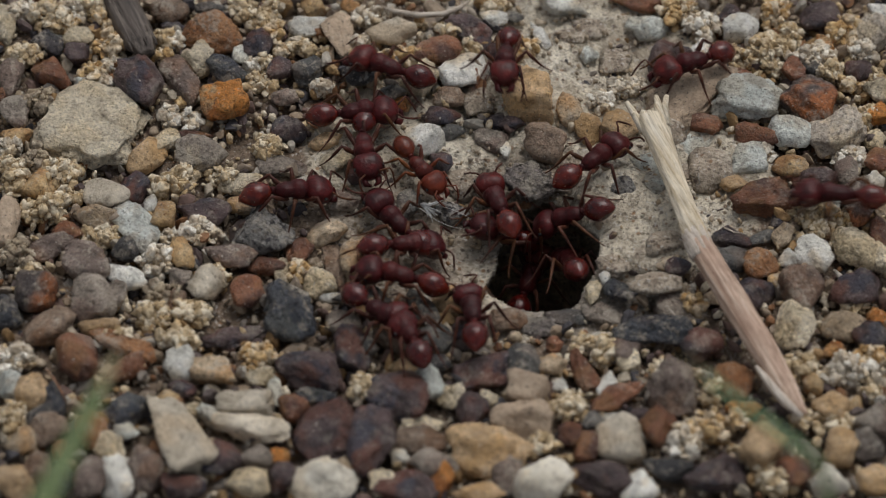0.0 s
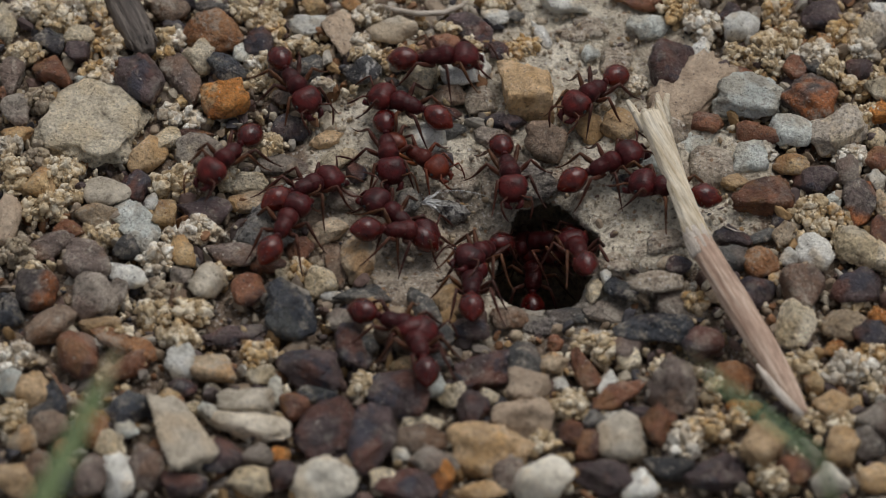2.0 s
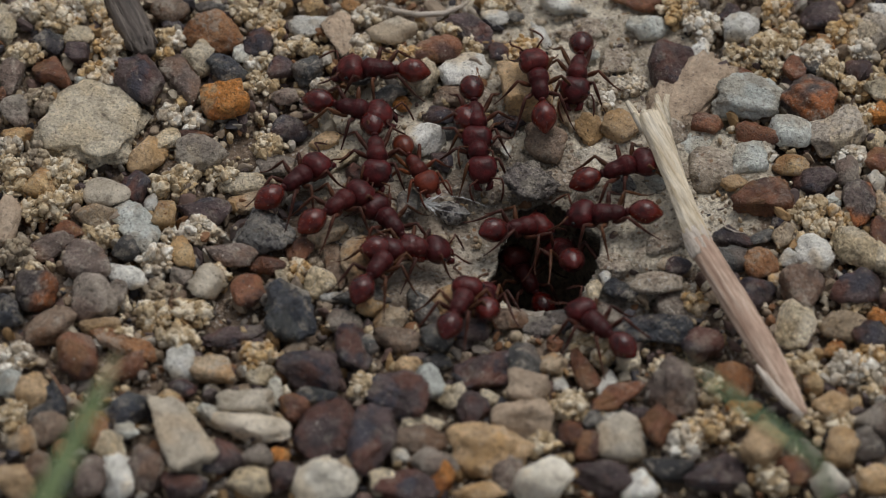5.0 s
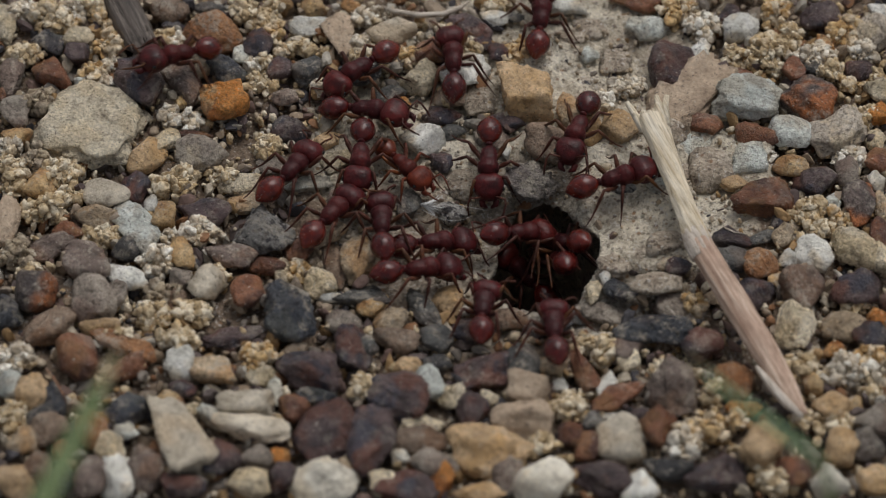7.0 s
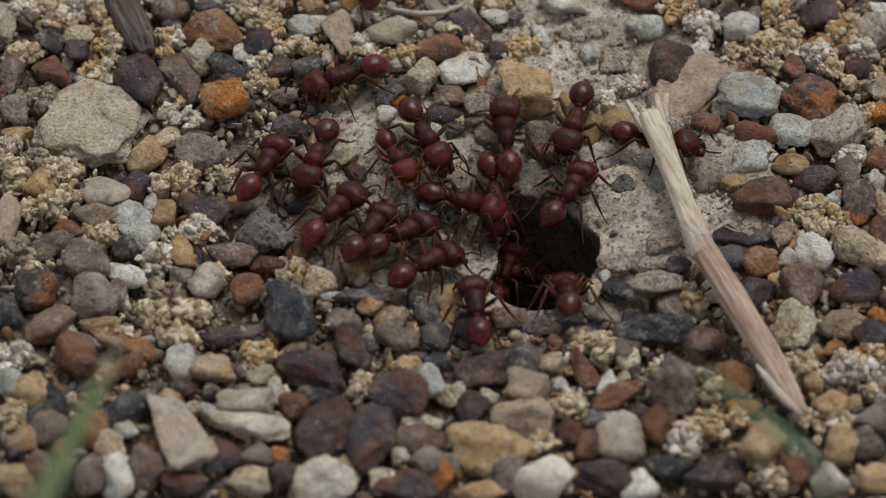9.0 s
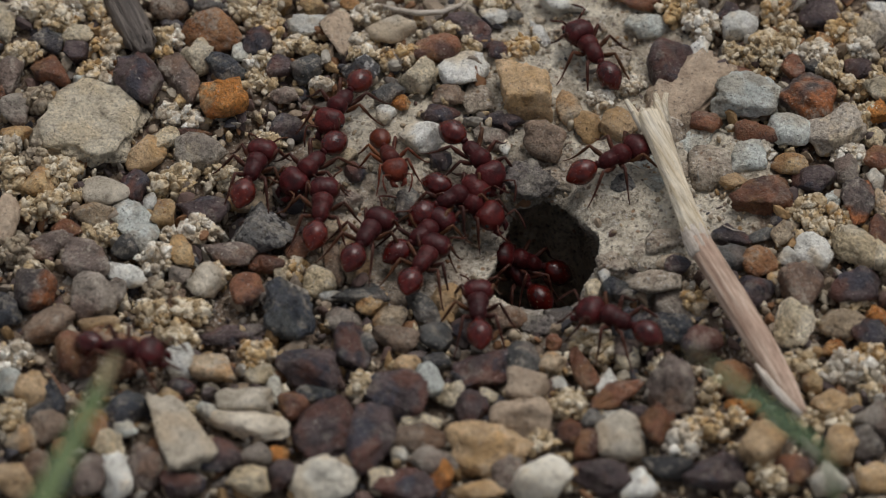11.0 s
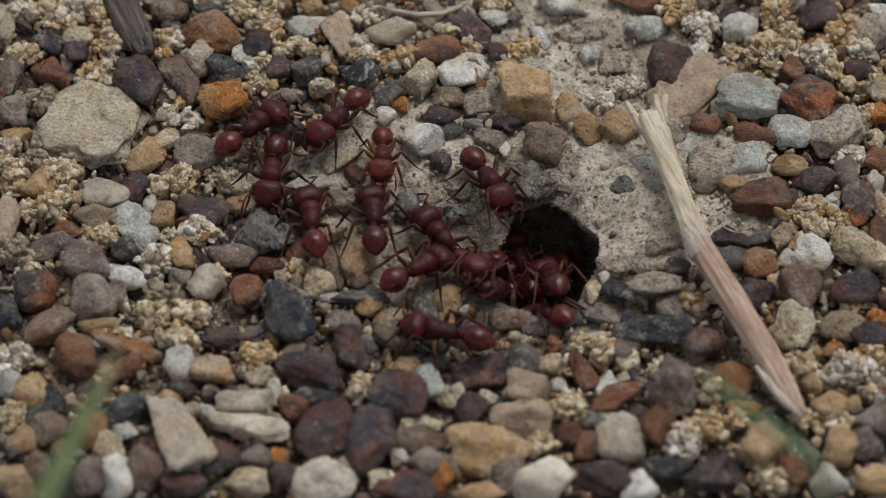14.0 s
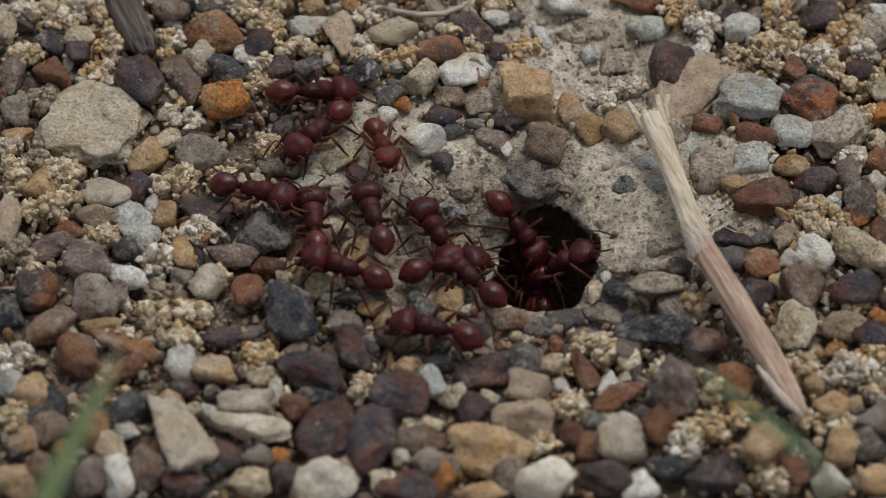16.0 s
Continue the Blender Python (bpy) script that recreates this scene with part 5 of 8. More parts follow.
clod(-14.3, 25.4, 0.5, 1.30, 1.10, 0.70, "cream")
clod(-15.8, 24.9, 0.5, 0.90, 0.80, 0.70, "ochre")
clod(-8.0, 24.3, 0.5, 1.00, 0.90, 0.70, "cream")
clod(-12.1, 20.4, 0.5, 0.90, 0.80, 0.70, "pale_grey")
clod(-17.4, 23.4, 0.5, 1.20, 1.00, 0.70, "cream")

STRAW_TOP = (20.00, 13.20, 4.20)
STRAW_NODE = (23.95, -1.95, 3.40)
STRAW_TIP = (32.86, -21.41, 2.20)
BARK_A = (-32.49, 32.15, 1.30)
BARK_B = (-29.05, 24.10, 1.10)
GRASS1_A = (-28.32, -85.21, 72.00)
GRASS1_B = (-24.35, -60.65, 60.00)
GRASS2_R = (35.42, -47.72, 0.00)
GRASS2_C = (29.78, -66.07, 52.00)
GRASS2_A = (26.99, -71.89, 62.00)
GRASS2_B = (16.96, -68.72, 70.00)
# ---- straw, bark chip, fibres and grass ----
def dry_material(name, a, b, c, rough=0.7, stripe=2200):
    m, n, l, p = shader(name)
    tc = n.new("ShaderNodeTexCoord")
    mp = n.new("ShaderNodeMapping")
    mp.inputs["Scale"].default_value = (0.06, 1, 1)
    l.new(tc.outputs["Object"], mp.inputs["Vector"])
    st = noise_node(n, l, mp.outputs[0], stripe, 4, 0.7)
    big = noise_node(n, l, tc.outputs["Object"], 300, 4, 0.6)
    thin = noise_node(n, l, mp.outputs[0], stripe * 3.1, 3, 0.6)
    col = ramp_node(n, l, st, [(0.34, a), (0.50, b), (0.66, c)])
    col = mix_node(n, l, 0.75, col, ramp_node(n, l, thin, [(0.34, (0.60, 0.57, 0.53)), (0.5, (1, 1, 1)), (0.68, (1.2, 1.2, 1.2))]), "MULTIPLY")
    col = mix_node(n, l, 0.6, col, ramp_node(n, l, big, [(0.3, (0.7, 0.68, 0.66)), (0.6, (1.1, 1.1, 1.1))]), "MULTIPLY")
    l.new(col, p.inputs["Base Color"])
    p.inputs["Roughness"].default_value = rough
    l.new(bump_node(n, l, st, 0.8, 0.00012), p.inputs["Normal"])
    return m


straw_pale = dry_material("pale_straw", (0.48, 0.38, 0.24), (0.68, 0.59, 0.44), (0.80, 0.73, 0.60))
straw_pink = dry_material("pinkish_straw", (0.32, 0.20, 0.14), (0.50, 0.35, 0.26), (0.68, 0.54, 0.43))
straw_grey = dry_material("greyed_straw", (0.42, 0.35, 0.29), (0.60, 0.53, 0.45), (0.74, 0.68, 0.61))
bark = dry_material("dark_bark", (0.028, 0.021, 0.017), (0.080, 0.063, 0.051), (0.18, 0.150, 0.125), stripe=1500)
fibre_pale = dry_material("pale_fibre", (0.40, 0.33, 0.26), (0.52, 0.45, 0.37), (0.64, 0.58, 0.50))
fibre_white = dry_material("white_seed_hair", (0.6, 0.6, 0.58), (0.72, 0.72, 0.70), (0.82, 0.82, 0.80))
leaf_dry = dry_material("dry_leaf", (0.22, 0.10, 0.05), (0.30, 0.15, 0.08), (0.40, 0.24, 0.14))
grass_green = dry_material("grass_green", (0.09, 0.14, 0.05), (0.14, 0.20, 0.08), (0.20, 0.26, 0.12), 0.5)
grass_bright = dry_material("bright_grass_green", (0.24, 0.38, 0.19), (0.32, 0.47, 0.25), (0.40, 0.55, 0.32), 0.45)
grass_tip = dry_material("dry_grass_tip", (0.26, 0.22, 0.11), (0.34, 0.29, 0.16), (0.42, 0.36, 0.22), 0.6)


def stalk_mesh(p0, p1, widths, flat, ridges, seed, rings=40, sides=28, bend=0.0):
    """A grooved dry stalk along its local x; widths are half widths along its length."""
    length = (Vector(p1) - Vector(p0)).length
    rng = np.random.default_rng(seed)
    ph = rng.uniform(0, 6.28, 4)
    verts, faces = [], []
    for i in range(rings):
        u = i / (rings - 1)
        w = float(np.interp(u, np.linspace(0, 1, len(widths)), widths))
        for k in range(sides):
            a = 2 * math.pi * k / sides
            r = w * (1 + 0.07 * math.sin(ridges * a + ph[0] + 2 * u) + 0.05 * math.sin(2 * a + 3.5 * u + ph[1]) + 0.02 * math.sin(23 * u + ph[2]))
            verts.append((u * length, r * math.cos(a) + bend * math.sin(math.pi * u), r * flat * math.sin(a)))
    for i in range(rings - 1):
        for k in range(sides):
            a, b = i * sides + k, i * sides + (k + 1) % sides
            faces.append([a, b, b + sides, a + sides])
    faces.append(list(range(sides))[::-1])
    faces.append([(rings - 1) * sides + k for k in range(sides)])
    return np.array(verts) * MM, faces


def along(p0, p1):
    """A pose at p0 with x pointing to p1 and z upwards."""
    x = (Vector(p1) - Vector(p0)).normalized()
    y = Vector((0, 0, 1)).cross(x).normalized()
    z = x.cross(y)
    m = Matrix((x, y, z)).transposed().to_4x4()
    m.translation = Vector(p0) * MM
    return m


def straw():
    top, node, tip = Vector(STRAW_TOP), Vector(STRAW_NODE), Vector(STRAW_TIP)
    ob = new("straw_stalk")
    ob.matrix_basis = along(tip, node)
    ln = (node - tip).length
    v, f = stalk_mesh(tip, node, [0.40, 0.95, 1.20, 1.30, 1.32, 1.28, 1.24], 0.72, 9, 3)
    part("lower_stalk", v, f, straw_pink, ob, "pinkish weathered split stalk")
    turn = along(tip, node).inverted() @ along(node, top)
    v, f = stalk_mesh(node, top, [1.20, 1.14, 1.10, 1.14, 1.22, 1.36], 0.66, 8, 4)
    v = [tuple(turn @ Vector(q)) for q in v]
    part("upper_stalk", v, f, straw_pale, ob, "pale cream stalk")
    v, f = stalk_mesh((-1.6, 0, 0), (1.6, 0, 0), [1.16, 1.27, 1.29, 1.25, 1.12], 0.74, 9, 5, rings=14)
    part("stalk_joint", [tuple(turn @ Vector((q[0] - 1.8 * MM, q[1], q[2]))) for q in v], f, straw_grey, ob)
    rng = random.Random(5)
    lt = (top - node).length
    for i in range(9):
        y = -1.3 + 2.6 * i / 8
        h = rng.uniform(-0.35, 0.35)
        reach = rng.uniform(0.2, 2.2)
        out = y * rng.uniform(0.1, 0.7)
        pts = [(lt - 1.5, y * 0.9, h), (lt + reach * 0.5, y + out * 0.4, h + 0.1), (lt + reach, y + out, h + rng.uniform(-0.2, 0.6))]
        tv, tf = tube([tuple(turn @ (Vector(q) * MM)) for q in pts], [0.40 * MM, 0.36 * MM, 0.24 * MM], 6)
        part("frayed_fibre", tv, tf, straw_pale, ob)
    # peeled strip along the lower side
    pts = [(ln * u, y, 0.22) for u, y in ((-0.015, 0.30), (0.07, 0.92), (0.15, 1.25), (0.24, 1.45), (0.30, 1.56))]
    tv, tf = tube([tuple(Vector(q) * MM) for q in pts], [0.22 * MM, 0.46 * MM, 0.46 * MM, 0.36 * MM, 0.14 * MM], 8)
    part("peeled_strip", tv, tf, straw_grey, ob, "whitish peeled strip")
    return tagged(ob, "broken dry straw stalk with frayed end lying over gravel", "straw")


straw()


def bark_chip():
    ob = new("bark_chip")
    ob.matrix_basis = along(BARK_A, BARK_B)
    v, f = stalk_mesh(BARK_A, BARK_B, [1.35, 1.58, 1.66, 1.64, 1.55, 0.85], 0.7, 7, 8)
    part("bark_body", v, f, bark, ob)
    ln = (Vector(BARK_B) - Vector(BARK_A)).length
    for i, y in enumerate((-1.2, -0.9, -0.56, -0.22, 0.1, 0.42, 0.72, 1.02, 1.25)):
        pts = [(ln * u, y + 0.12 * math.sin(5 * u + i), 0.95 - 0.28 * abs(y)) for u in (0.05 + 0.06 * (i % 3), 0.3, 0.55, 0.75, 0.95 - 0.09 * (i % 4))]
        tv, tf = tube([tuple(Vector(q) * MM) for q in pts], [0.08 * MM, 0.22 * MM, 0.13 * MM, 0.22 * MM, 0.07 * MM], 6)
        part("bark_ridge", tv, tf, bark, ob)
    return tagged(ob, "dark grey ridged chip of bark among pebbles", "bark chip")


bark_chip()


def blade(root, bend, tip, width, materials, label, knee=None):
    """A folded grass blade that rises from its root in the soil, bends over and ends in a dry tip."""
    r, m, t = Vector(root), Vector(bend), Vector(tip)
    c = Vector(knee) if knee else m - (t - m) * 0.9
    ob = new("grass_blade")
    ob.matrix_basis = Matrix.Translation(r * MM)

    def strip(u0, u1):
        verts, faces, n = [], [], 26
        for i in range(n):
            u = u0 + (u1 - u0) * i / (n - 1)
            if u < 0.5:
                w2 = 2 * u
                p = r * (1 - w2) ** 2 + c * 2 * w2 * (1 - w2) + m * w2 * w2
                d = ((c - r) * (1 - w2) + (m - c) * w2).normalized()
            else:
                p, d = m.lerp(t, 2 * u - 1), (t - m).normalized()
            side = d.cross(Vector((0, 0.64, -0.77))).normalized()
            up = side.cross(d).normalized()
            w = width * (1 - 0.8 * u ** 6)
            for y, h in ((-w, 0.25 * w), (0, 0), (w, 0.25 * w), (w, 0.25 * w - 0.12), (0, -0.14), (-w, 0.25 * w - 0.12)):
                verts.append(tuple((p - r + side * y + up * h) * MM))
        for i in range(n - 1):
            for k in range(6):
                a, b = i * 6 + k, i * 6 + (k + 1) % 6
                faces.append([a, b, b + 6, a + 6])
        faces.append([5, 4, 3, 2, 1, 0])
        faces.append([(n - 1) * 6 + k for k in range(6)])
        return verts, faces

    v, f = strip(0, 0.9)
    part("green_blade", v, f, materials[0], ob)
    v, f = strip(0.9, 1)
    part("dry_tip", v, f, materials[1], ob, "withered tip")
    return tagged(ob, label, "grass blade", "grass blades")


grass_one = blade((-52.0, -128.0, 0.0), GRASS1_A, GRASS1_B, 0.80, (grass_green, grass_tip), "green grass blade with a withered tip over gravel")
grass_two = blade(GRASS2_R, GRASS2_A, GRASS2_B, 0.33, (grass_bright, grass_tip), "thin arching green grass blade over gravel", GRASS2_C)


def fibre(points, radius, material, label, name="dry_fibre"):
    v, f = tube([tuple(Vector(p) * MM) for p in points], [radius * MM * k for k in np.interp(np.linspace(0, 1, len(points)), [0, 0.3, 0.7, 1], [0.4, 1, 1, 0.3])], 8)
    ob = new(name, mesh_of(name, v, f, material))
    return tagged(ob, label, "plant fibre")


fibre([(-6.29, 30.92, 0.80), (-4.71, 30.04, 1.00), (-2.46, 29.32, 1.20), (0.06, 29.47, 1.20), (1.74, 30.58, 1.00), (2.81, 31.85, 0.80)], 0.30, fibre_pale, "pale flattened curl of dry plant fibre")
fibre([(20.81, -7.58, 0.90), (21.39, -8.67, 1.40), (21.80, -9.32, 1.20), (21.68, -10.22, 0.80)], 0.07, fibre_pale, "thin pale hooked plant hair")
fibre([(26.58, 3.30, 0.50), (26.77, 1.98, 0.90), (27.67, 1.50, 0.80), (28.76, 1.61, 0.50)], 0.08, fibre_pale, "thin white curl of rootlet")
fibre([(-36.63, -15.71, 1.80), (-35.76, -17.06, 2.00), (-35.04, -18.19, 1.60), (-34.51, -19.17, 1.00)], 0.10, leaf_dry, "curled brown dry rootlet on gravel")


def seed_plume():
    """A tuft of silky seed hairs caught in the soil; it lies along +x from its root."""
    rng = random.Random(17)
    ob = new("seed_plume")
    for i in range(26):
        a, lift = radians(rng.uniform(-24, 24)), rng.uniform(0.1, 0.9)
        ln = rng.uniform(0.9, 2.2)
        pts = [(0, 0, 0), (0.35 * ln * math.cos(a), 0.35 * ln * math.sin(a), 0.5 * lift), (0.7 * ln * math.cos(a * 1.3), 0.7 * ln * math.sin(a * 1.3), 0.8 * lift), (ln * math.cos(a * 1.6), ln * math.sin(a * 1.6), 0.7 * lift)]
        v, f = tube([tuple(Vector(q) * MM) for q in pts], [k * MM for k in (0.10, 0.09, 0.06, 0.025)], 5)
        part("hair", v, f, fibre_white, ob)
    for y, ln in ((0.25, 6.6), (-0.35, 5.2)):
        pts = [(ln * u, y + 0.5 * math.sin(3 * u) * (1 if y > 0 else -1), 0.5 + 0.9 * math.sin(3.1 * u)) for u in (0, 0.2, 0.4, 0.6, 0.8, 1.0)]
        v, f = tube([tuple(Vector(q) * MM) for q in pts], [k * MM for k in (0.028, 0.026, 0.024, 0.022, 0.02, 0.012)], 5)
        part("long_hair", v, f, fibre_white, ob)
    return tagged(ob, "tuft of silky white seed hairs caught on soil", "seed plume")


plume = seed_plume()


# ---- the ants ----
def build_ant(young, label):
    """A harvester ant, its head towards +x, standing on z = 0."""
    head_m, body_m, gaster_m, leg_m = (young_head, young_head, young_gaster, young_leg) if young else (ant_head, ant_body, ant_gaster, ant_leg)
    k = (0.92 if young else 1.08) * MM
    up = 0.25

    def mm(pieces):
        v, f = pieces
        return np.array(v) * k, f

    ant = new("ant")
    # head: broad and square behind, with cheeks and a groove between the brows
    v, f = ICO[3]
    v = v.copy()
    sq = np.sign(v) * np.abs(v) ** np.array([0.88, 0.82, 0.92])
    sq[:, 1] *= 1 - 0.13 * sq[:, 0] - 0.05 * sq[:, 0] ** 2
    sq = sq * np.array([1.31, 1.38, 1.05])
    sq[:, 2] -= 0.10 * np.exp(-(sq[:, 1] / 0.22) ** 2) * (sq[:, 2] > 0) * (sq[:, 0] > -0.2)
    sq[:, 0] += 0.14 * np.exp(-(sq[:, 1] / 0.4) ** 2) * (sq[:, 0] < -0.8)
    turn = np.array(Euler((0, radians(22), 0)).to_matrix())
    head = part("head", (sq @ turn.T + np.array([2.72, 0, 1.62 + up])) * k, f, head_m, ant, "broad matte red head", at=(1.65 * k, 0, (1.75 + up) * k))
    hz = Vector(head.location)
    for s in (-1, 1):
        ev, ef = mm(ball((3.05, s * 1.31, 1.85 + up), (0.21, 0.13, 0.19), 2))
        part("eye", ev - np.array(hz), ef, eye_black, head, "small black eye")
        jv, jf = mm(joined(tube([(3.7, s * 0.62, 1.12 + up), (4.18, s * 0.58, 0.92 + up), (4.42, s * 0.14, 0.80 + up)], [0.34, 0.29, 0.09], 7)))
        part("mandible", jv - np.array(hz), jf, body_m, head)
    # thorax: one long body, broad and humped in front, tapering to the waist
    n = 30
    line = np.linspace(0, 1, n)
    at_line = [0, 0.05, 0.20, 0.38, 0.50, 0.54, 0.72, 0.90, 1.0]
    wide = np.interp(line, at_line, [0.34, 0.62, 0.98, 0.94, 0.80, 0.76, 0.78, 0.62, 0.30])
    tall = np.interp(line, at_line, [0.34, 0.56, 0.84, 0.84, 0.72, 0.66, 0.70, 0.56, 0.28])
    mid = np.interp(line, [0, 0.25, 0.55, 0.8, 1.0], [1.66, 1.84, 1.76, 1.68, 1.52]) + up
    sides, verts, faces = 18, [], []
    for i in range(n):
        for q in range(sides):
            w = 2 * math.pi * q / sides
            r = 1 + 0.025 * math.sin(11 * line[i] + 3 * w) + 0.015 * math.sin(46 * line[i] + 1.5 * math.sin(w))
            verts.append((1.85 - 3.20 * line[i], wide[i] * math.cos(w) * r, mid[i] + tall[i] * math.sin(w) * r))
    for i in range(n - 1):
        for q in range(sides):
            c0, c1 = i * sides + q, i * sides + (q + 1) % sides
            faces.append([c0, c0 + sides, c1 + sides, c1])
    faces.append(list(range(sides)))
    faces.append([(n - 1) * sides + q for q in reversed(range(sides))])
    part("thorax", np.array(verts) * k, faces, body_m, ant)
    pv, pf = mm(joined(tube([(-1.1, 0, 1.46 + up), (-1.4, 0, 1.50 + up), (-1.95, 0, 1.52 + up)], [0.26, 0.24, 0.28], 8), ball((-1.46, 0, 1.70 + up), (0.25, 0.36, 0.40), 2), ball((-1.86, 0, 1.62 + up), (0.30, 0.50, 0.46), 2)))
    part("petiole", pv, pf, body_m, ant, "two-knobbed narrow waist")
    gv, gf = ball((0, 0, 0), (1.56, 1.18, 1.08), 3)
    gv = np.array(gv)
    rel = gv[:, 0] / 1.56
    pinch = 1 - 0.16 * np.clip(rel, 0, 1) ** 2 - 0.52 * np.clip(-rel, 0, 1) ** 2
    # faint rings between its plates
    for edge in (-0.10, -0.50, -0.78):
        pinch = pinch - 0.03 * np.exp(-((rel - edge) / 0.05) ** 2)
    gv[:, 1] *= pinch
    gv[:, 2] *= pinch
    dip = np.array(Euler((0, radians(-12), 0)).to_matrix())
    gv = gv @ dip.T + np.array([-3.05, 0, 1.48 + up])
    part("gaster", gv * k, gf, gaster_m, ant, "shiny drop-shaped gaster", at=(-1.95 * k, 0, (1.52 + up) * k))
    legs = [(1.45, 48, 1.0), (0.55, 96, 1.1), (-0.15, 142, 1.28)]
    for s in (-1, 1):
        for x, deg, size in legs:
            a = radians(deg) * s
            d = Vector((math.cos(a), math.sin(a), 0))
            b2 = radians(deg + (10 if deg > 90 else -14)) * s
            e = Vector((math.cos(b2), math.sin(b2), 0))
            root = Vector((x, 0.50 * s, 1.30 + up))
            knee = root + d * 1.35 * size + Vector((0, 0, 1.05))
            ankle = knee + e * 0.95 * size + Vector((0, 0, -1.55))
            foot = ankle + e * 0.95 * size
            foot.z = 0.05
            pts = [root, root + d * 0.35 + Vector((0, 0, -0.12)), root + d * 0.9 * size + Vector((0, 0, 0.5)), knee, knee + (ankle - knee) * 0.5, ankle, (ankle + foot) / 2 - Vector((0, 0, 0.1)), foot, foot + e * 0.15]
            lv, lf = mm(tube([tuple(q) for q in pts], [0.32, 0.20, 0.24, 0.145, 0.165, 0.11, 0.065, 0.05, 0.035], 8))
            part("leg", lv, lf, leg_m, ant, at=tuple(root * k))
        root = Vector((3.65, 0.45 * s, 1.72 + up))
        pts = [root, root + Vector((0.35, 0.55 * s, 0.45)), root + Vector((0.55, 1.05 * s, 0.60)), root + Vector((0.95, 1.15 * s, 0.25)), root + Vector((1.5, 1.05 * s, -0.25)), root + Vector((2.0, 0.85 * s, -0.7))]
        av, af = mm(tube([tuple(q) for q in pts], [0.10, 0.09, 0.09, 0.09, 0.11, 0.06], 6))
        part("antenna", av - np.array(hz), af, leg_m, head, at=tuple(root * k - hz))
    # short pale bristles on back and gaster
    rng = np.random.default_rng(41)
    tufts = []
    for c, r, count in (((-3.05, 0, 1.48 + up), (1.34, 1.12, 1.02), 34), ((0.9, 0, 1.75 + up), (0.9, 0.85, 0.75), 16)):
        for _ in range(count):
            d = rng.normal(size=3)
            d[2] = abs(d[2]) * 0.8 + 0.1
            d /= np.linalg.norm(d)
            p0 = np.array(c) + d * np.array(r)
            p1 = p0 + (d + np.array([-0.5, 0, 0.1])) * rng.uniform(0.18, 0.34)
            tufts.append(tube([tuple(p0), tuple((p0 + p1) / 2 + d * 0.02), tuple(p1)], [0.016, 0.013, 0.006], 4))
    hv, hf = mm(joined(*tufts))
    part("bristles", hv, hf, bristle_m, ant, "short pale bristles")
    return tagged(ant, label, "ant", "ants round the nest hole")


red_ant = build_ant(False, "dark red harvester ant crawling over soil and gravel")
young_ant = build_ant(True, "paler orange-red harvester ant beside the nest hole")
ants = []
ANT_KINDS = "rrrrryrrrrrrrrrrrrrrrrrrrrrrrr"
first = {"r": red_ant, "y": young_ant}
for kind in ANT_KINDS:
    ants.append(first[kind] if first[kind] not in ants else copy_thing(first[kind], pose(0, 0, 0)))


def at(x, y, z, turn, pitch=0.0, roll=0.0):
    """An ant's place in millimetres, its heading and the dip of its head in degrees."""
    return Matrix.Translation((x * MM, y * MM, z * MM)) @ Euler((radians(roll), radians(pitch), radians(turn))).to_matrix().to_4x4()


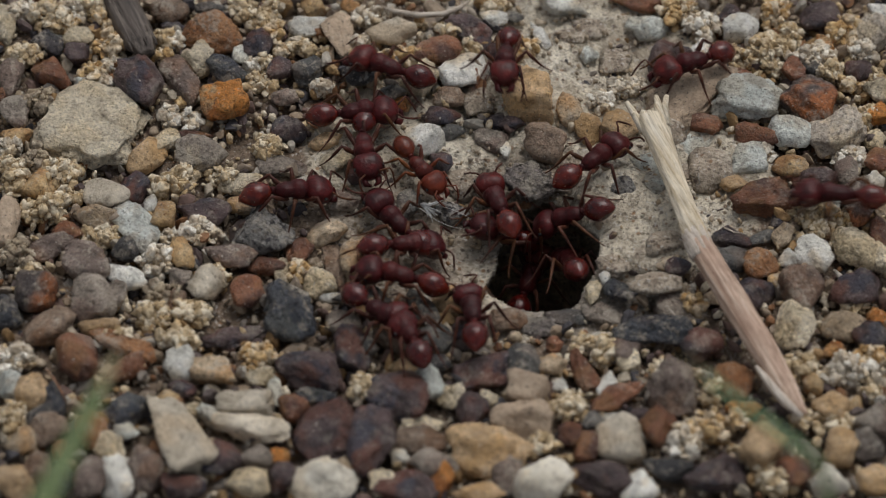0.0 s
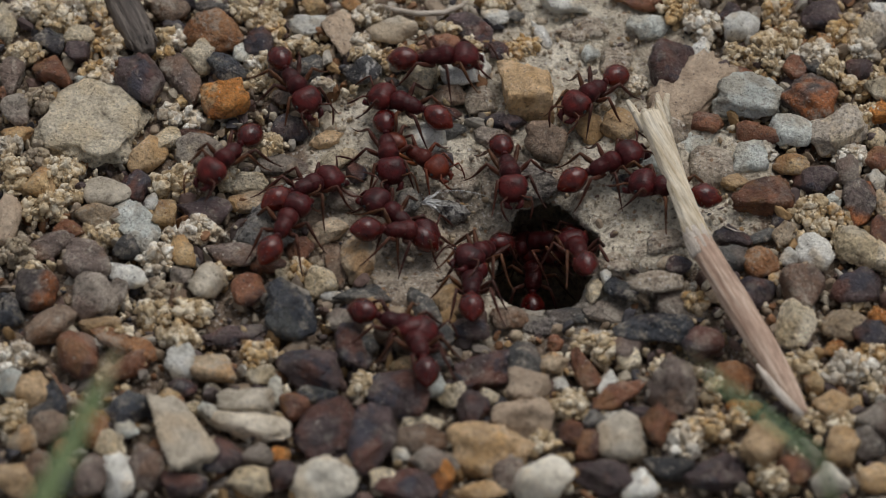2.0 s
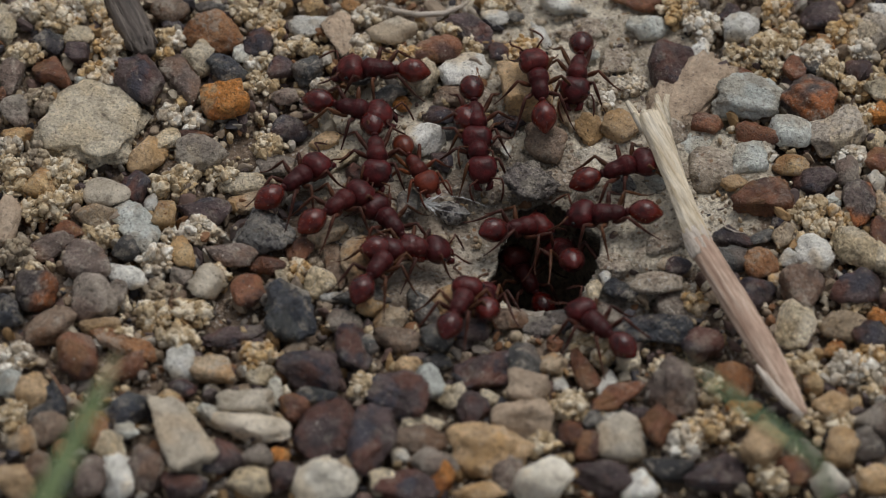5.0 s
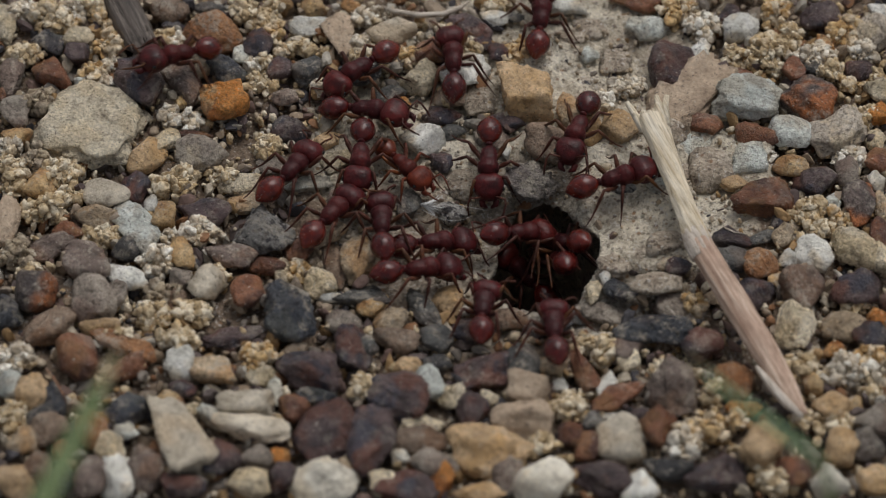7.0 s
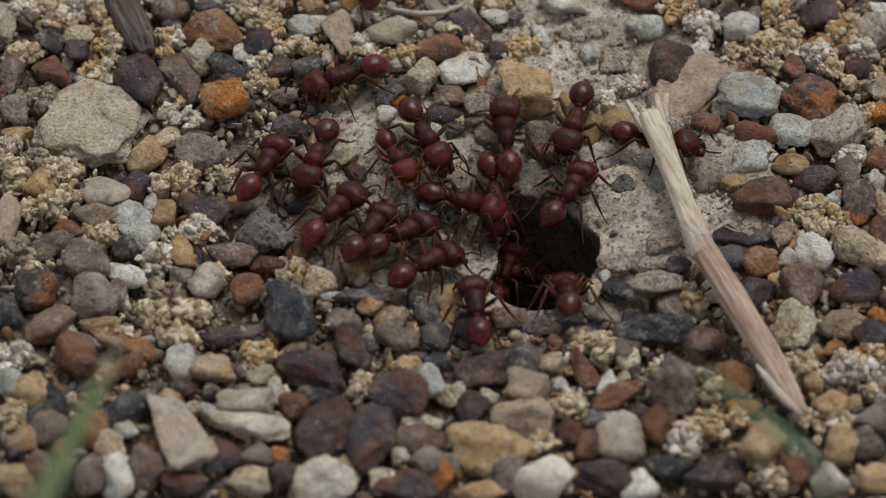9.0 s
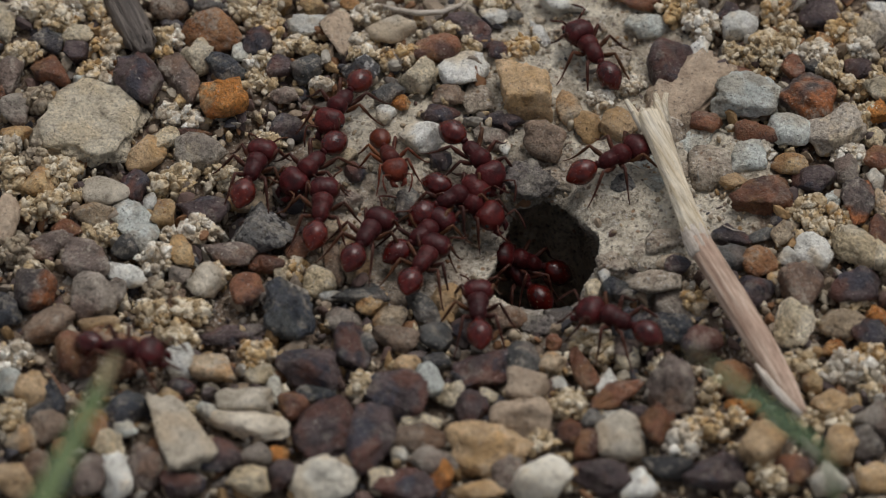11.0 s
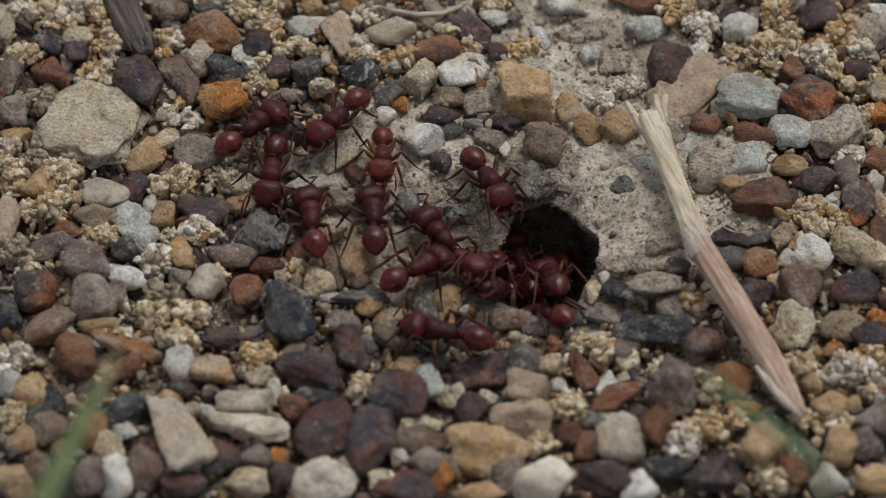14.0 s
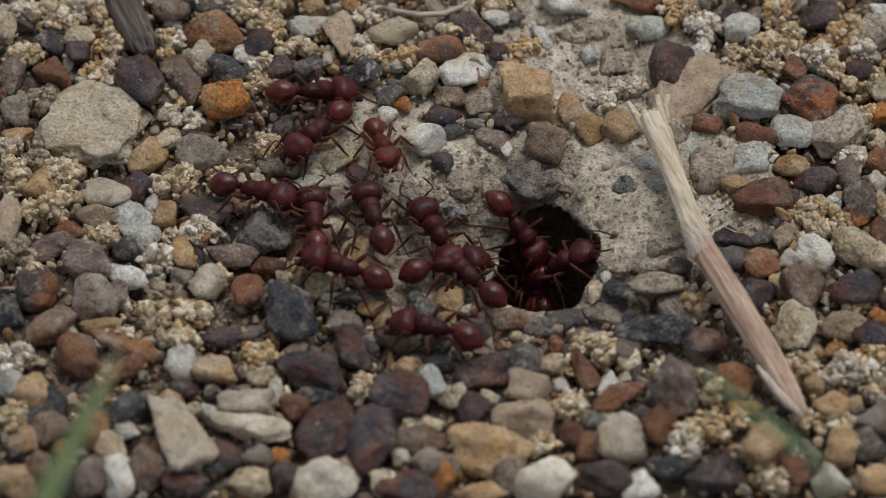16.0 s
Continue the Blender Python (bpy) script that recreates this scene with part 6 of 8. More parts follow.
def tread(ant, rows):
    """Swing the legs with the way walked and stir the antennae; hands the rows on to walk()."""
    rng = random.Random(ants.index(ant) + 1)
    spots = []
    for (t0, m0), (t1, m1) in zip(rows, rows[1:]):
        n = max(1, round((t1 - t0) / 0.2))
        for i in range(n):
            spots.append((t0 + (t1 - t0) * i / n, m0.translation.lerp(m1.translation, i / n), (m1.translation - m0.translation).length / (t1 - t0)))
    spots.append((rows[-1][0], rows[-1][1].translation, 0.0))
    legs = [o for o in ant.children if o.name.startswith("leg")]
    head = [o for o in ant.children if o.name.startswith("head")][0]
    feelers = [o for o in head.children if o.name.startswith("antenna")]
    way, last, keys = 0.0, spots[0][1], []
    for t, p, speed in spots:
        way += (p - last).length
        last = p
        keys.append((t, way, min(1.0, speed / 0.012)))
    for i, leg in enumerate(legs):
        base, side = leg.location.copy(), 1 if leg.location.y > 0 else -1
        phase = math.pi * ((i % 3 + (side > 0)) % 2)
        rest = rng.uniform(-12, 12)
        out = []
        for t, w, s in keys:
            a = rest + (6 + 20 * s) * math.sin(2 * math.pi * w / 0.0062 + phase + 0.4 * math.sin(1.3 * t + i))
            up = s * 7 * max(0.0, math.cos(2 * math.pi * w / 0.0062 + phase)) * side
            out.append((t, Matrix.Translation(base) @ Euler((radians(up), 0, radians(a * side))).to_matrix().to_4x4()))
        walk(leg, out)
    for i, o in enumerate(feelers):
        base = o.location.copy()
        walk(o, [(t, Matrix.Translation(base) @ Euler((0, radians(rng.uniform(-22, 22)), radians(rng.uniform(-25, 25)))).to_matrix().to_4x4()) for t, w, s in keys[::2] + ([] if len(keys) % 2 else [keys[-1]])])
    walk(head, [(t, Matrix.Translation(head.location.copy()) @ Euler((0, radians(rng.uniform(-6, 10)), radians(rng.uniform(-14, 14)))).to_matrix().to_4x4()) for t, w, s in keys[::3] + ([] if (len(keys) - 1) % 3 == 0 else [keys[-1]])])
    tail = [o for o in ant.children if o.name.startswith("gaster")][0]
    root, bend = tail.location.copy(), []
    swing = rng.uniform(-14, 14)
    for t, w, s in keys[::4] + ([] if (len(keys) - 1) % 4 == 0 else [keys[-1]]):
        swing = 0.6 * swing + rng.uniform(-9, 9)
        bend.append((t, Matrix.Translation(root) @ Euler((0, radians(rng.uniform(-8, 4)), radians(swing))).to_matrix().to_4x4()))
    walk(tail, bend)
    return rows


def motions():
    # a gust stirs the two grass blades
    still = grass_one.matrix_basis.copy()
    gust = [(0, 0.0), (2, 0.05), (4, -0.04), (7, 0.03), (9, 0.08), (10.5, -0.05), (11.6, 0.1), (12.2, 0.7), (12.5, 1.0), (12.9, 0.25), (13.4, -0.05), (14.5, 0.03), (16, 0.0)]
    walk(grass_one, [(t, Matrix.Translation((0.002 * w, -0.022 * w, 0.030 * w)) @ still) for t, w in gust])
    still = grass_two.matrix_basis.copy()
    gust = [(0, 0.0), (2, 0.1), (4, -0.1), (7, 0.1), (9, 0.0), (10.6, 0.3), (11.5, 0.9), (12.2, 0.1), (12.5, 1.1), (12.8, 0.1), (13.4, -0.1), (14.5, 0.05), (16, 0.0)]
    walk(grass_two, [(t, still @ Euler((radians(-0.6 * w), radians(0.8 * w), 0)).to_matrix().to_4x4()) for t, w in gust])
    # the seed plume flickers in the wind, then lies down over the soil
    def tuft(turn, dip, roll):
        return Matrix.Translation((-2.1 * MM, 5.6 * MM, 0.1 * MM)) @ Euler((radians(roll), radians(dip), radians(turn))).to_matrix().to_4x4()

    walk(plume, [(t, tuft(*p)) for t, p in (
        (0.0, (-15, 18, 40)), (0.5, (-30, 10, 30)), (0.9, (35, -8, 0)), (1.1, (45, -12, 0)), (1.5, (80, -20, 0)), (2.0, (0, 0, 20)), (2.5, (70, -10, 0)),
        (3.0, (85, -15, 0)), (3.5, (75, -10, 0)), (4.0, (42, -10, 0)), (4.2, (15, -14, 0)), (5.2, (-10, 5, 30)), (6.3, (-12, 20, 60)), (7.5, (20, 18, 60)),
        (9.0, (-40, 35, 80)), (11.3, (-60, 40, 90)), (12.5, (-80, 42, 80)), (14.0, (-20, 42, 90)), (16.0, (-70, 42, 90)))])
    walk(ants[0], tread(ants[0], [(0, at(5.4, 5.0, -1.4, 110, 12)), (0.5, at(3.9, 8.5, -1.2, 121, -10)), (1, at(0.9, 13.1, 0.1, 141, -13)), (1.5, at(-2.1, 14.3, 0.4, 154, -1)), (2, at(-3.3, 15.9, 0.6, 154, 2)), (2.5, at(-4.2, 16.0, 0.6, 156, 3)), (3, at(-5.1, 18.4, 0.7, 145, -4)), (3.5, at(-8.1, 19.7, 0.7, 141, -4)), (4, at(-7.6, 20.3, 0.8, 140, -4)), (5.2, at(-5.9, 20.5, 0.9, 186, 3)), (6.5, at(-5.7, 20.3, 0.8, 206, 5)), (7, at(-8.0, 21.0, 0.7, 217, 6)), (7.5, at(-8.2, 21.1, 0.7, 221, 6)), (8, at(-7.6, 21.3, 0.7, 229, 6)), (8.5, at(-8.6, 20.7, 0.7, 219, 7)), (9, at(-9.5, 19.9, 0.5, 198, 6)), (10.2, at(-9.7, 18.0, 0.3, 216, 4)), (11.5, at(-9.7, 16.0, 0.3, 247, -3)), (12, at(-9.9, 15.6, 0.3, 240, -3)), (12.5, at(-9.9, 15.0, 0.3, 245, -4)), (13, at(-10.4, 15.1, 0.4, 251, -4)), (13.5, at(-10.3, 14.8, 0.3, 244, -4)), (14, at(-10.2, 14.6, 0.3, 236, -4)), (14.5, at(-10.1, 14.1, 0.3, 226, -4)), (15, at(-10.8, 13.9, 0.3, 220, -3)), (15.5, at(-11.4, 13.2, 0.3, 230, -0)), (16, at(-12.1, 13.2, 0.3, 228, 2))]))
    walk(ants[1], tread(ants[1], [(0, at(-5.3, 20.7, 1.0, 157, -1)), (0.5, at(-11.5, 19.7, 0.7, 201, 3)), (1, at(-16.4, 12.6, 0.5, 209, 6)), (1.5, at(-18.6, 12.2, 0.6, 210, -2)), (2, at(-20.5, 9.6, 0.5, 234, -3)), (2.5, at(-20.2, -5.7, 1.0, 301, 6)), (3, at(-7.5, -16.1, 1.6, 327, -5)), (3.5, at(1.7, -25.7, 1.7, 309, 2)), (4, at(8.7, -33.7, 0.4, 314, 1)), (5, at(9.0, -37.2, 0.4, 325, 0)), (6, at(9.0, -40.2, 0.3, 320, -0)), (6.71, at(9.0, -40.9, 0.3, 311, -0)), (7.43, at(8.4, -40.9, 0.3, 282, -0)), (8.14, at(9.2, -41.5, 0.3, 275, -0)), (8.86, at(9.0, -41.5, 0.3, 259, -0)), (9.57, at(8.8, -42.5, 0.3, 243, -0)), (10.29, at(8.6, -42.4, 0.3, 214, -0)), (11, at(8.2, -43.2, 0.3, 206, -0)), (11.71, at(8.3, -43.9, 0.3, 214, -0)), (12.43, at(7.9, -43.9, 0.3, 202, -0)), (13.14, at(8.7, -44.4, 0.3, 212, -0)), (13.86, at(8.7, -44.4, 0.3, 212, -0)), (14.57, at(8.6, -45.3, 0.3, 214, -0)), (15.29, at(8.4, -45.1, 0.3, 203, -0)), (16, at(8.2, -45.9, 0.3, 211, -0))]))
    walk(ants[2], tread(ants[2], [(0, at(-8.5, 15.5, 0.3, 10, 1)), (0.5, at(-7.4, 14.4, 0.4, 20, 0)), (1, at(-6.3, 17.3, 0.5, 28, -7)), (1.5, at(-6.8, 20.1, 0.7, 26, -8)), (2, at(-0.6, 21.6, 1.3, 4, -4)), (2.5, at(1.4, 17.9, 0.7, -58, 10)), (3, at(2.4, 17.2, 0.6, -68, 10)), (3.5, at(2.8, 13.4, -0.1, -65, 12)), (4, at(1.8, 11.4, -0.3, -59, 15)), (5.2, at(3.3, 12.4, -0.4, -76, 10)), (6.5, at(4.1, 11.5, -0.5, -78, 7)), (7, at(4.4, 10.8, -0.7, -92, 14)), (7.5, at(4.2, 10.0, -0.9, -93, 10)), (8, at(4.1, 9.7, -0.9, -90, 9)), (8.5, at(4.3, 8.7, -1.2, -86, 9)), (9, at(4.9, 7.3, -1.8, -82, 18)), (10.2, at(3.3, 9.6, -0.9, -63, 12)), (11.5, at(2.9, 10.8, -0.1, -50, 7)), (12, at(3.1, 10.6, -0.3, -52, 6)), (12.5, at(3.8, 10.1, -0.5, -59, 5)), (13, at(3.6, 10.4, -0.7, -62, 12)), (13.5, at(4.5, 8.8, -1.0, -67, 8)), (14, at(4.5, 7.6, -0.6, -66, -7)), (14.5, at(5.2, 6.6, -0.6, -66, -11)), (15, at(6.0, 6.8, -3.8, -50, 45)), (15.5, at(5.9, 6.1, -3.9, -52, 45)), (16, at(6.2, 5.5, -3.9, -39, 45))]))
    walk(ants[3], tread(ants[3], [(0, at(-7.6, 11.4, 0.1, -85, -1)), (0.5, at(-7.1, 11.6, 0.1, -85, -1)), (1, at(-6.3, 11.2, -0.1, -86, 1)), (1.5, at(-5.4, 12.0, -0.2, -84, 4)), (2, at(-5.4, 11.5, -0.3, -84, 3)), (2.5, at(-5.6, 11.2, -0.3, -79, 3)), (3, at(-5.1, 11.4, -0.3, -84, 3)), (3.5, at(-5.3, 11.4, -0.3, -81, 3)), (4, at(-5.5, 11.4, -0.3, -81, 3)), (4.83, at(-6.4, 11.2, -0.1, -84, 3)), (5.67, at(-6.6, 10.6, 0.1, -86, 2)), (6.5, at(-7.8, 10.1, 0.2, -89, 2)), (7, at(-7.9, 10.1, 0.2, -91, 2)), (7.5, at(-8.5, 10.2, 0.3, -86, 2)), (8, at(-9.5, 10.2, 0.4, -93, 3)), (8.5, at(-10.6, 9.9, 0.4, -93, 3)), (9, at(-12.1, 9.8, 0.4, -105, 3)), (9.83, at(-12.4, 9.6, 0.4, -115, 3)), (10.67, at(-12.0, 8.9, 0.3, -123, 3)), (11.5, at(-12.7, 8.4, 0.3, -134, 3)), (12, at(-12.7, 7.9, 0.2, -150, 2)), (12.5, at(-13.1, 7.9, 0.2, -169, 1)), (13, at(-14.8, 7.6, 0.2, -161, 1)), (13.5, at(-16.1, 8.9, 0.1, -94, 0)), (14, at(-16.3, 8.2, 0.1, -93, -0)), (14.5, at(-17.2, 7.7, 0.2, -42, 1)), (15, at(-17.9, 5.2, 0.6, -49, -10)), (15.5, at(-18.2, 5.5, 0.5, -24, -5)), (16, at(-17.9, 5.1, 0.7, -21, -3))]))
    walk(ants[4], tread(ants[4], [(0, at(-14.8, 5.5, 0.2, 6, 5)), (0.5, at(-14.8, 5.4, 0.2, 8, 5)), (1, at(-14.8, 5.4, 0.4, 15, 8)), (1.5, at(-13.4, 5.4, 0.5, 26, 9)), (2, at(-13.5, 5.2, 0.6, 33, 11)), (2.5, at(-13.3, 5.2, 0.6, 33, 11)), (3, at(-13.4, 5.2, 0.6, 32, 11)), (3.5, at(-13.8, 5.3, 0.6, 38, 11)), (4, at(-14.2, 5.3, 0.6, 39, 12)), (4.83, at(-14.3, 6.2, 0.5, 45, 7)), (5.67, at(-14.0, 6.8, 0.3, 43, 2)), (6.5, at(-14.4, 8.1, 0.2, 42, -3)), (7, at(-14.5, 7.9, 0.4, 55, 3)), (7.5, at(-15.2, 7.9, 0.5, 69, 10)), (8, at(-15.0, 8.0, 0.5, 63, 6)), (8.5, at(-16.0, 8.2, 0.2, 55, 1)), (9, at(-17.1, 8.3, 0.3, 66, 5)), (9.83, at(-17.6, 8.0, 0.4, 74, 5)), (10.67, at(-17.8, 7.5, 0.4, 73, 6)), (11.5, at(-18.6, 7.7, 0.4, 73, 7)), (12, at(-18.8, 7.8, 0.4, 74, 7)), (12.5, at(-18.1, 9.3, 0.2, 59, 1)), (13, at(-18.5, 11.0, 0.6, 45, 3)), (13.5, at(-18.2, 12.4, 0.6, 43, 1)), (14, at(-18.3, 13.1, 0.7, 46, 3)), (14.5, at(-17.0, 13.6, 0.5, 45, -5)), (15, at(-16.2, 15.9, 0.5, 51, -3)), (15.5, at(-15.8, 16.6, 0.4, 25, 1)), (16, at(-12.7, 18.1, 0.3, 5, 4))]))
    walk(ants[5], tread(ants[5], [(0, at(-2.4, 9.5, -0.4, -54, 6)), (0.5, at(-2.2, 9.4, -0.4, -51, 8)), (1, at(-1.3, 9.6, -0.5, -33, 5)), (1.5, at(-2.4, 11.1, 0.0, -27, 1)), (2, at(-2.6, 10.6, -0.3, -38, 2)), (2.5, at(-2.4, 9.8, -0.5, -54, 5)), (3, at(-2.8, 9.9, -0.4, -62, 2)), (3.5, at(-2.7, 9.4, -0.3, -65, 4)), (4, at(-2.6, 9.7, -0.5, -58, 5)), (4.83, at(-2.7, 9.7, -0.5, -63, 4)), (5.67, at(-3.1, 9.2, -0.4, -62, 2)), (6.5, at(-3.3, 9.4, -0.4, -60, 1)), (7, at(-3.9, 9.7, -0.4, -50, 1)), (7.5, at(-4.0, 10.2, -0.4, -50, 1)), (8, at(-4.3, 10.0, -0.2, -61, -3)), (8.5, at(-4.3, 10.1, -0.2, -62, -6)), (9, at(-4.4, 10.3, -0.2, -66, -8)), (9.83, at(-4.5, 10.4, 0.0, -72, -11)), (10.67, at(-4.9, 9.9, 0.0, -72, -12)), (11.5, at(-5.2, 10.2, 0.0, -71, -12)), (12, at(-5.1, 10.3, 0.0, -78, -12)), (12.5, at(-5.6, 11.0, 0.0, -92, -11)), (13, at(-5.6, 10.7, 0.0, -84, -11)), (13.5, at(-5.9, 10.7, 0.0, -84, -11)), (14, at(-5.7, 10.3, 0.0, -88, -11)), (14.5, at(-5.6, 10.5, 0.0, -84, -11)), (15, at(-5.4, 10.5, 0.0, -83, -11)), (15.5, at(-6.3, 10.8, 0.0, -78, -11)), (16, at(-5.9, 11.6, 0.1, -72, -11))]))
    walk(ants[6], tread(ants[6], [(0, at(-4.5, 2.8, -1.1, 133, -7)), (0.5, at(-4.5, 3.0, -1.0, 136, -8)), (1, at(-4.4, 3.0, -1.1, 137, -7)), (1.5, at(-4.4, 3.4, -1.0, 133, -8)), (2, at(-4.4, 3.1, -1.1, 138, -7)), (2.5, at(-4.1, 3.0, -1.1, 141, -7)), (3, at(-3.9, 2.8, -1.1, 137, -7)), (3.5, at(-3.9, 2.6, -1.1, 137, -7)), (4, at(-4.0, 2.7, -1.1, 137, -7)), (4.83, at(-4.8, 2.3, -0.9, 128, -4)), (5.67, at(-5.0, 1.6, -0.7, 116, -1)), (6.5, at(-5.4, 1.3, -0.5, 99, 2)), (7, at(-5.8, 1.6, -0.2, 91, 8)), (7.5, at(-6.7, 0.8, -0.0, 80, 10)), (8, at(-6.8, 0.8, 0.0, 73, 10)), (8.5, at(-6.7, 0.8, -0.0, 67, 10)), (9, at(-7.1, 0.4, 0.0, 60, 12)), (9.83, at(-7.5, 0.1, 0.1, 66, 11)), (10.67, at(-7.3, -0.5, 0.1, 68, 11)), (11.5, at(-7.3, -0.7, 0.1, 66, 11)), (12, at(-6.5, 0.6, -0.0, 76, 9)), (12.5, at(-6.7, 1.6, 0.0, 91, 5)), (13, at(-6.0, 1.6, -0.2, 87, 6)), (13.5, at(-6.8, 2.2, 0.0, 102, 2)), (14, at(-6.5, 2.5, -0.2, 91, 8)), (14.5, at(-6.3, 2.1, -0.1, 90, 8)), (15, at(-6.4, 2.3, -0.1, 88, 8)), (15.5, at(-6.9, 2.5, 0.0, 106, 2)), (16, at(-6.7, 2.6, -0.1, 106, 3))]))
    walk(ants[7], tread(ants[7], [(0, at(-4.2, -0.4, -0.9, 19, 20)), (0.5, at(-4.3, 0.5, -0.8, 5, 20)), (1, at(-4.3, 0.3, -0.8, 8, 20)), (1.5, at(-4.6, 0.8, -0.8, 16, 21)), (2, at(-4.9, 1.0, -0.7, 13, 20)), (2.5, at(-5.4, 0.3, -0.4, 12, 19)), (3, at(-5.0, -0.0, -0.5, 20, 18)), (3.5, at(-4.9, -0.0, -0.6, 20, 19)), (4, at(-4.7, 0.2, -0.7, 19, 19)), (4.83, at(-4.0, -0.8, -0.8, 13, 18)), (5.67, at(-3.6, -1.4, -0.9, 14, 16)), (6.5, at(-3.4, -2.7, -0.9, 19, 15)), (7, at(-2.5, -3.4, -0.8, 14, 10)), (7.5, at(-2.4, -3.0, -1.1, 21, 16)), (8, at(-2.3, -3.2, -1.0, 28, 15)), (8.5, at(-1.8, -2.5, -1.4, 35, 15)), (9, at(-1.8, -2.5, -1.4, 41, 13)), (9.83, at(-1.7, -2.8, -1.2, 45, 13)), (10.67, at(-1.9, -2.7, -1.1, 56, 13)), (11.5, at(-2.3, -3.3, -1.0, 72, 12)), (12, at(-2.8, -2.6, -1.0, 76, 9)), (12.5, at(-3.1, -2.9, -1.0, 84, 9)), (13, at(-2.8, -3.3, -0.9, 75, 11)), (13.5, at(-2.6, -3.5, -0.9, 59, 16)), (14, at(-2.6, -3.5, -0.9, 43, 17)), (14.5, at(-2.0, -4.3, -0.7, 4, 5)), (15, at(-1.2, -4.1, -0.8, 15, 7)), (15.5, at(-0.9, -4.5, -0.8, 16, 5)), (16, at(-0.1, -1.9, -2.0, 16, 10))]))
    walk(ants[8], tread(ants[8], [(0, at(4.8, 3.4, -3.8, -154, -42)), (0.5, at(5.0, 1.7, -4.3, -140, -40)), (1, at(4.7, 1.6, -3.9, -139, -39)), (1.5, at(3.9, 0.6, -2.6, -125, -27)), (2, at(3.4, -0.6, -2.3, -123, -28)), (2.5, at(1.4, -0.8, -2.3, -146, -11)), (3, at(-2.1, -3.7, -1.0, -142, -18)), (3.5, at(-5.7, -5.0, -0.2, -157, -9)), (4, at(-6.8, -5.6, 0.1, -159, -4)), (4.4, at(-7.0, -5.1, 0.0, -208, 1)), (4.8, at(-6.4, -4.3, -0.1, -269, 6)), (5.2, at(-6.3, -3.7, -0.2, -320, 11)), (6.5, at(-1.5, 1.0, -1.8, -350, 11)), (7, at(-1.2, 0.8, -1.9, -349, 11)), (7.5, at(-2.8, 0.7, -1.2, -334, 12)), (8, at(-3.7, 0.4, -1.0, -314, 13)), (8.5, at(-4.1, 0.8, -0.8, -327, 14)), (9, at(-4.3, 0.6, -0.8, -322, 14)), (10.2, at(-2.6, 1.1, -1.4, -318, 6)), (11.5, at(-1.0, 1.1, -1.8, -299, 3)), (12, at(0.5, 1.4, -2.1, -266, -4)), (12.5, at(0.5, 2.3, -2.2, -225, -6)), (13, at(0.1, 1.9, -2.1, -231, -6)), (13.5, at(-0.9, 1.4, -1.8, -227, -8)), (14, at(-0.1, 1.6, -2.0, -231, -9)), (14.5, at(0.2, 1.9, -2.0, -228, -11)), (15, at(0.4, 2.2, -2.0, -234, -13)), (15.5, at(-0.0, 2.3, -1.8, -228, -16)), (16, at(-0.8, 2.1, -1.6, -239, -13))]))
    walk(ants[9], tread(ants[9], [(0, at(-16.4, 37.4, 0.3, -42, 0)), (1, at(-16.0, 29.0, 0.6, -56, -4)), (1.5, at(-15.8, 23.1, 1.1, -53, 5)), (2, at(-14.7, 19.1, 0.8, -62, 3)), (2.5, at(-12.1, 17.0, 0.4, -53, 3)), (3, at(-11.1, 16.5, 0.4, -45, 2)), (3.5, at(-11.0, 16.4, 0.2, -34, 5)), (4, at(-10.5, 16.2, 0.2, -22, 5)), (4.83, at(-9.4, 15.9, 0.3, -18, 2)), (5.67, at(-7.6, 16.2, 0.3, -19, -2)), (6.5, at(-6.9, 15.9, 0.3, -16, -5)), (7, at(-7.3, 15.8, 0.3, -12, -4)), (7.5, at(-7.5, 16.0, 0.2, -9, -3)), (8, at(-5.1, 14.0, 0.2, -17, -6)), (8.5, at(-3.0, 13.1, 0.3, -47, 3)), (9, at(-1.9, 12.6, 0.4, -64, 7)), (10.2, at(-0.5, 9.5, -0.3, -74, 16)), (10.63, at(-0.2, 7.0, -0.9, -17, 7)), (11.07, at(0.8, 5.1, -1.4, 37, -1)), (11.5, at(0.7, 2.7, -2.0, 94, -9)), (12, at(1.3, 2.5, -2.2, 98, -9)), (12.17, at(1.8, 2.2, -2.3, 46, -4)), (12.33, at(2.3, 2.0, -2.5, -5, 1)), (12.5, at(2.7, 1.7, -2.7, -57, 6)), (13, at(4.4, 2.1, -3.6, -105, -10)), (13.5, at(4.6, -0.1, -3.3, -105, -23)), (14, at(3.6, -2.4, -2.0, -118, -41)), (14.5, at(1.9, -3.7, -1.6, -112, -16)), (15, at(1.3, -2.7, -1.7, -135, -16)), (15.25, at(1.2, -2.9, -1.6, -173, -6)), (15.5, at(1.1, -3.1, -1.5, -212, 3)), (16, at(2.2, -2.9, -2.2, -225, -3))]))
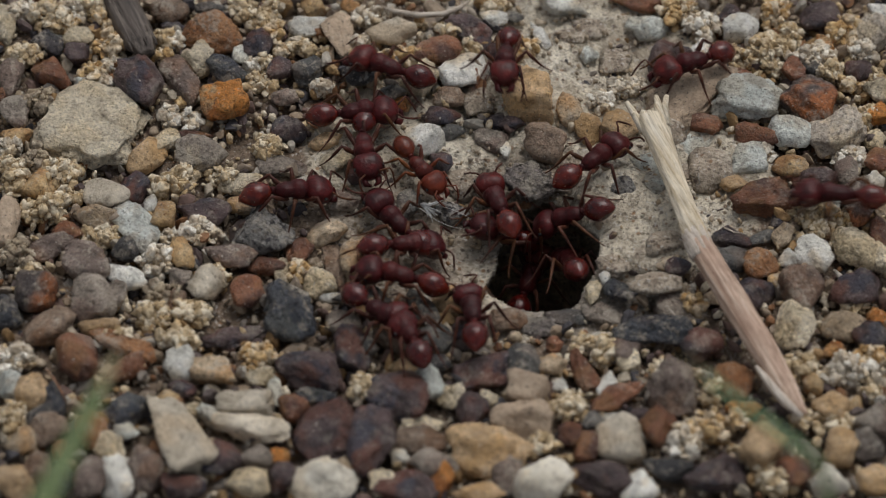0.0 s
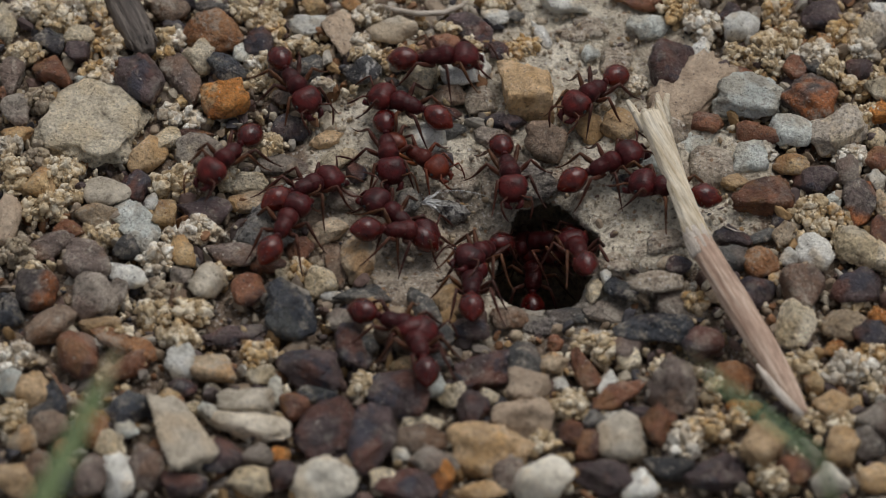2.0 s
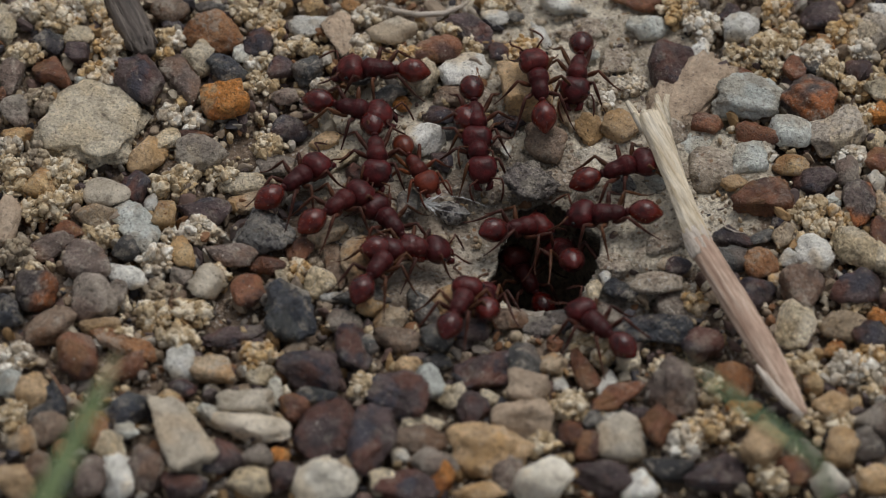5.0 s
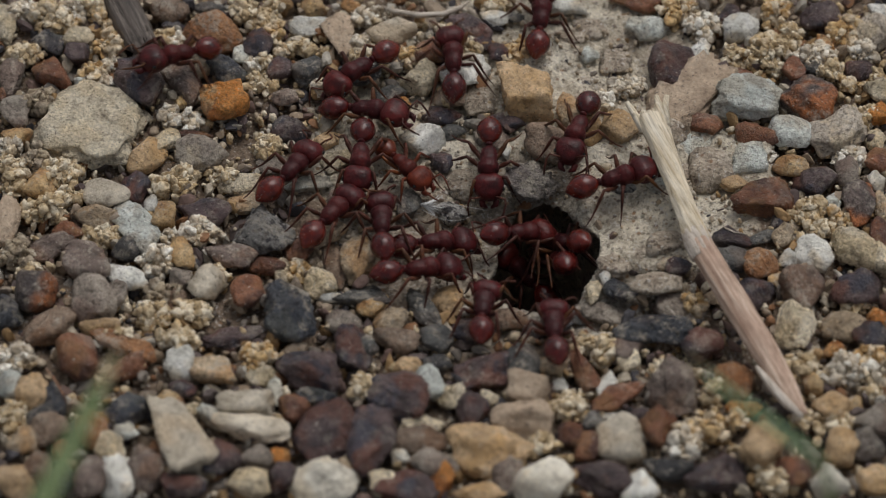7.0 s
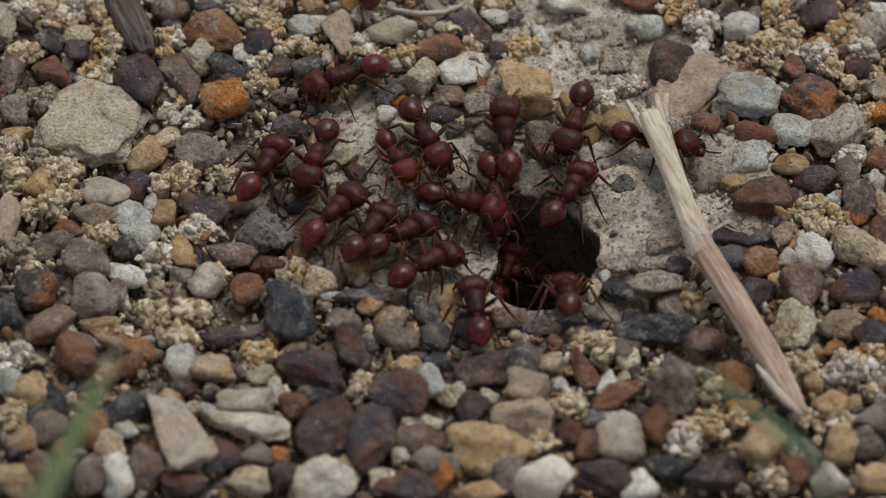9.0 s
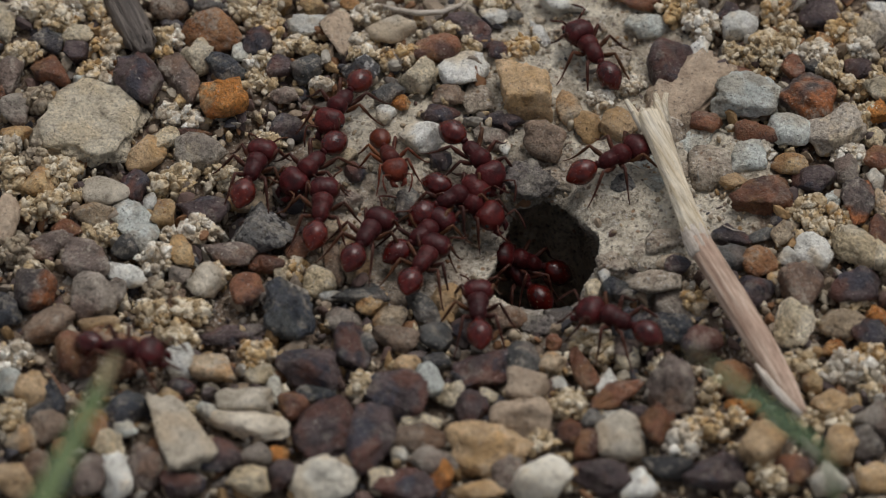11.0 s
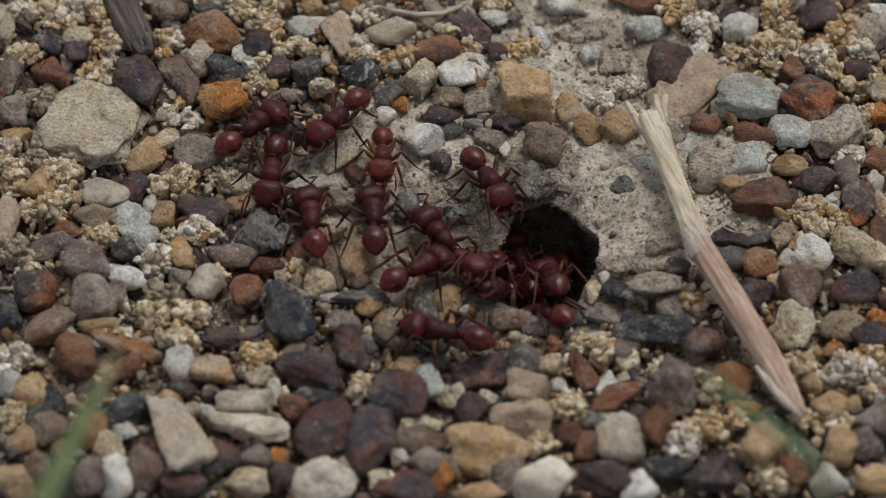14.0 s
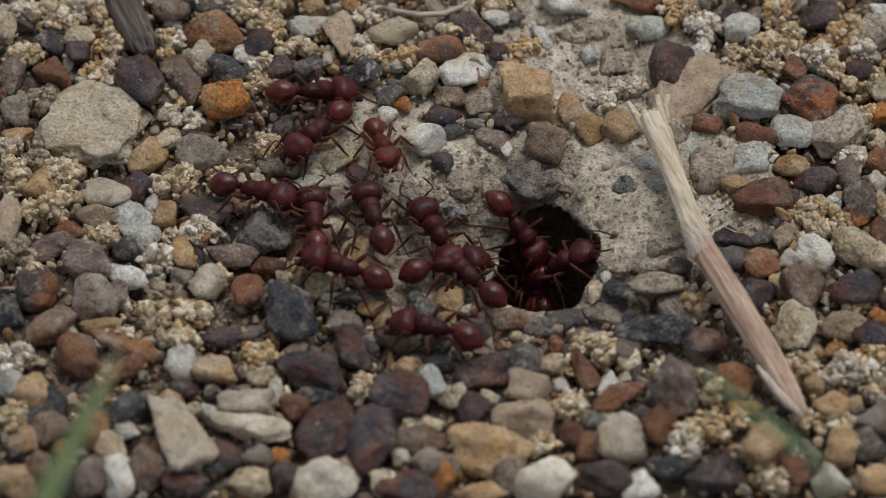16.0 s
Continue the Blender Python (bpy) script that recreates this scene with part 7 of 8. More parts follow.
    walk(ants[10], tread(ants[10], [(0, at(3.3, -2.9, -20.8, 7, 0)), (0.75, at(3.6, -3.4, -20.8, 11, 0)), (1.5, at(3.3, -2.9, -20.8, 7, 0)), (2, at(8.7, 5.7, -8.9, -27, -12)), (2.5, at(5.6, 3.0, -2.8, 36, 26)), (3, at(5.6, 3.0, -2.8, 36, 26)), (3.5, at(5.4, 3.0, -2.7, 37, 26)), (4, at(5.7, 3.3, -2.8, 30, 26)), (4.83, at(6.3, 3.3, -3.0, 30, 28)), (5.67, at(7.1, 3.3, -3.3, 20, 31)), (6.5, at(7.7, 3.0, -3.5, 16, 33)), (7, at(6.6, 2.9, -3.2, 26, 30)), (7.5, at(3.7, 4.6, -2.8, 10, 24)), (8, at(4.3, 3.5, -1.8, -36, -16)), (8.5, at(3.6, 4.6, -2.7, 10, 21)), (9, at(1.8, 5.5, -1.5, -13, 6)), (9.83, at(2.2, 5.2, -1.6, -16, 7)), (10.67, at(2.0, 5.7, -1.6, -32, 8)), (11.5, at(2.1, 5.9, -1.6, -35, 9)), (12, at(3.1, 6.0, -1.7, -22, 9)), (12.5, at(4.0, 4.6, -1.7, -27, -3)), (13, at(7.2, 3.5, -3.4, 10, 31)), (13.5, at(7.2, 2.4, -3.8, 8, 32)), (14, at(3.3, -2.9, -20.8, 8, 0)), (15, at(3.6, -3.4, -20.8, 8, 0)), (16, at(3.3, -2.9, -20.8, 1, 0))]))
    walk(ants[11], tread(ants[11], [(0, at(12.3, -0.3, -4.6, 98, 40)), (0.5, at(12.1, 0.3, -4.8, 99, 42)), (1, at(12.5, 0.2, -4.2, 101, 38)), (1.5, at(12.5, 0.5, -4.1, 101, 37)), (2, at(13.0, -0.8, -2.3, 102, 30)), (2.5, at(12.5, 0.5, -4.2, 100, 37)), (3, at(11.8, 3.8, -7.1, 103, 23)), (3.5, at(11.7, 1.6, -5.4, 99, 45)), (4, at(11.3, 0.8, -5.8, 102, 45)), (4.83, at(11.8, 0.7, -4.6, 103, 43)), (5.67, at(12.8, -0.9, -3.4, 112, 41)), (6.5, at(13.2, -1.2, -2.2, 112, 38)), (7, at(11.5, 0.9, -5.5, 108, 45)), (7.5, at(10.7, 3.4, -8.3, 128, -1)), (8, at(12.0, -6.1, -21.7, 149, 0)), (8.71, at(11.8, -5.6, -21.7, 147, 0)), (9.43, at(12.2, -6.5, -21.7, 152, 0)), (10.14, at(11.9, -6.2, -21.7, 149, 0)), (10.86, at(11.7, -5.7, -21.7, 143, 0)), (11.57, at(12.2, -6.6, -21.7, 150, 0)), (12.29, at(11.9, -6.3, -21.7, 157, 0)), (13, at(12.0, -6.1, -21.7, 149, 0)), (13.5, at(10.7, -1.2, -15.5, 75, -4)), (14, at(9.5, 3.8, -9.3, 0, -7)), (14.5, at(11.2, 2.2, -7.6, -26, -37)), (15, at(11.9, 1.7, -5.5, -28, -45)), (15.5, at(12.2, 1.4, -5.3, -22, -45)), (16, at(12.5, 0.9, -5.1, -11, -45))]))
    walk(ants[12], tread(ants[12], [(0, at(8.4, 2.6, -9.5, 71, -9)), (0.5, at(7.2, 3.4, -9.2, 72, -15)), (1, at(6.8, 3.7, -9.3, 78, -12)), (1.5, at(7.5, 3.9, -9.5, 83, -6)), (2, at(8.7, 2.7, -9.4, 86, -9)), (2.5, at(9.2, 2.7, -9.4, 93, -8)), (3, at(9.4, 2.7, -9.4, 100, -7)), (3.5, at(8.4, 2.9, -9.3, 103, -12)), (4, at(8.5, 2.5, -9.5, 115, -4)), (4.83, at(8.1, 2.4, -9.5, 116, -5)), (5.67, at(8.1, 2.6, -9.5, 128, -6)), (6.5, at(8.1, 2.7, -9.5, 126, -6)), (7, at(7.6, 3.3, -9.2, 134, -13)), (7.5, at(6.8, 3.3, -8.9, 132, -21)), (8, at(5.6, 2.9, -7.8, 93, -22)), (8.5, at(5.8, 2.5, -8.1, 75, 1)), (9, at(6.0, 2.7, -8.6, 72, -0)), (9.83, at(6.2, 2.6, -8.9, 92, -3)), (10.67, at(6.8, 2.8, -9.2, 121, -5)), (11.5, at(7.6, 2.9, -9.5, 137, -7)), (12, at(7.3, 3.2, -9.3, 129, -12)), (12.5, at(6.8, 3.3, -8.9, 135, -21)), (13, at(6.9, 3.6, -9.0, 131, -18)), (14, at(7.6, 4.5, -9.4, 110, -3)), (15, at(6.9, 4.2, -9.1, 117, -11)), (16, at(6.9, 4.2, -8.7, 127, -19))]))
    walk(ants[13], tread(ants[13], [(0, at(14.6, 9.4, 0.3, 39, -3)), (0.5, at(14.5, 8.3, 0.4, 28, -9)), (1, at(15.3, 8.2, 0.6, 22, -8)), (1.5, at(15.6, 8.3, 0.6, 19, -7)), (2, at(15.5, 8.2, 0.6, 23, -8)), (2.5, at(15.8, 8.1, 0.7, 15, -8)), (3, at(15.8, 8.1, 0.7, 15, -8)), (3.5, at(15.8, 8.1, 0.7, 15, -8)), (4, at(16.4, 8.4, 0.8, 18, -6)), (4.83, at(16.8, 7.9, 0.8, 17, -6)), (5.67, at(16.9, 7.1, 0.9, 21, -5)), (6.5, at(16.6, 7.1, 0.9, 22, -5)), (7, at(16.6, 6.5, 0.9, 15, -5)), (7.5, at(17.0, 6.1, 0.9, 15, -5)), (8, at(17.6, 6.8, 1.0, 16, -4)), (8.5, at(20.5, 10.4, 0.7, -27, -5)), (9, at(20.5, 11.7, 0.4, -16, -0)), (10.2, at(17.1, 9.8, 0.7, 8, -3)), (11.5, at(15.7, 7.7, 0.7, 29, -6)), (11.62, at(15.3, 7.0, 0.7, -29, -2)), (11.75, at(15.0, 6.3, 0.7, -86, 1)), (12, at(12.8, 6.1, 0.4, -133, 3)), (12.5, at(10.3, 4.4, -3.7, -175, 45)), (13, at(10.1, 5.9, -6.6, -187, 45)), (13.5, at(9.5, 4.4, -6.3, -193, 45)), (14, at(4.0, -4.7, -19.9, -134, 0)), (15, at(4.4, -4.7, -19.9, -143, 0)), (16, at(4.0, -4.7, -19.9, -145, 0))]))
    walk(ants[14], tread(ants[14], [(0, at(13.4, 3.9, -1.6, 166, 38)), (0.5, at(12.5, 2.8, -1.2, 197, 14)), (1, at(11.2, 5.2, -5.8, 152, 45)), (1.5, at(10.9, 5.7, -7.0, 160, 43)), (2, at(10.9, 4.6, -6.5, 159, 35)), (2.5, at(10.8, 4.9, -6.8, 162, 32)), (3, at(10.8, 4.8, -6.9, 160, 32)), (4, at(11.1, 4.0, -6.2, 161, 34)), (5, at(13.0, -4.7, -20.8, 182, 0)), (6, at(13.2, -4.7, -20.8, 175, 0)), (7, at(13.0, -4.7, -20.8, 182, 0)), (7.8, at(9.1, 5.1, -8.6, 133, 9)), (8.15, at(9.7, 5.0, -5.8, 91, -18)), (8.5, at(10.3, 4.9, -2.9, 48, -45)), (9, at(12.1, 5.4, -0.0, 60, 1)), (9.5, at(10.8, 3.5, -0.6, 68, -5)), (10.5, at(13.0, -4.7, -20.8, 57, 0)), (11.29, at(13.2, -4.7, -20.8, 50, 0)), (12.07, at(13.1, -5.2, -20.8, 50, 0)), (12.86, at(12.8, -5.1, -20.8, 61, 0)), (13.64, at(13.3, -5.0, -20.8, 53, 0)), (14.43, at(12.9, -5.0, -20.8, 53, 0)), (15.21, at(13.4, -4.7, -20.8, 57, 0)), (16, at(13.0, -4.7, -20.8, 57, 0))]))
    walk(ants[15], tread(ants[15], [(0, at(37.7, 4.2, 1.2, 171, 5)), (0.5, at(20.1, 4.1, 0.9, 175, -0)), (1, at(17.0, 2.4, 0.4, 190, 15)), (1.5, at(20.6, 4.2, 0.9, 183, -0)), (2, at(21.6, 5.0, 0.9, 167, -4)), (2.5, at(21.8, 4.9, 0.9, 174, -4)), (3, at(17.2, 2.9, 0.5, 195, 15)), (3.5, at(16.7, 2.7, 0.1, 186, 21)), (4, at(17.7, 3.4, 0.8, 190, 7)), (4.83, at(16.8, 2.7, 0.3, 177, 13)), (5.67, at(15.4, 2.2, -0.1, 174, 20)), (6.5, at(14.8, 1.5, -0.6, 172, 27)), (7, at(12.3, 2.5, -4.5, 137, 44)), (7.5, at(11.9, 2.3, -5.9, 138, 45)), (8, at(9.2, -7.7, -21.7, 187, 0)), (9, at(9.4, -7.8, -21.7, 180, 0)), (10, at(9.2, -7.7, -21.7, 187, 0)), (10.75, at(9.4, -7.8, -21.7, 180, 0)), (11.5, at(8.9, -7.6, -21.7, 183, 0)), (12.25, at(9.2, -8.1, -21.7, 182, 0)), (13, at(9.7, -7.8, -21.7, 191, 0)), (13.75, at(8.9, -8.1, -21.7, 188, 0)), (14.5, at(8.9, -7.6, -21.7, 194, 0)), (15.25, at(8.8, -7.8, -21.7, 188, 0)), (16, at(9.2, -7.7, -21.7, 187, 0))]))
    walk(ants[16], tread(ants[16], [(0, at(6.1, 21.1, 1.8, -95, -12)), (0.5, at(7.7, 14.4, 1.4, -69, 13)), (1, at(8.2, 10.8, 0.7, -90, 9)), (1.5, at(6.5, 6.8, 0.1, -86, -3)), (2, at(6.2, 8.3, 0.1, -79, -6)), (2.5, at(6.3, 8.4, 0.1, -81, -6)), (3, at(8.0, 7.1, 0.7, -80, -3)), (3.5, at(8.4, 8.3, 0.8, -83, -0)), (4, at(8.9, 7.1, 0.7, -81, 0)), (5, at(5.0, -6.1, -19.0, -113, 0)), (6, at(4.9, -5.9, -19.0, -174, 0)), (7, at(5.0, -6.1, -19.0, -245, 0)), (7.5, at(9.3, 5.6, 0.7, -262, -0)), (8, at(9.0, 5.5, 0.6, -238, -1)), (8.2, at(8.9, 4.4, -1.4, -182, -23)), (8.4, at(8.7, 3.4, -3.3, -126, -45)), (9, at(5.0, -6.1, -19.0, -135, 0)), (9.7, at(4.9, -5.9, -19.0, -127, 0)), (10.4, at(5.4, -6.3, -19.0, -128, 0)), (11.1, at(5.1, -6.6, -19.0, -120, 0)), (11.8, at(4.6, -5.9, -19.0, -125, 0)), (12.5, at(4.7, -6.2, -19.0, -127, 0)), (13.2, at(5.1, -6.2, -19.0, -115, 0)), (13.9, at(5.5, -6.5, -19.0, -121, 0)), (14.6, at(4.7, -6.0, -19.0, -114, 0)), (15.3, at(5.5, -6.2, -19.0, -116, 0)), (16, at(5.0, -6.1, -19.0, -109, 0))]))
    walk(ants[17], tread(ants[17], [(0, at(24.4, 21.1, 1.4, -156, -2)), (0.5, at(20.5, 20.3, 1.2, -174, 15)), (1, at(16.8, 20.4, 0.8, -167, 10)), (1.5, at(14.9, 17.7, 0.6, -124, -6)), (2, at(14.5, 17.6, 0.7, -132, -8)), (2.5, at(14.0, 17.6, 0.7, -130, -8)), (3, at(14.2, 19.2, 0.7, -140, -9)), (3.5, at(10.5, 18.7, 1.7, -164, -20)), (4, at(9.8, 18.0, 2.1, -234, -14)), (5.2, at(9.2, 17.6, 2.0, -263, -11)), (6.5, at(9.5, 19.8, 1.6, -278, 13)), (7, at(9.7, 28.1, 0.6, -275, -7)), (7.5, at(10.0, 31.1, 0.6, -273, 1)), (8, at(10.5, 38.6, 0.3, -275, -0)), (8.75, at(10.9, 41.5, 0.3, -274, -0)), (9.5, at(11.3, 44.2, 0.3, -268, -0)), (10.25, at(11.8, 47.7, 0.3, -270, -0)), (11, at(12.2, 50.2, 0.3, -275, -0)), (11.71, at(12.2, 50.2, 0.3, -274, -0)), (12.43, at(12.1, 50.0, 0.3, -268, -0)), (13.14, at(12.2, 50.6, 0.3, -270, -0)), (13.86, at(12.2, 50.0, 0.3, -281, -0)), (14.57, at(12.4, 50.7, 0.3, -270, -0)), (15.29, at(12.1, 50.2, 0.3, -283, -0)), (16, at(12.2, 50.2, 0.3, -275, -0))]))
    walk(ants[18], tread(ants[18], [(0, at(15.1, 43.8, 0.3, -101, 0)), (0.83, at(14.7, 43.6, 0.3, -105, 0)), (1.67, at(15.2, 43.9, 0.3, -99, 0)), (2.5, at(15.1, 43.8, 0.3, -101, 0)), (3.5, at(14.1, 30.8, 0.6, -90, 0)), (4, at(13.6, 25.6, 0.5, -94, 7)), (4.2, at(13.6, 25.0, 0.4, -94, 5)), (4.97, at(13.2, 21.4, 0.5, -99, 4)), (5.73, at(13.8, 18.4, 0.6, -95, 4)), (6.5, at(13.7, 14.9, 0.6, -99, 3)), (7, at(13.1, 13.4, 0.6, -109, 6)), (7.5, at(13.0, 13.3, 0.6, -106, 6)), (8, at(13.6, 15.4, 0.7, -96, 3)), (8.5, at(13.6, 15.2, 0.5, -94, 8)), (9, at(12.8, 14.1, 0.7, -103, 4)), (9.27, at(12.9, 14.2, 0.7, -44, 1)), (9.53, at(13.0, 14.3, 0.7, 14, -2)), (9.8, at(13.2, 14.4, 0.7, 72, -5)), (10.7, at(14.4, 22.2, 0.2, 114, -1)), (11.5, at(15.0, 23.5, 0.3, 126, -1)), (12, at(13.3, 24.1, 0.3, 129, -2)), (12.5, at(11.1, 30.2, 0.6, 95, -0)), (13, at(10.3, 41.0, 0.3, 94, -0)), (13.75, at(9.4, 43.6, 0.3, 98, -0)), (14.5, at(9.4, 46.8, 0.3, 112, -0)), (15.25, at(8.7, 49.2, 0.3, 120, -0)), (16, at(8.2, 52.3, 0.3, 125, -0))]))
    walk(ants[19], tread(ants[19], [(0, at(-2.0, 52.7, 0.3, -180, -0)), (0.8, at(-0.8, 51.5, 0.3, -164, 0)), (1.6, at(-0.2, 51.0, 0.3, -138, 0)), (2.4, at(1.5, 49.9, 0.3, -127, 0)), (3.2, at(2.4, 49.1, 0.3, -103, 0)), (4, at(3.5, 48.6, 0.3, -86, 0)), (5, at(3.1, 15.6, 0.1, -85, 8)), (5.27, at(3.1, 15.1, 0.1, -143, 3)), (5.53, at(3.1, 14.7, 0.0, -201, -3)), (5.8, at(3.1, 14.3, -0.0, -258, -8)), (6.5, at(2.4, 16.3, 0.3, -261, -8)), (7, at(1.0, 21.8, 1.1, -267, -5)), (7.5, at(0.3, 31.8, 0.5, -271, 4)), (8, at(-0.2, 36.6, 0.3, -260, -0)), (8.5, at(-3.9, 37.0, 0.3, -242, -0)), (9, at(-7.7, 33.1, 0.6, -264, 8)), (9.6, at(-9.4, 42.6, 0.3, -252, -0)), (10.31, at(-9.3, 42.8, 0.3, -253, -0)), (11.02, at(-9.8, 43.8, 0.3, -244, -0)), (11.73, at(-9.2, 44.1, 0.3, -251, -0)), (12.44, at(-9.4, 44.7, 0.3, -244, -0)), (13.16, at(-9.8, 45.9, 0.3, -253, -0)), (13.87, at(-9.7, 46.7, 0.3, -247, -0)), (14.58, at(-9.7, 47.0, 0.3, -236, -0)), (15.29, at(-9.7, 47.7, 0.3, -240, -0)), (16, at(-9.4, 48.2, 0.3, -240, -0))]))
    walk(ants[20], tread(ants[20], [(0, at(3.3, -2.9, -19.0, 118, 0)), (0.75, at(3.4, -3.1, -19.0, 112, 0)), (1.5, at(3.6, -2.9, -19.0, 125, 0)), (2.25, at(2.9, -2.5, -19.0, 124, 0)), (3, at(3.4, -2.6, -19.0, 118, 0)), (3.75, at(3.3, -3.3, -19.0, 119, 0)), (4.5, at(3.4, -3.4, -19.0, 131, 0)), (5.25, at(3.0, -2.8, -19.0, 132, 0)), (6, at(3.7, -2.9, -19.0, 125, 0)), (6.75, at(3.1, -2.5, -19.0, 130, 0)), (7.5, at(3.3, -2.9, -19.0, 129, 0)), (8, at(9.2, 3.6, 0.2, 120, -3)), (8.5, at(6.8, 8.6, 0.2, 101, 5)), (9, at(6.0, 12.5, 0.6, 95, -12)), (9.2, at(5.7, 19.9, 1.6, 91, 5)), (9.6, at(6.0, 34.2, 0.5, 89, 3)), (10.5, at(6.4, 46.2, 0.3, 85, -0)), (11.29, at(6.5, 46.1, 0.3, 78, -0)), (12.07, at(6.6, 46.2, 0.3, 90, -0)), (12.86, at(6.0, 46.7, 0.3, 88, -0)), (13.64, at(6.4, 46.5, 0.3, 81, -0)), (14.43, at(6.3, 45.8, 0.3, 81, -0)), (15.21, at(6.4, 45.8, 0.3, 92, -0)), (16, at(6.4, 46.2, 0.3, 85, -0))]))
    walk(ants[21], tread(ants[21], [(0, at(43.2, -40.5, 0.3, 147, 0)), (0.8, at(41.8, -38.6, 0.3, 143, 0)), (1.6, at(39.8, -37.8, 0.3, 143, 0)), (2.4, at(38.5, -36.5, 0.3, 142, 0)), (3, at(25.8, -25.4, 0.9, 129, 5)), (3.5, at(18.6, -22.9, 1.5, 137, -1)), (4, at(16.2, -14.6, 1.0, 118, 14)), (4.2, at(15.7, -12.8, 0.5, 119, 7)), (5, at(14.7, -11.5, 0.2, 129, 10)), (6.3, at(10.5, -17.9, 0.9, 130, -4)), (6.5, at(10.1, -17.8, 1.0, 125, -3)), (7, at(10.3, -11.5, 0.0, 92, 14)), (7.5, at(11.2, -8.3, -0.8, 91, 12)), (8, at(12.5, -8.6, -1.0, 95, 28)), (8.5, at(12.5, -7.2, -1.4, 97, 33)), (9, at(11.8, -6.5, -1.6, 96, 34)), (10.2, at(14.3, -8.1, -0.3, 132, 13)), (11.3, at(16.9, -11.3, 0.6, 150, 4)), (11.5, at(17.0, -10.1, 0.5, 147, 9)), (12, at(13.8, -6.0, -1.5, 106, 33)), (12.5, at(12.9, -7.0, -1.5, 106, 33)), (13, at(12.9, -5.9, -1.7, 108, 35)), (13.5, at(12.0, -4.9, -2.1, 100, 38)), (14, at(10.6, -3.2, -3.2, 100, 40)), (14.5, at(9.0, -4.4, -2.9, 88, 42)), (15, at(7.6, 0.0, -6.0, 95, 30)), (15.5, at(7.6, 1.6, -8.0, 100, 15)), (16, at(8.6, 2.2, -9.6, 110, 0))]))
    walk(ants[22], tread(ants[22], [(0, at(62.2, 57.7, 0.3, -134, 0)), (0.73, at(61.8, 56.6, 0.3, -140, 0)), (1.47, at(60.3, 56.2, 0.3, -140, 0)), (2.2, at(60.2, 54.7, 0.3, -126, 0)), (2.93, at(59.9, 54.2, 0.3, -129, 0)), (3.67, at(58.8, 52.4, 0.3, -136, 0)), (4.4, at(58.5, 52.0, 0.3, -127, 0)), (5.13, at(57.6, 51.2, 0.3, -132, 0)), (5.87, at(56.4, 50.3, 0.3, -140, 0)), (6.6, at(55.6, 48.8, 0.3, -137, 0)), (7.33, at(55.6, 47.5, 0.3, -134, 0)), (8.07, at(54.7, 47.0, 0.3, -124, 0)), (8.8, at(54.0, 45.6, 0.3, -137, 0)), (9.53, at(53.1, 45.0, 0.3, -137, 0)), (10.27, at(53.1, 44.2, 0.3, -126, 0)), (11, at(52.0, 43.0, 0.3, -131, 0)), (11.7, at(40.4, 27.9, 1.0, -119, 0)), (12, at(33.5, 16.5, 2.0, -105, 5)), (12.5, at(27.8, -0.2, 1.0, -101, -3)), (12.8, at(21.9, -9.4, 0.6, -139, -7)), (13, at(18.7, -10.3, 0.8, -143, -0)), (13.5, at(20.1, -11.4, 0.9, -156, 3)), (13.6, at(17.9, -16.2, 1.6, -225, 15)), (14, at(10.6, -7.6, -3.3, -234, 45)), (14.5, at(7.8, 1.7, -9.5, -225, -6)), (15, at(7.4, 5.1, -9.3, -255, -0)), (15.5, at(7.3, 4.5, -9.5, -267, -2)), (16, at(8.4, 2.8, -9.2, -259, -14))]))
    walk(ants[23], tread(ants[23], [(0, at(4.0, -4.7, -21.7, 111, 0)), (0.71, at(4.5, -5.0, -21.7, 108, 0)), (1.43, at(4.4, -4.5, -21.7, 111, 0)), (2.14, at(3.6, -4.9, -21.7, 113, 0)), (2.86, at(4.1, -4.7, -21.7, 109, 0)), (3.57, at(3.7, -4.6, -21.7, 123, 0)), (4.29, at(4.0, -5.1, -21.7, 124, 0)), (5, at(4.0, -4.7, -21.7, 120, 0)), (5.75, at(5.2, -3.1, -18.5, 130, -5)), (6.5, at(5.8, -0.7, -15.3, 146, -11)), (7.25, at(5.8, 0.7, -12.1, 161, -16)), (8, at(6.9, 2.8, -8.9, 177, -22)), (9, at(7.4, 2.8, -9.3, 171, -10)), (9.83, at(7.7, 2.8, -9.0, 171, -16)), (10.67, at(7.6, 3.6, -8.6, 178, -22)), (11.5, at(7.1, 3.7, -8.2, 185, -28)), (12, at(6.6, 3.1, -8.1, 204, -32)), (12.5, at(8.0, 1.8, -9.8, 155, 1)), (13, at(7.4, 2.8, -9.3, 171, -10)), (14, at(4.6, -3.9, -3.9, 231, -45)), (14.5, at(0.3, -5.7, -0.6, 165, -2)), (15, at(-4.1, -4.2, -0.3, 162, -7)), (15.5, at(-7.6, -4.0, 0.2, 162, -5)), (16, at(-9.4, -4.1, 0.4, 161, -4))]))
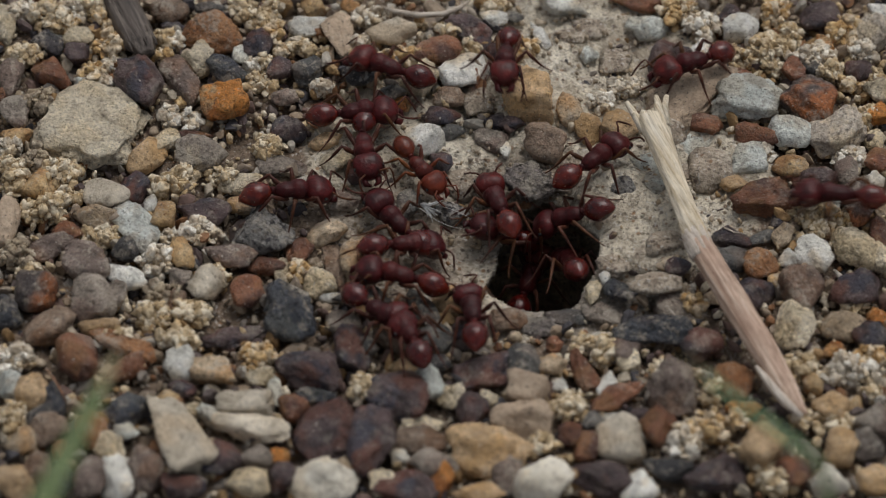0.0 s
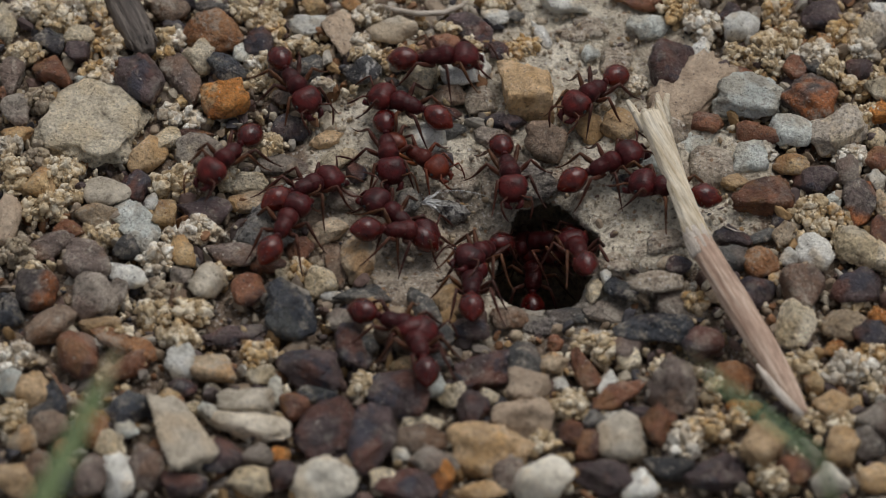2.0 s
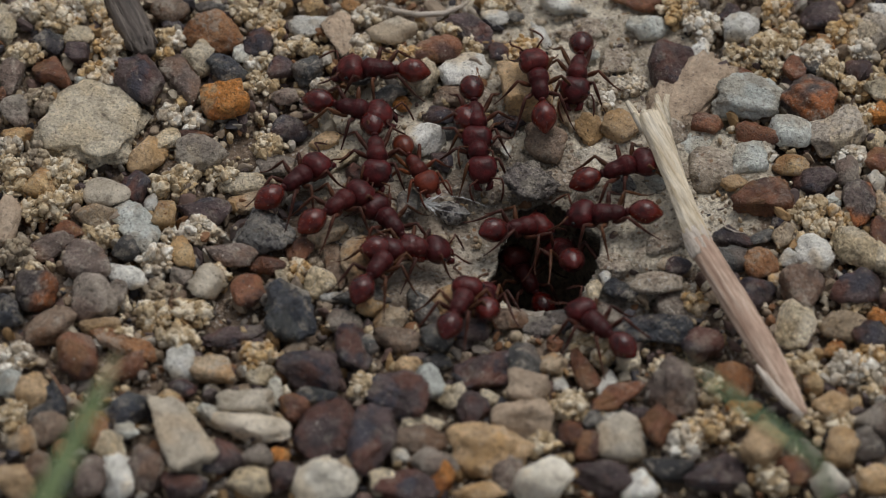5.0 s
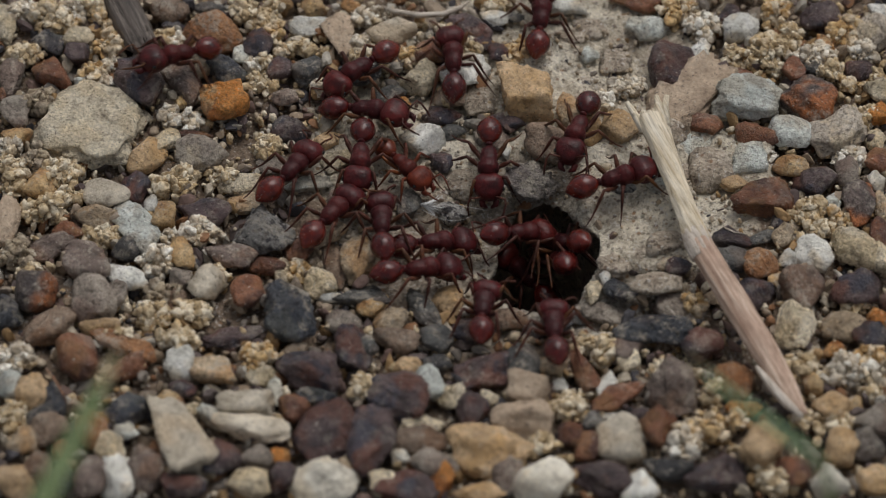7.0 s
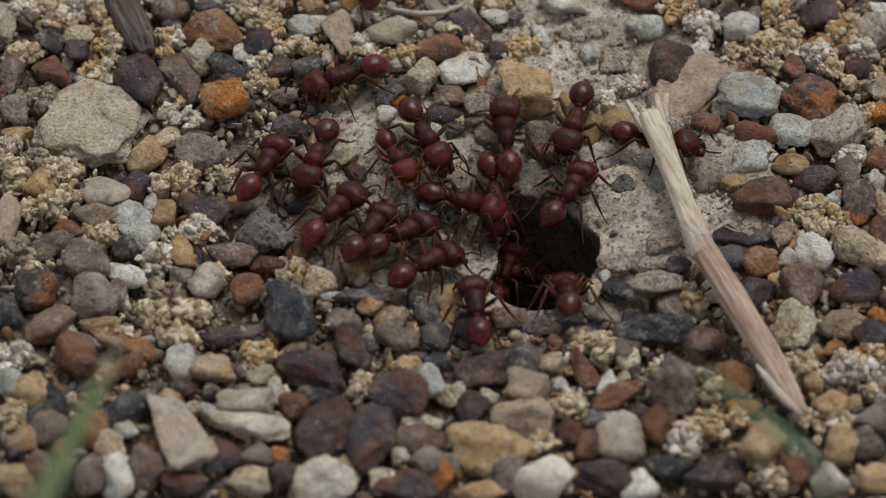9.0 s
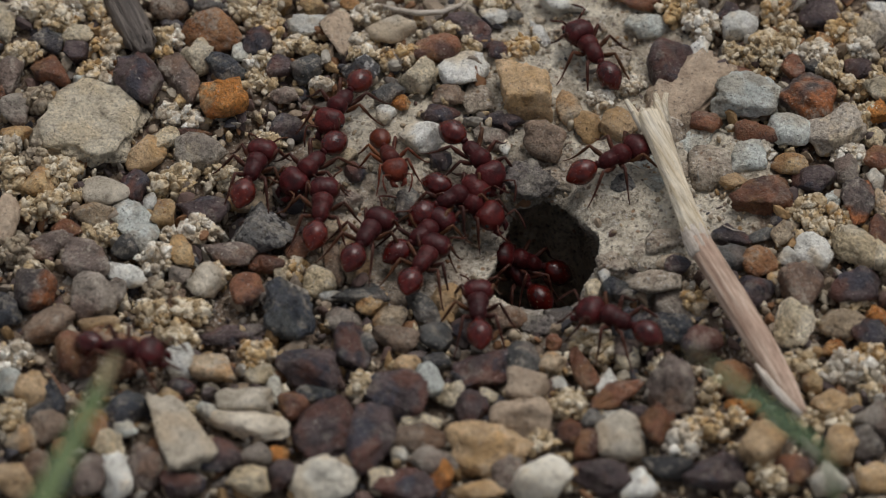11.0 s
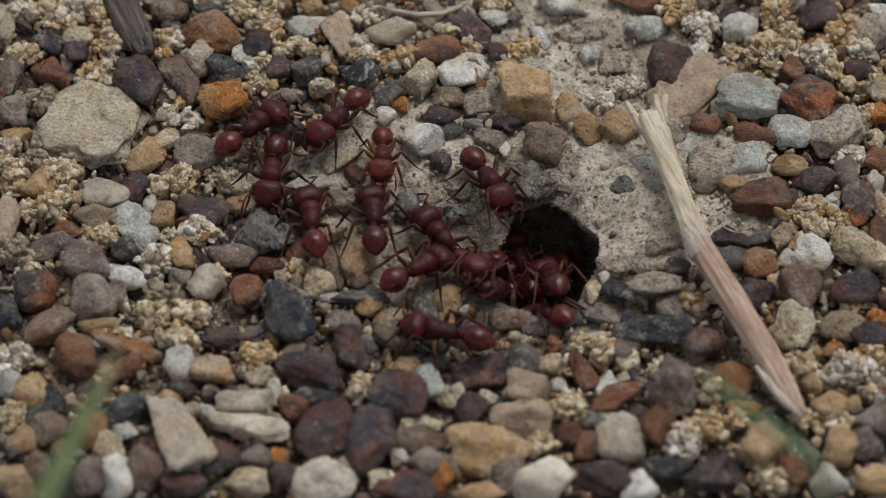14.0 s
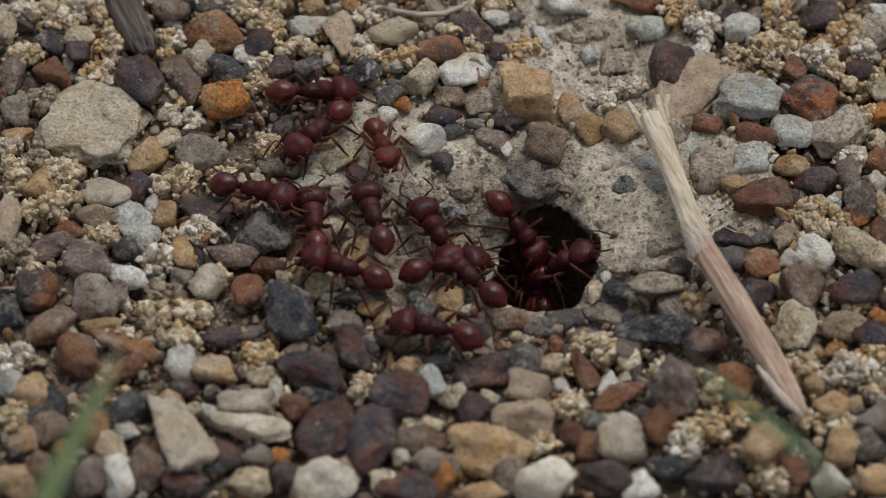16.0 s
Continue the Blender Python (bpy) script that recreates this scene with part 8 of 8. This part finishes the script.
    walk(ants[24], tread(ants[24], [(0, at(2.8, -9.5, -0.2, 96, 13)), (0.5, at(2.5, -10.1, -0.0, 102, 12)), (1, at(2.5, -10.1, -0.0, 97, 12)), (1.5, at(2.5, -8.1, -0.6, 91, 11)), (2, at(2.6, -5.9, -1.2, 88, 19)), (2.5, at(4.4, -6.8, -1.9, 94, 32)), (3, at(4.5, -7.0, -1.7, 92, 38)), (3.5, at(5.4, -6.8, -3.1, 86, 45)), (4, at(5.2, -7.2, -2.6, 91, 45)), (4.83, at(4.2, -6.8, -2.4, 94, 41)), (5.67, at(4.0, -7.8, -1.5, 84, 27)), (6.5, at(3.5, -8.2, -1.0, 81, 16)), (7, at(3.7, -8.3, -1.0, 85, 15)), (7.5, at(3.6, -7.9, -1.0, 91, 17)), (8, at(3.4, -8.4, -0.7, 92, 11)), (8.5, at(3.3, -8.5, -0.7, 90, 11)), (9, at(3.1, -8.5, -0.7, 94, 10)), (9.83, at(2.7, -8.2, -0.7, 99, 10)), (10.67, at(3.4, -9.0, -0.7, 91, 10)), (11.5, at(3.3, -8.6, -0.7, 90, 11)), (12, at(3.3, -7.8, -1.1, 86, 28)), (12.5, at(3.1, -8.2, -0.8, 87, 23)), (13, at(2.5, -8.8, -0.4, 96, 12)), (13.5, at(2.0, -10.4, 0.0, 120, 7)), (14, at(0.3, -12.1, 0.5, 165, 3)), (14.5, at(0.1, -11.7, 0.4, 163, 2)), (15, at(-0.6, -11.3, 0.2, 172, -3)), (15.5, at(-3.5, -10.9, 0.4, 138, 0)), (16, at(-0.9, -11.4, 0.3, 169, -1))]))
    walk(ants[25], tread(ants[25], [(0, at(-5.9, -9.4, 0.4, -37, -0)), (0.5, at(-5.0, -9.5, 0.4, -20, 2)), (1, at(-5.3, -9.7, 0.4, -29, 0)), (1.5, at(-4.1, -10.7, 0.5, -27, 2)), (2, at(-4.7, -11.0, 0.6, -21, 4)), (2.5, at(-3.4, -10.2, 0.4, -16, 4)), (3, at(-2.3, -9.3, 0.2, 16, 5)), (3.5, at(2.4, -4.6, -2.3, 48, 36)), (4, at(3.1, -3.4, -3.3, 57, 45)), (5, at(9.2, -7.7, -19.9, 48, 0)), (5.73, at(8.9, -8.1, -19.9, 40, 0)), (6.47, at(8.9, -7.6, -19.9, 53, 0)), (7.2, at(9.1, -7.2, -19.9, 44, 0)), (7.93, at(8.9, -7.3, -19.9, 54, 0)), (8.67, at(9.6, -7.9, -19.9, 55, 0)), (9.4, at(9.5, -7.8, -19.9, 44, 0)), (10.13, at(9.3, -7.8, -19.9, 47, 0)), (10.87, at(8.9, -7.3, -19.9, 45, 0)), (11.6, at(9.2, -8.1, -19.9, 55, 0)), (12.33, at(9.2, -7.9, -19.9, 52, 0)), (13.07, at(9.6, -7.8, -19.9, 59, 0)), (13.8, at(9.5, -8.1, -19.9, 51, 0)), (14.53, at(9.1, -7.4, -19.9, 48, 0)), (15.27, at(8.8, -7.7, -19.9, 60, 0)), (16, at(9.2, -7.7, -19.9, 53, 0))]))
    walk(ants[26], tread(ants[26], [(0, at(-3.1, -12.5, 0.8, 113, 11)), (0.5, at(-2.7, -12.8, 0.8, 106, 13)), (1, at(-1.6, -13.8, 0.8, 98, 12)), (1.5, at(-1.6, -13.4, 0.8, 94, 13)), (2, at(-2.1, -15.0, 1.2, 104, 13)), (2.5, at(-3.9, -15.6, 1.5, 98, 16)), (3, at(-3.4, -14.8, 1.4, 106, 15)), (3.5, at(-2.9, -14.0, 1.0, 109, 15)), (4, at(-2.0, -13.5, 0.8, 105, 13)), (5.2, at(2.2, -7.9, -0.7, 66, 17)), (6, at(5.0, -6.1, -20.8, 58, 0)), (6.71, at(5.4, -6.6, -20.8, 63, 0)), (7.43, at(4.6, -5.7, -20.8, 59, 0)), (8.14, at(5.4, -5.9, -20.8, 62, 0)), (8.86, at(4.6, -5.7, -20.8, 58, 0)), (9.57, at(5.5, -6.6, -20.8, 60, 0)), (10.29, at(5.4, -6.2, -20.8, 54, 0)), (11, at(4.7, -6.0, -20.8, 58, 0)), (11.71, at(5.4, -5.6, -20.8, 70, 0)), (12.43, at(4.6, -6.1, -20.8, 63, 0)), (13.14, at(5.4, -6.3, -20.8, 67, 0)), (13.86, at(5.0, -6.4, -20.8, 67, 0)), (14.57, at(4.7, -6.2, -20.8, 73, 0)), (15.29, at(4.8, -6.4, -20.8, 58, 0)), (16, at(5.0, -6.1, -20.8, 67, 0))]))
    walk(ants[27], tread(ants[27], [(0, at(-4.2, -4.5, -0.3, 167, -6)), (0.5, at(-10.1, -5.0, 0.8, 185, -14)), (1, at(-15.3, -2.1, 1.4, 133, -0)), (1.5, at(-15.3, 1.6, 0.7, 97, 5)), (2, at(-15.1, 0.4, 0.7, 70, 4)), (2.5, at(-14.3, 0.8, 0.6, 66, 4)), (3, at(-13.2, -0.8, 0.5, 50, -1)), (3.5, at(-12.2, 0.5, 0.5, 60, 1)), (4, at(-10.6, 3.2, 0.3, 51, 5)), (4.83, at(-10.1, 3.5, 0.3, 43, 5)), (5.67, at(-10.8, 2.9, 0.3, 44, 6)), (6.5, at(-10.4, 2.8, 0.3, 41, 6)), (7, at(-10.6, 2.5, 0.3, 54, 4)), (7.5, at(-10.6, 2.4, 0.3, 49, 4)), (8, at(-10.4, 2.2, 0.3, 46, 5)), (8.5, at(-10.3, 2.8, 0.3, 45, 6)), (9, at(-10.5, 2.5, 0.3, 52, 4)), (9.83, at(-10.4, 3.0, 0.3, 59, 4)), (10.67, at(-11.5, 2.6, 0.3, 76, 4)), (11.5, at(-11.4, 2.7, 0.3, 88, 3)), (12, at(-11.3, 2.1, 0.3, 75, 3)), (12.5, at(-11.5, 1.2, 0.4, 78, 2)), (13, at(-11.8, 1.0, 0.5, 86, 1)), (13.5, at(-12.2, 1.3, 0.4, 91, 2)), (14, at(-12.4, 1.8, 0.3, 94, 4)), (14.5, at(-12.4, 1.9, 0.3, 97, 5)), (15, at(-12.6, 1.8, 0.3, 98, 6)), (15.5, at(-12.5, 1.8, 0.3, 96, 5)), (16, at(-12.3, 1.6, 0.3, 95, 5))]))
    walk(ants[28], tread(ants[28], [(0, at(-58.6, -19.3, 0.3, 0, 0)), (0.73, at(-58.3, -18.9, 0.3, -3, 0)), (1.46, at(-58.1, -18.0, 0.3, -10, 0)), (2.19, at(-57.3, -18.0, 0.3, 1, 0)), (2.92, at(-57.4, -17.5, 0.3, -9, 0)), (3.65, at(-57.2, -16.2, 0.3, -7, 0)), (4.38, at(-56.4, -16.4, 0.3, -9, 0)), (5.12, at(-56.1, -15.2, 0.3, -6, 0)), (5.85, at(-56.2, -15.2, 0.3, -6, 0)), (6.58, at(-55.2, -14.1, 0.3, -6, 0)), (7.31, at(-55.3, -13.3, 0.3, -10, 0)), (8.04, at(-55.3, -13.4, 0.3, -8, 0)), (8.77, at(-54.3, -12.3, 0.3, -14, 0)), (9.5, at(-54.1, -12.0, 0.3, -14, 0)), (10.6, at(-37.2, -12.8, 1.4, -22, -9)), (11.3, at(-24.6, -16.2, 1.2, -13, -2)), (11.5, at(-21.6, -16.9, 1.3, -20, 2)), (11.7, at(-18.2, -21.5, 1.3, -43, -0)), (12, at(-17.5, -24.1, 1.3, -114, -2)), (12.5, at(-18.8, -27.7, 1.3, -148, 4)), (13, at(-22.6, -34.0, 0.3, -132, -0)), (13.75, at(-23.8, -36.4, 0.3, -135, -0)), (14.5, at(-25.1, -38.3, 0.3, -142, -0)), (15.25, at(-25.9, -41.1, 0.3, -132, -0)), (16, at(-27.3, -42.9, 0.3, -138, -0))]))
    walk(ants[29], tread(ants[29], [(0, at(1.5, 52.3, 0.3, -145, 0)), (0.71, at(0.6, 51.2, 0.3, -148, 0)), (1.43, at(0.9, 49.5, 0.3, -140, 0)), (2.14, at(0.3, 48.0, 0.3, -135, 0)), (2.86, at(-0.4, 46.4, 0.3, -147, 0)), (3.57, at(-1.0, 45.4, 0.3, -134, 0)), (4.29, at(-2.1, 43.8, 0.3, -134, 0)), (5, at(-2.2, 42.2, 0.3, -137, 0)), (5.7, at(-10.1, 35.0, 0.5, -135, -3)), (6.3, at(-15.4, 24.6, 1.2, -169, -2)), (6.5, at(-17.8, 24.4, 1.3, -174, -6)), (7, at(-26.0, 21.2, 2.2, -153, -12)), (7.5, at(-33.2, 22.5, 1.6, -202, 15)), (8, at(-43.0, 21.7, 1.4, -166, 4)), (8.6, at(-50.4, 21.3, 0.3, -165, -0)), (9.34, at(-51.5, 21.5, 0.3, -170, -0)), (10.08, at(-51.3, 21.0, 0.3, -164, -0)), (10.82, at(-52.0, 20.8, 0.3, -161, -0)), (11.56, at(-52.8, 20.4, 0.3, -174, -0)), (12.3, at(-53.5, 20.7, 0.3, -163, -0)), (13.04, at(-54.7, 20.4, 0.3, -165, -0)), (13.78, at(-54.9, 19.8, 0.3, -177, -0)), (14.52, at(-55.4, 20.2, 0.3, -178, -0)), (15.26, at(-56.0, 20.0, 0.3, -170, -0)), (16, at(-56.9, 19.5, 0.3, -172, -0))]))


motions()
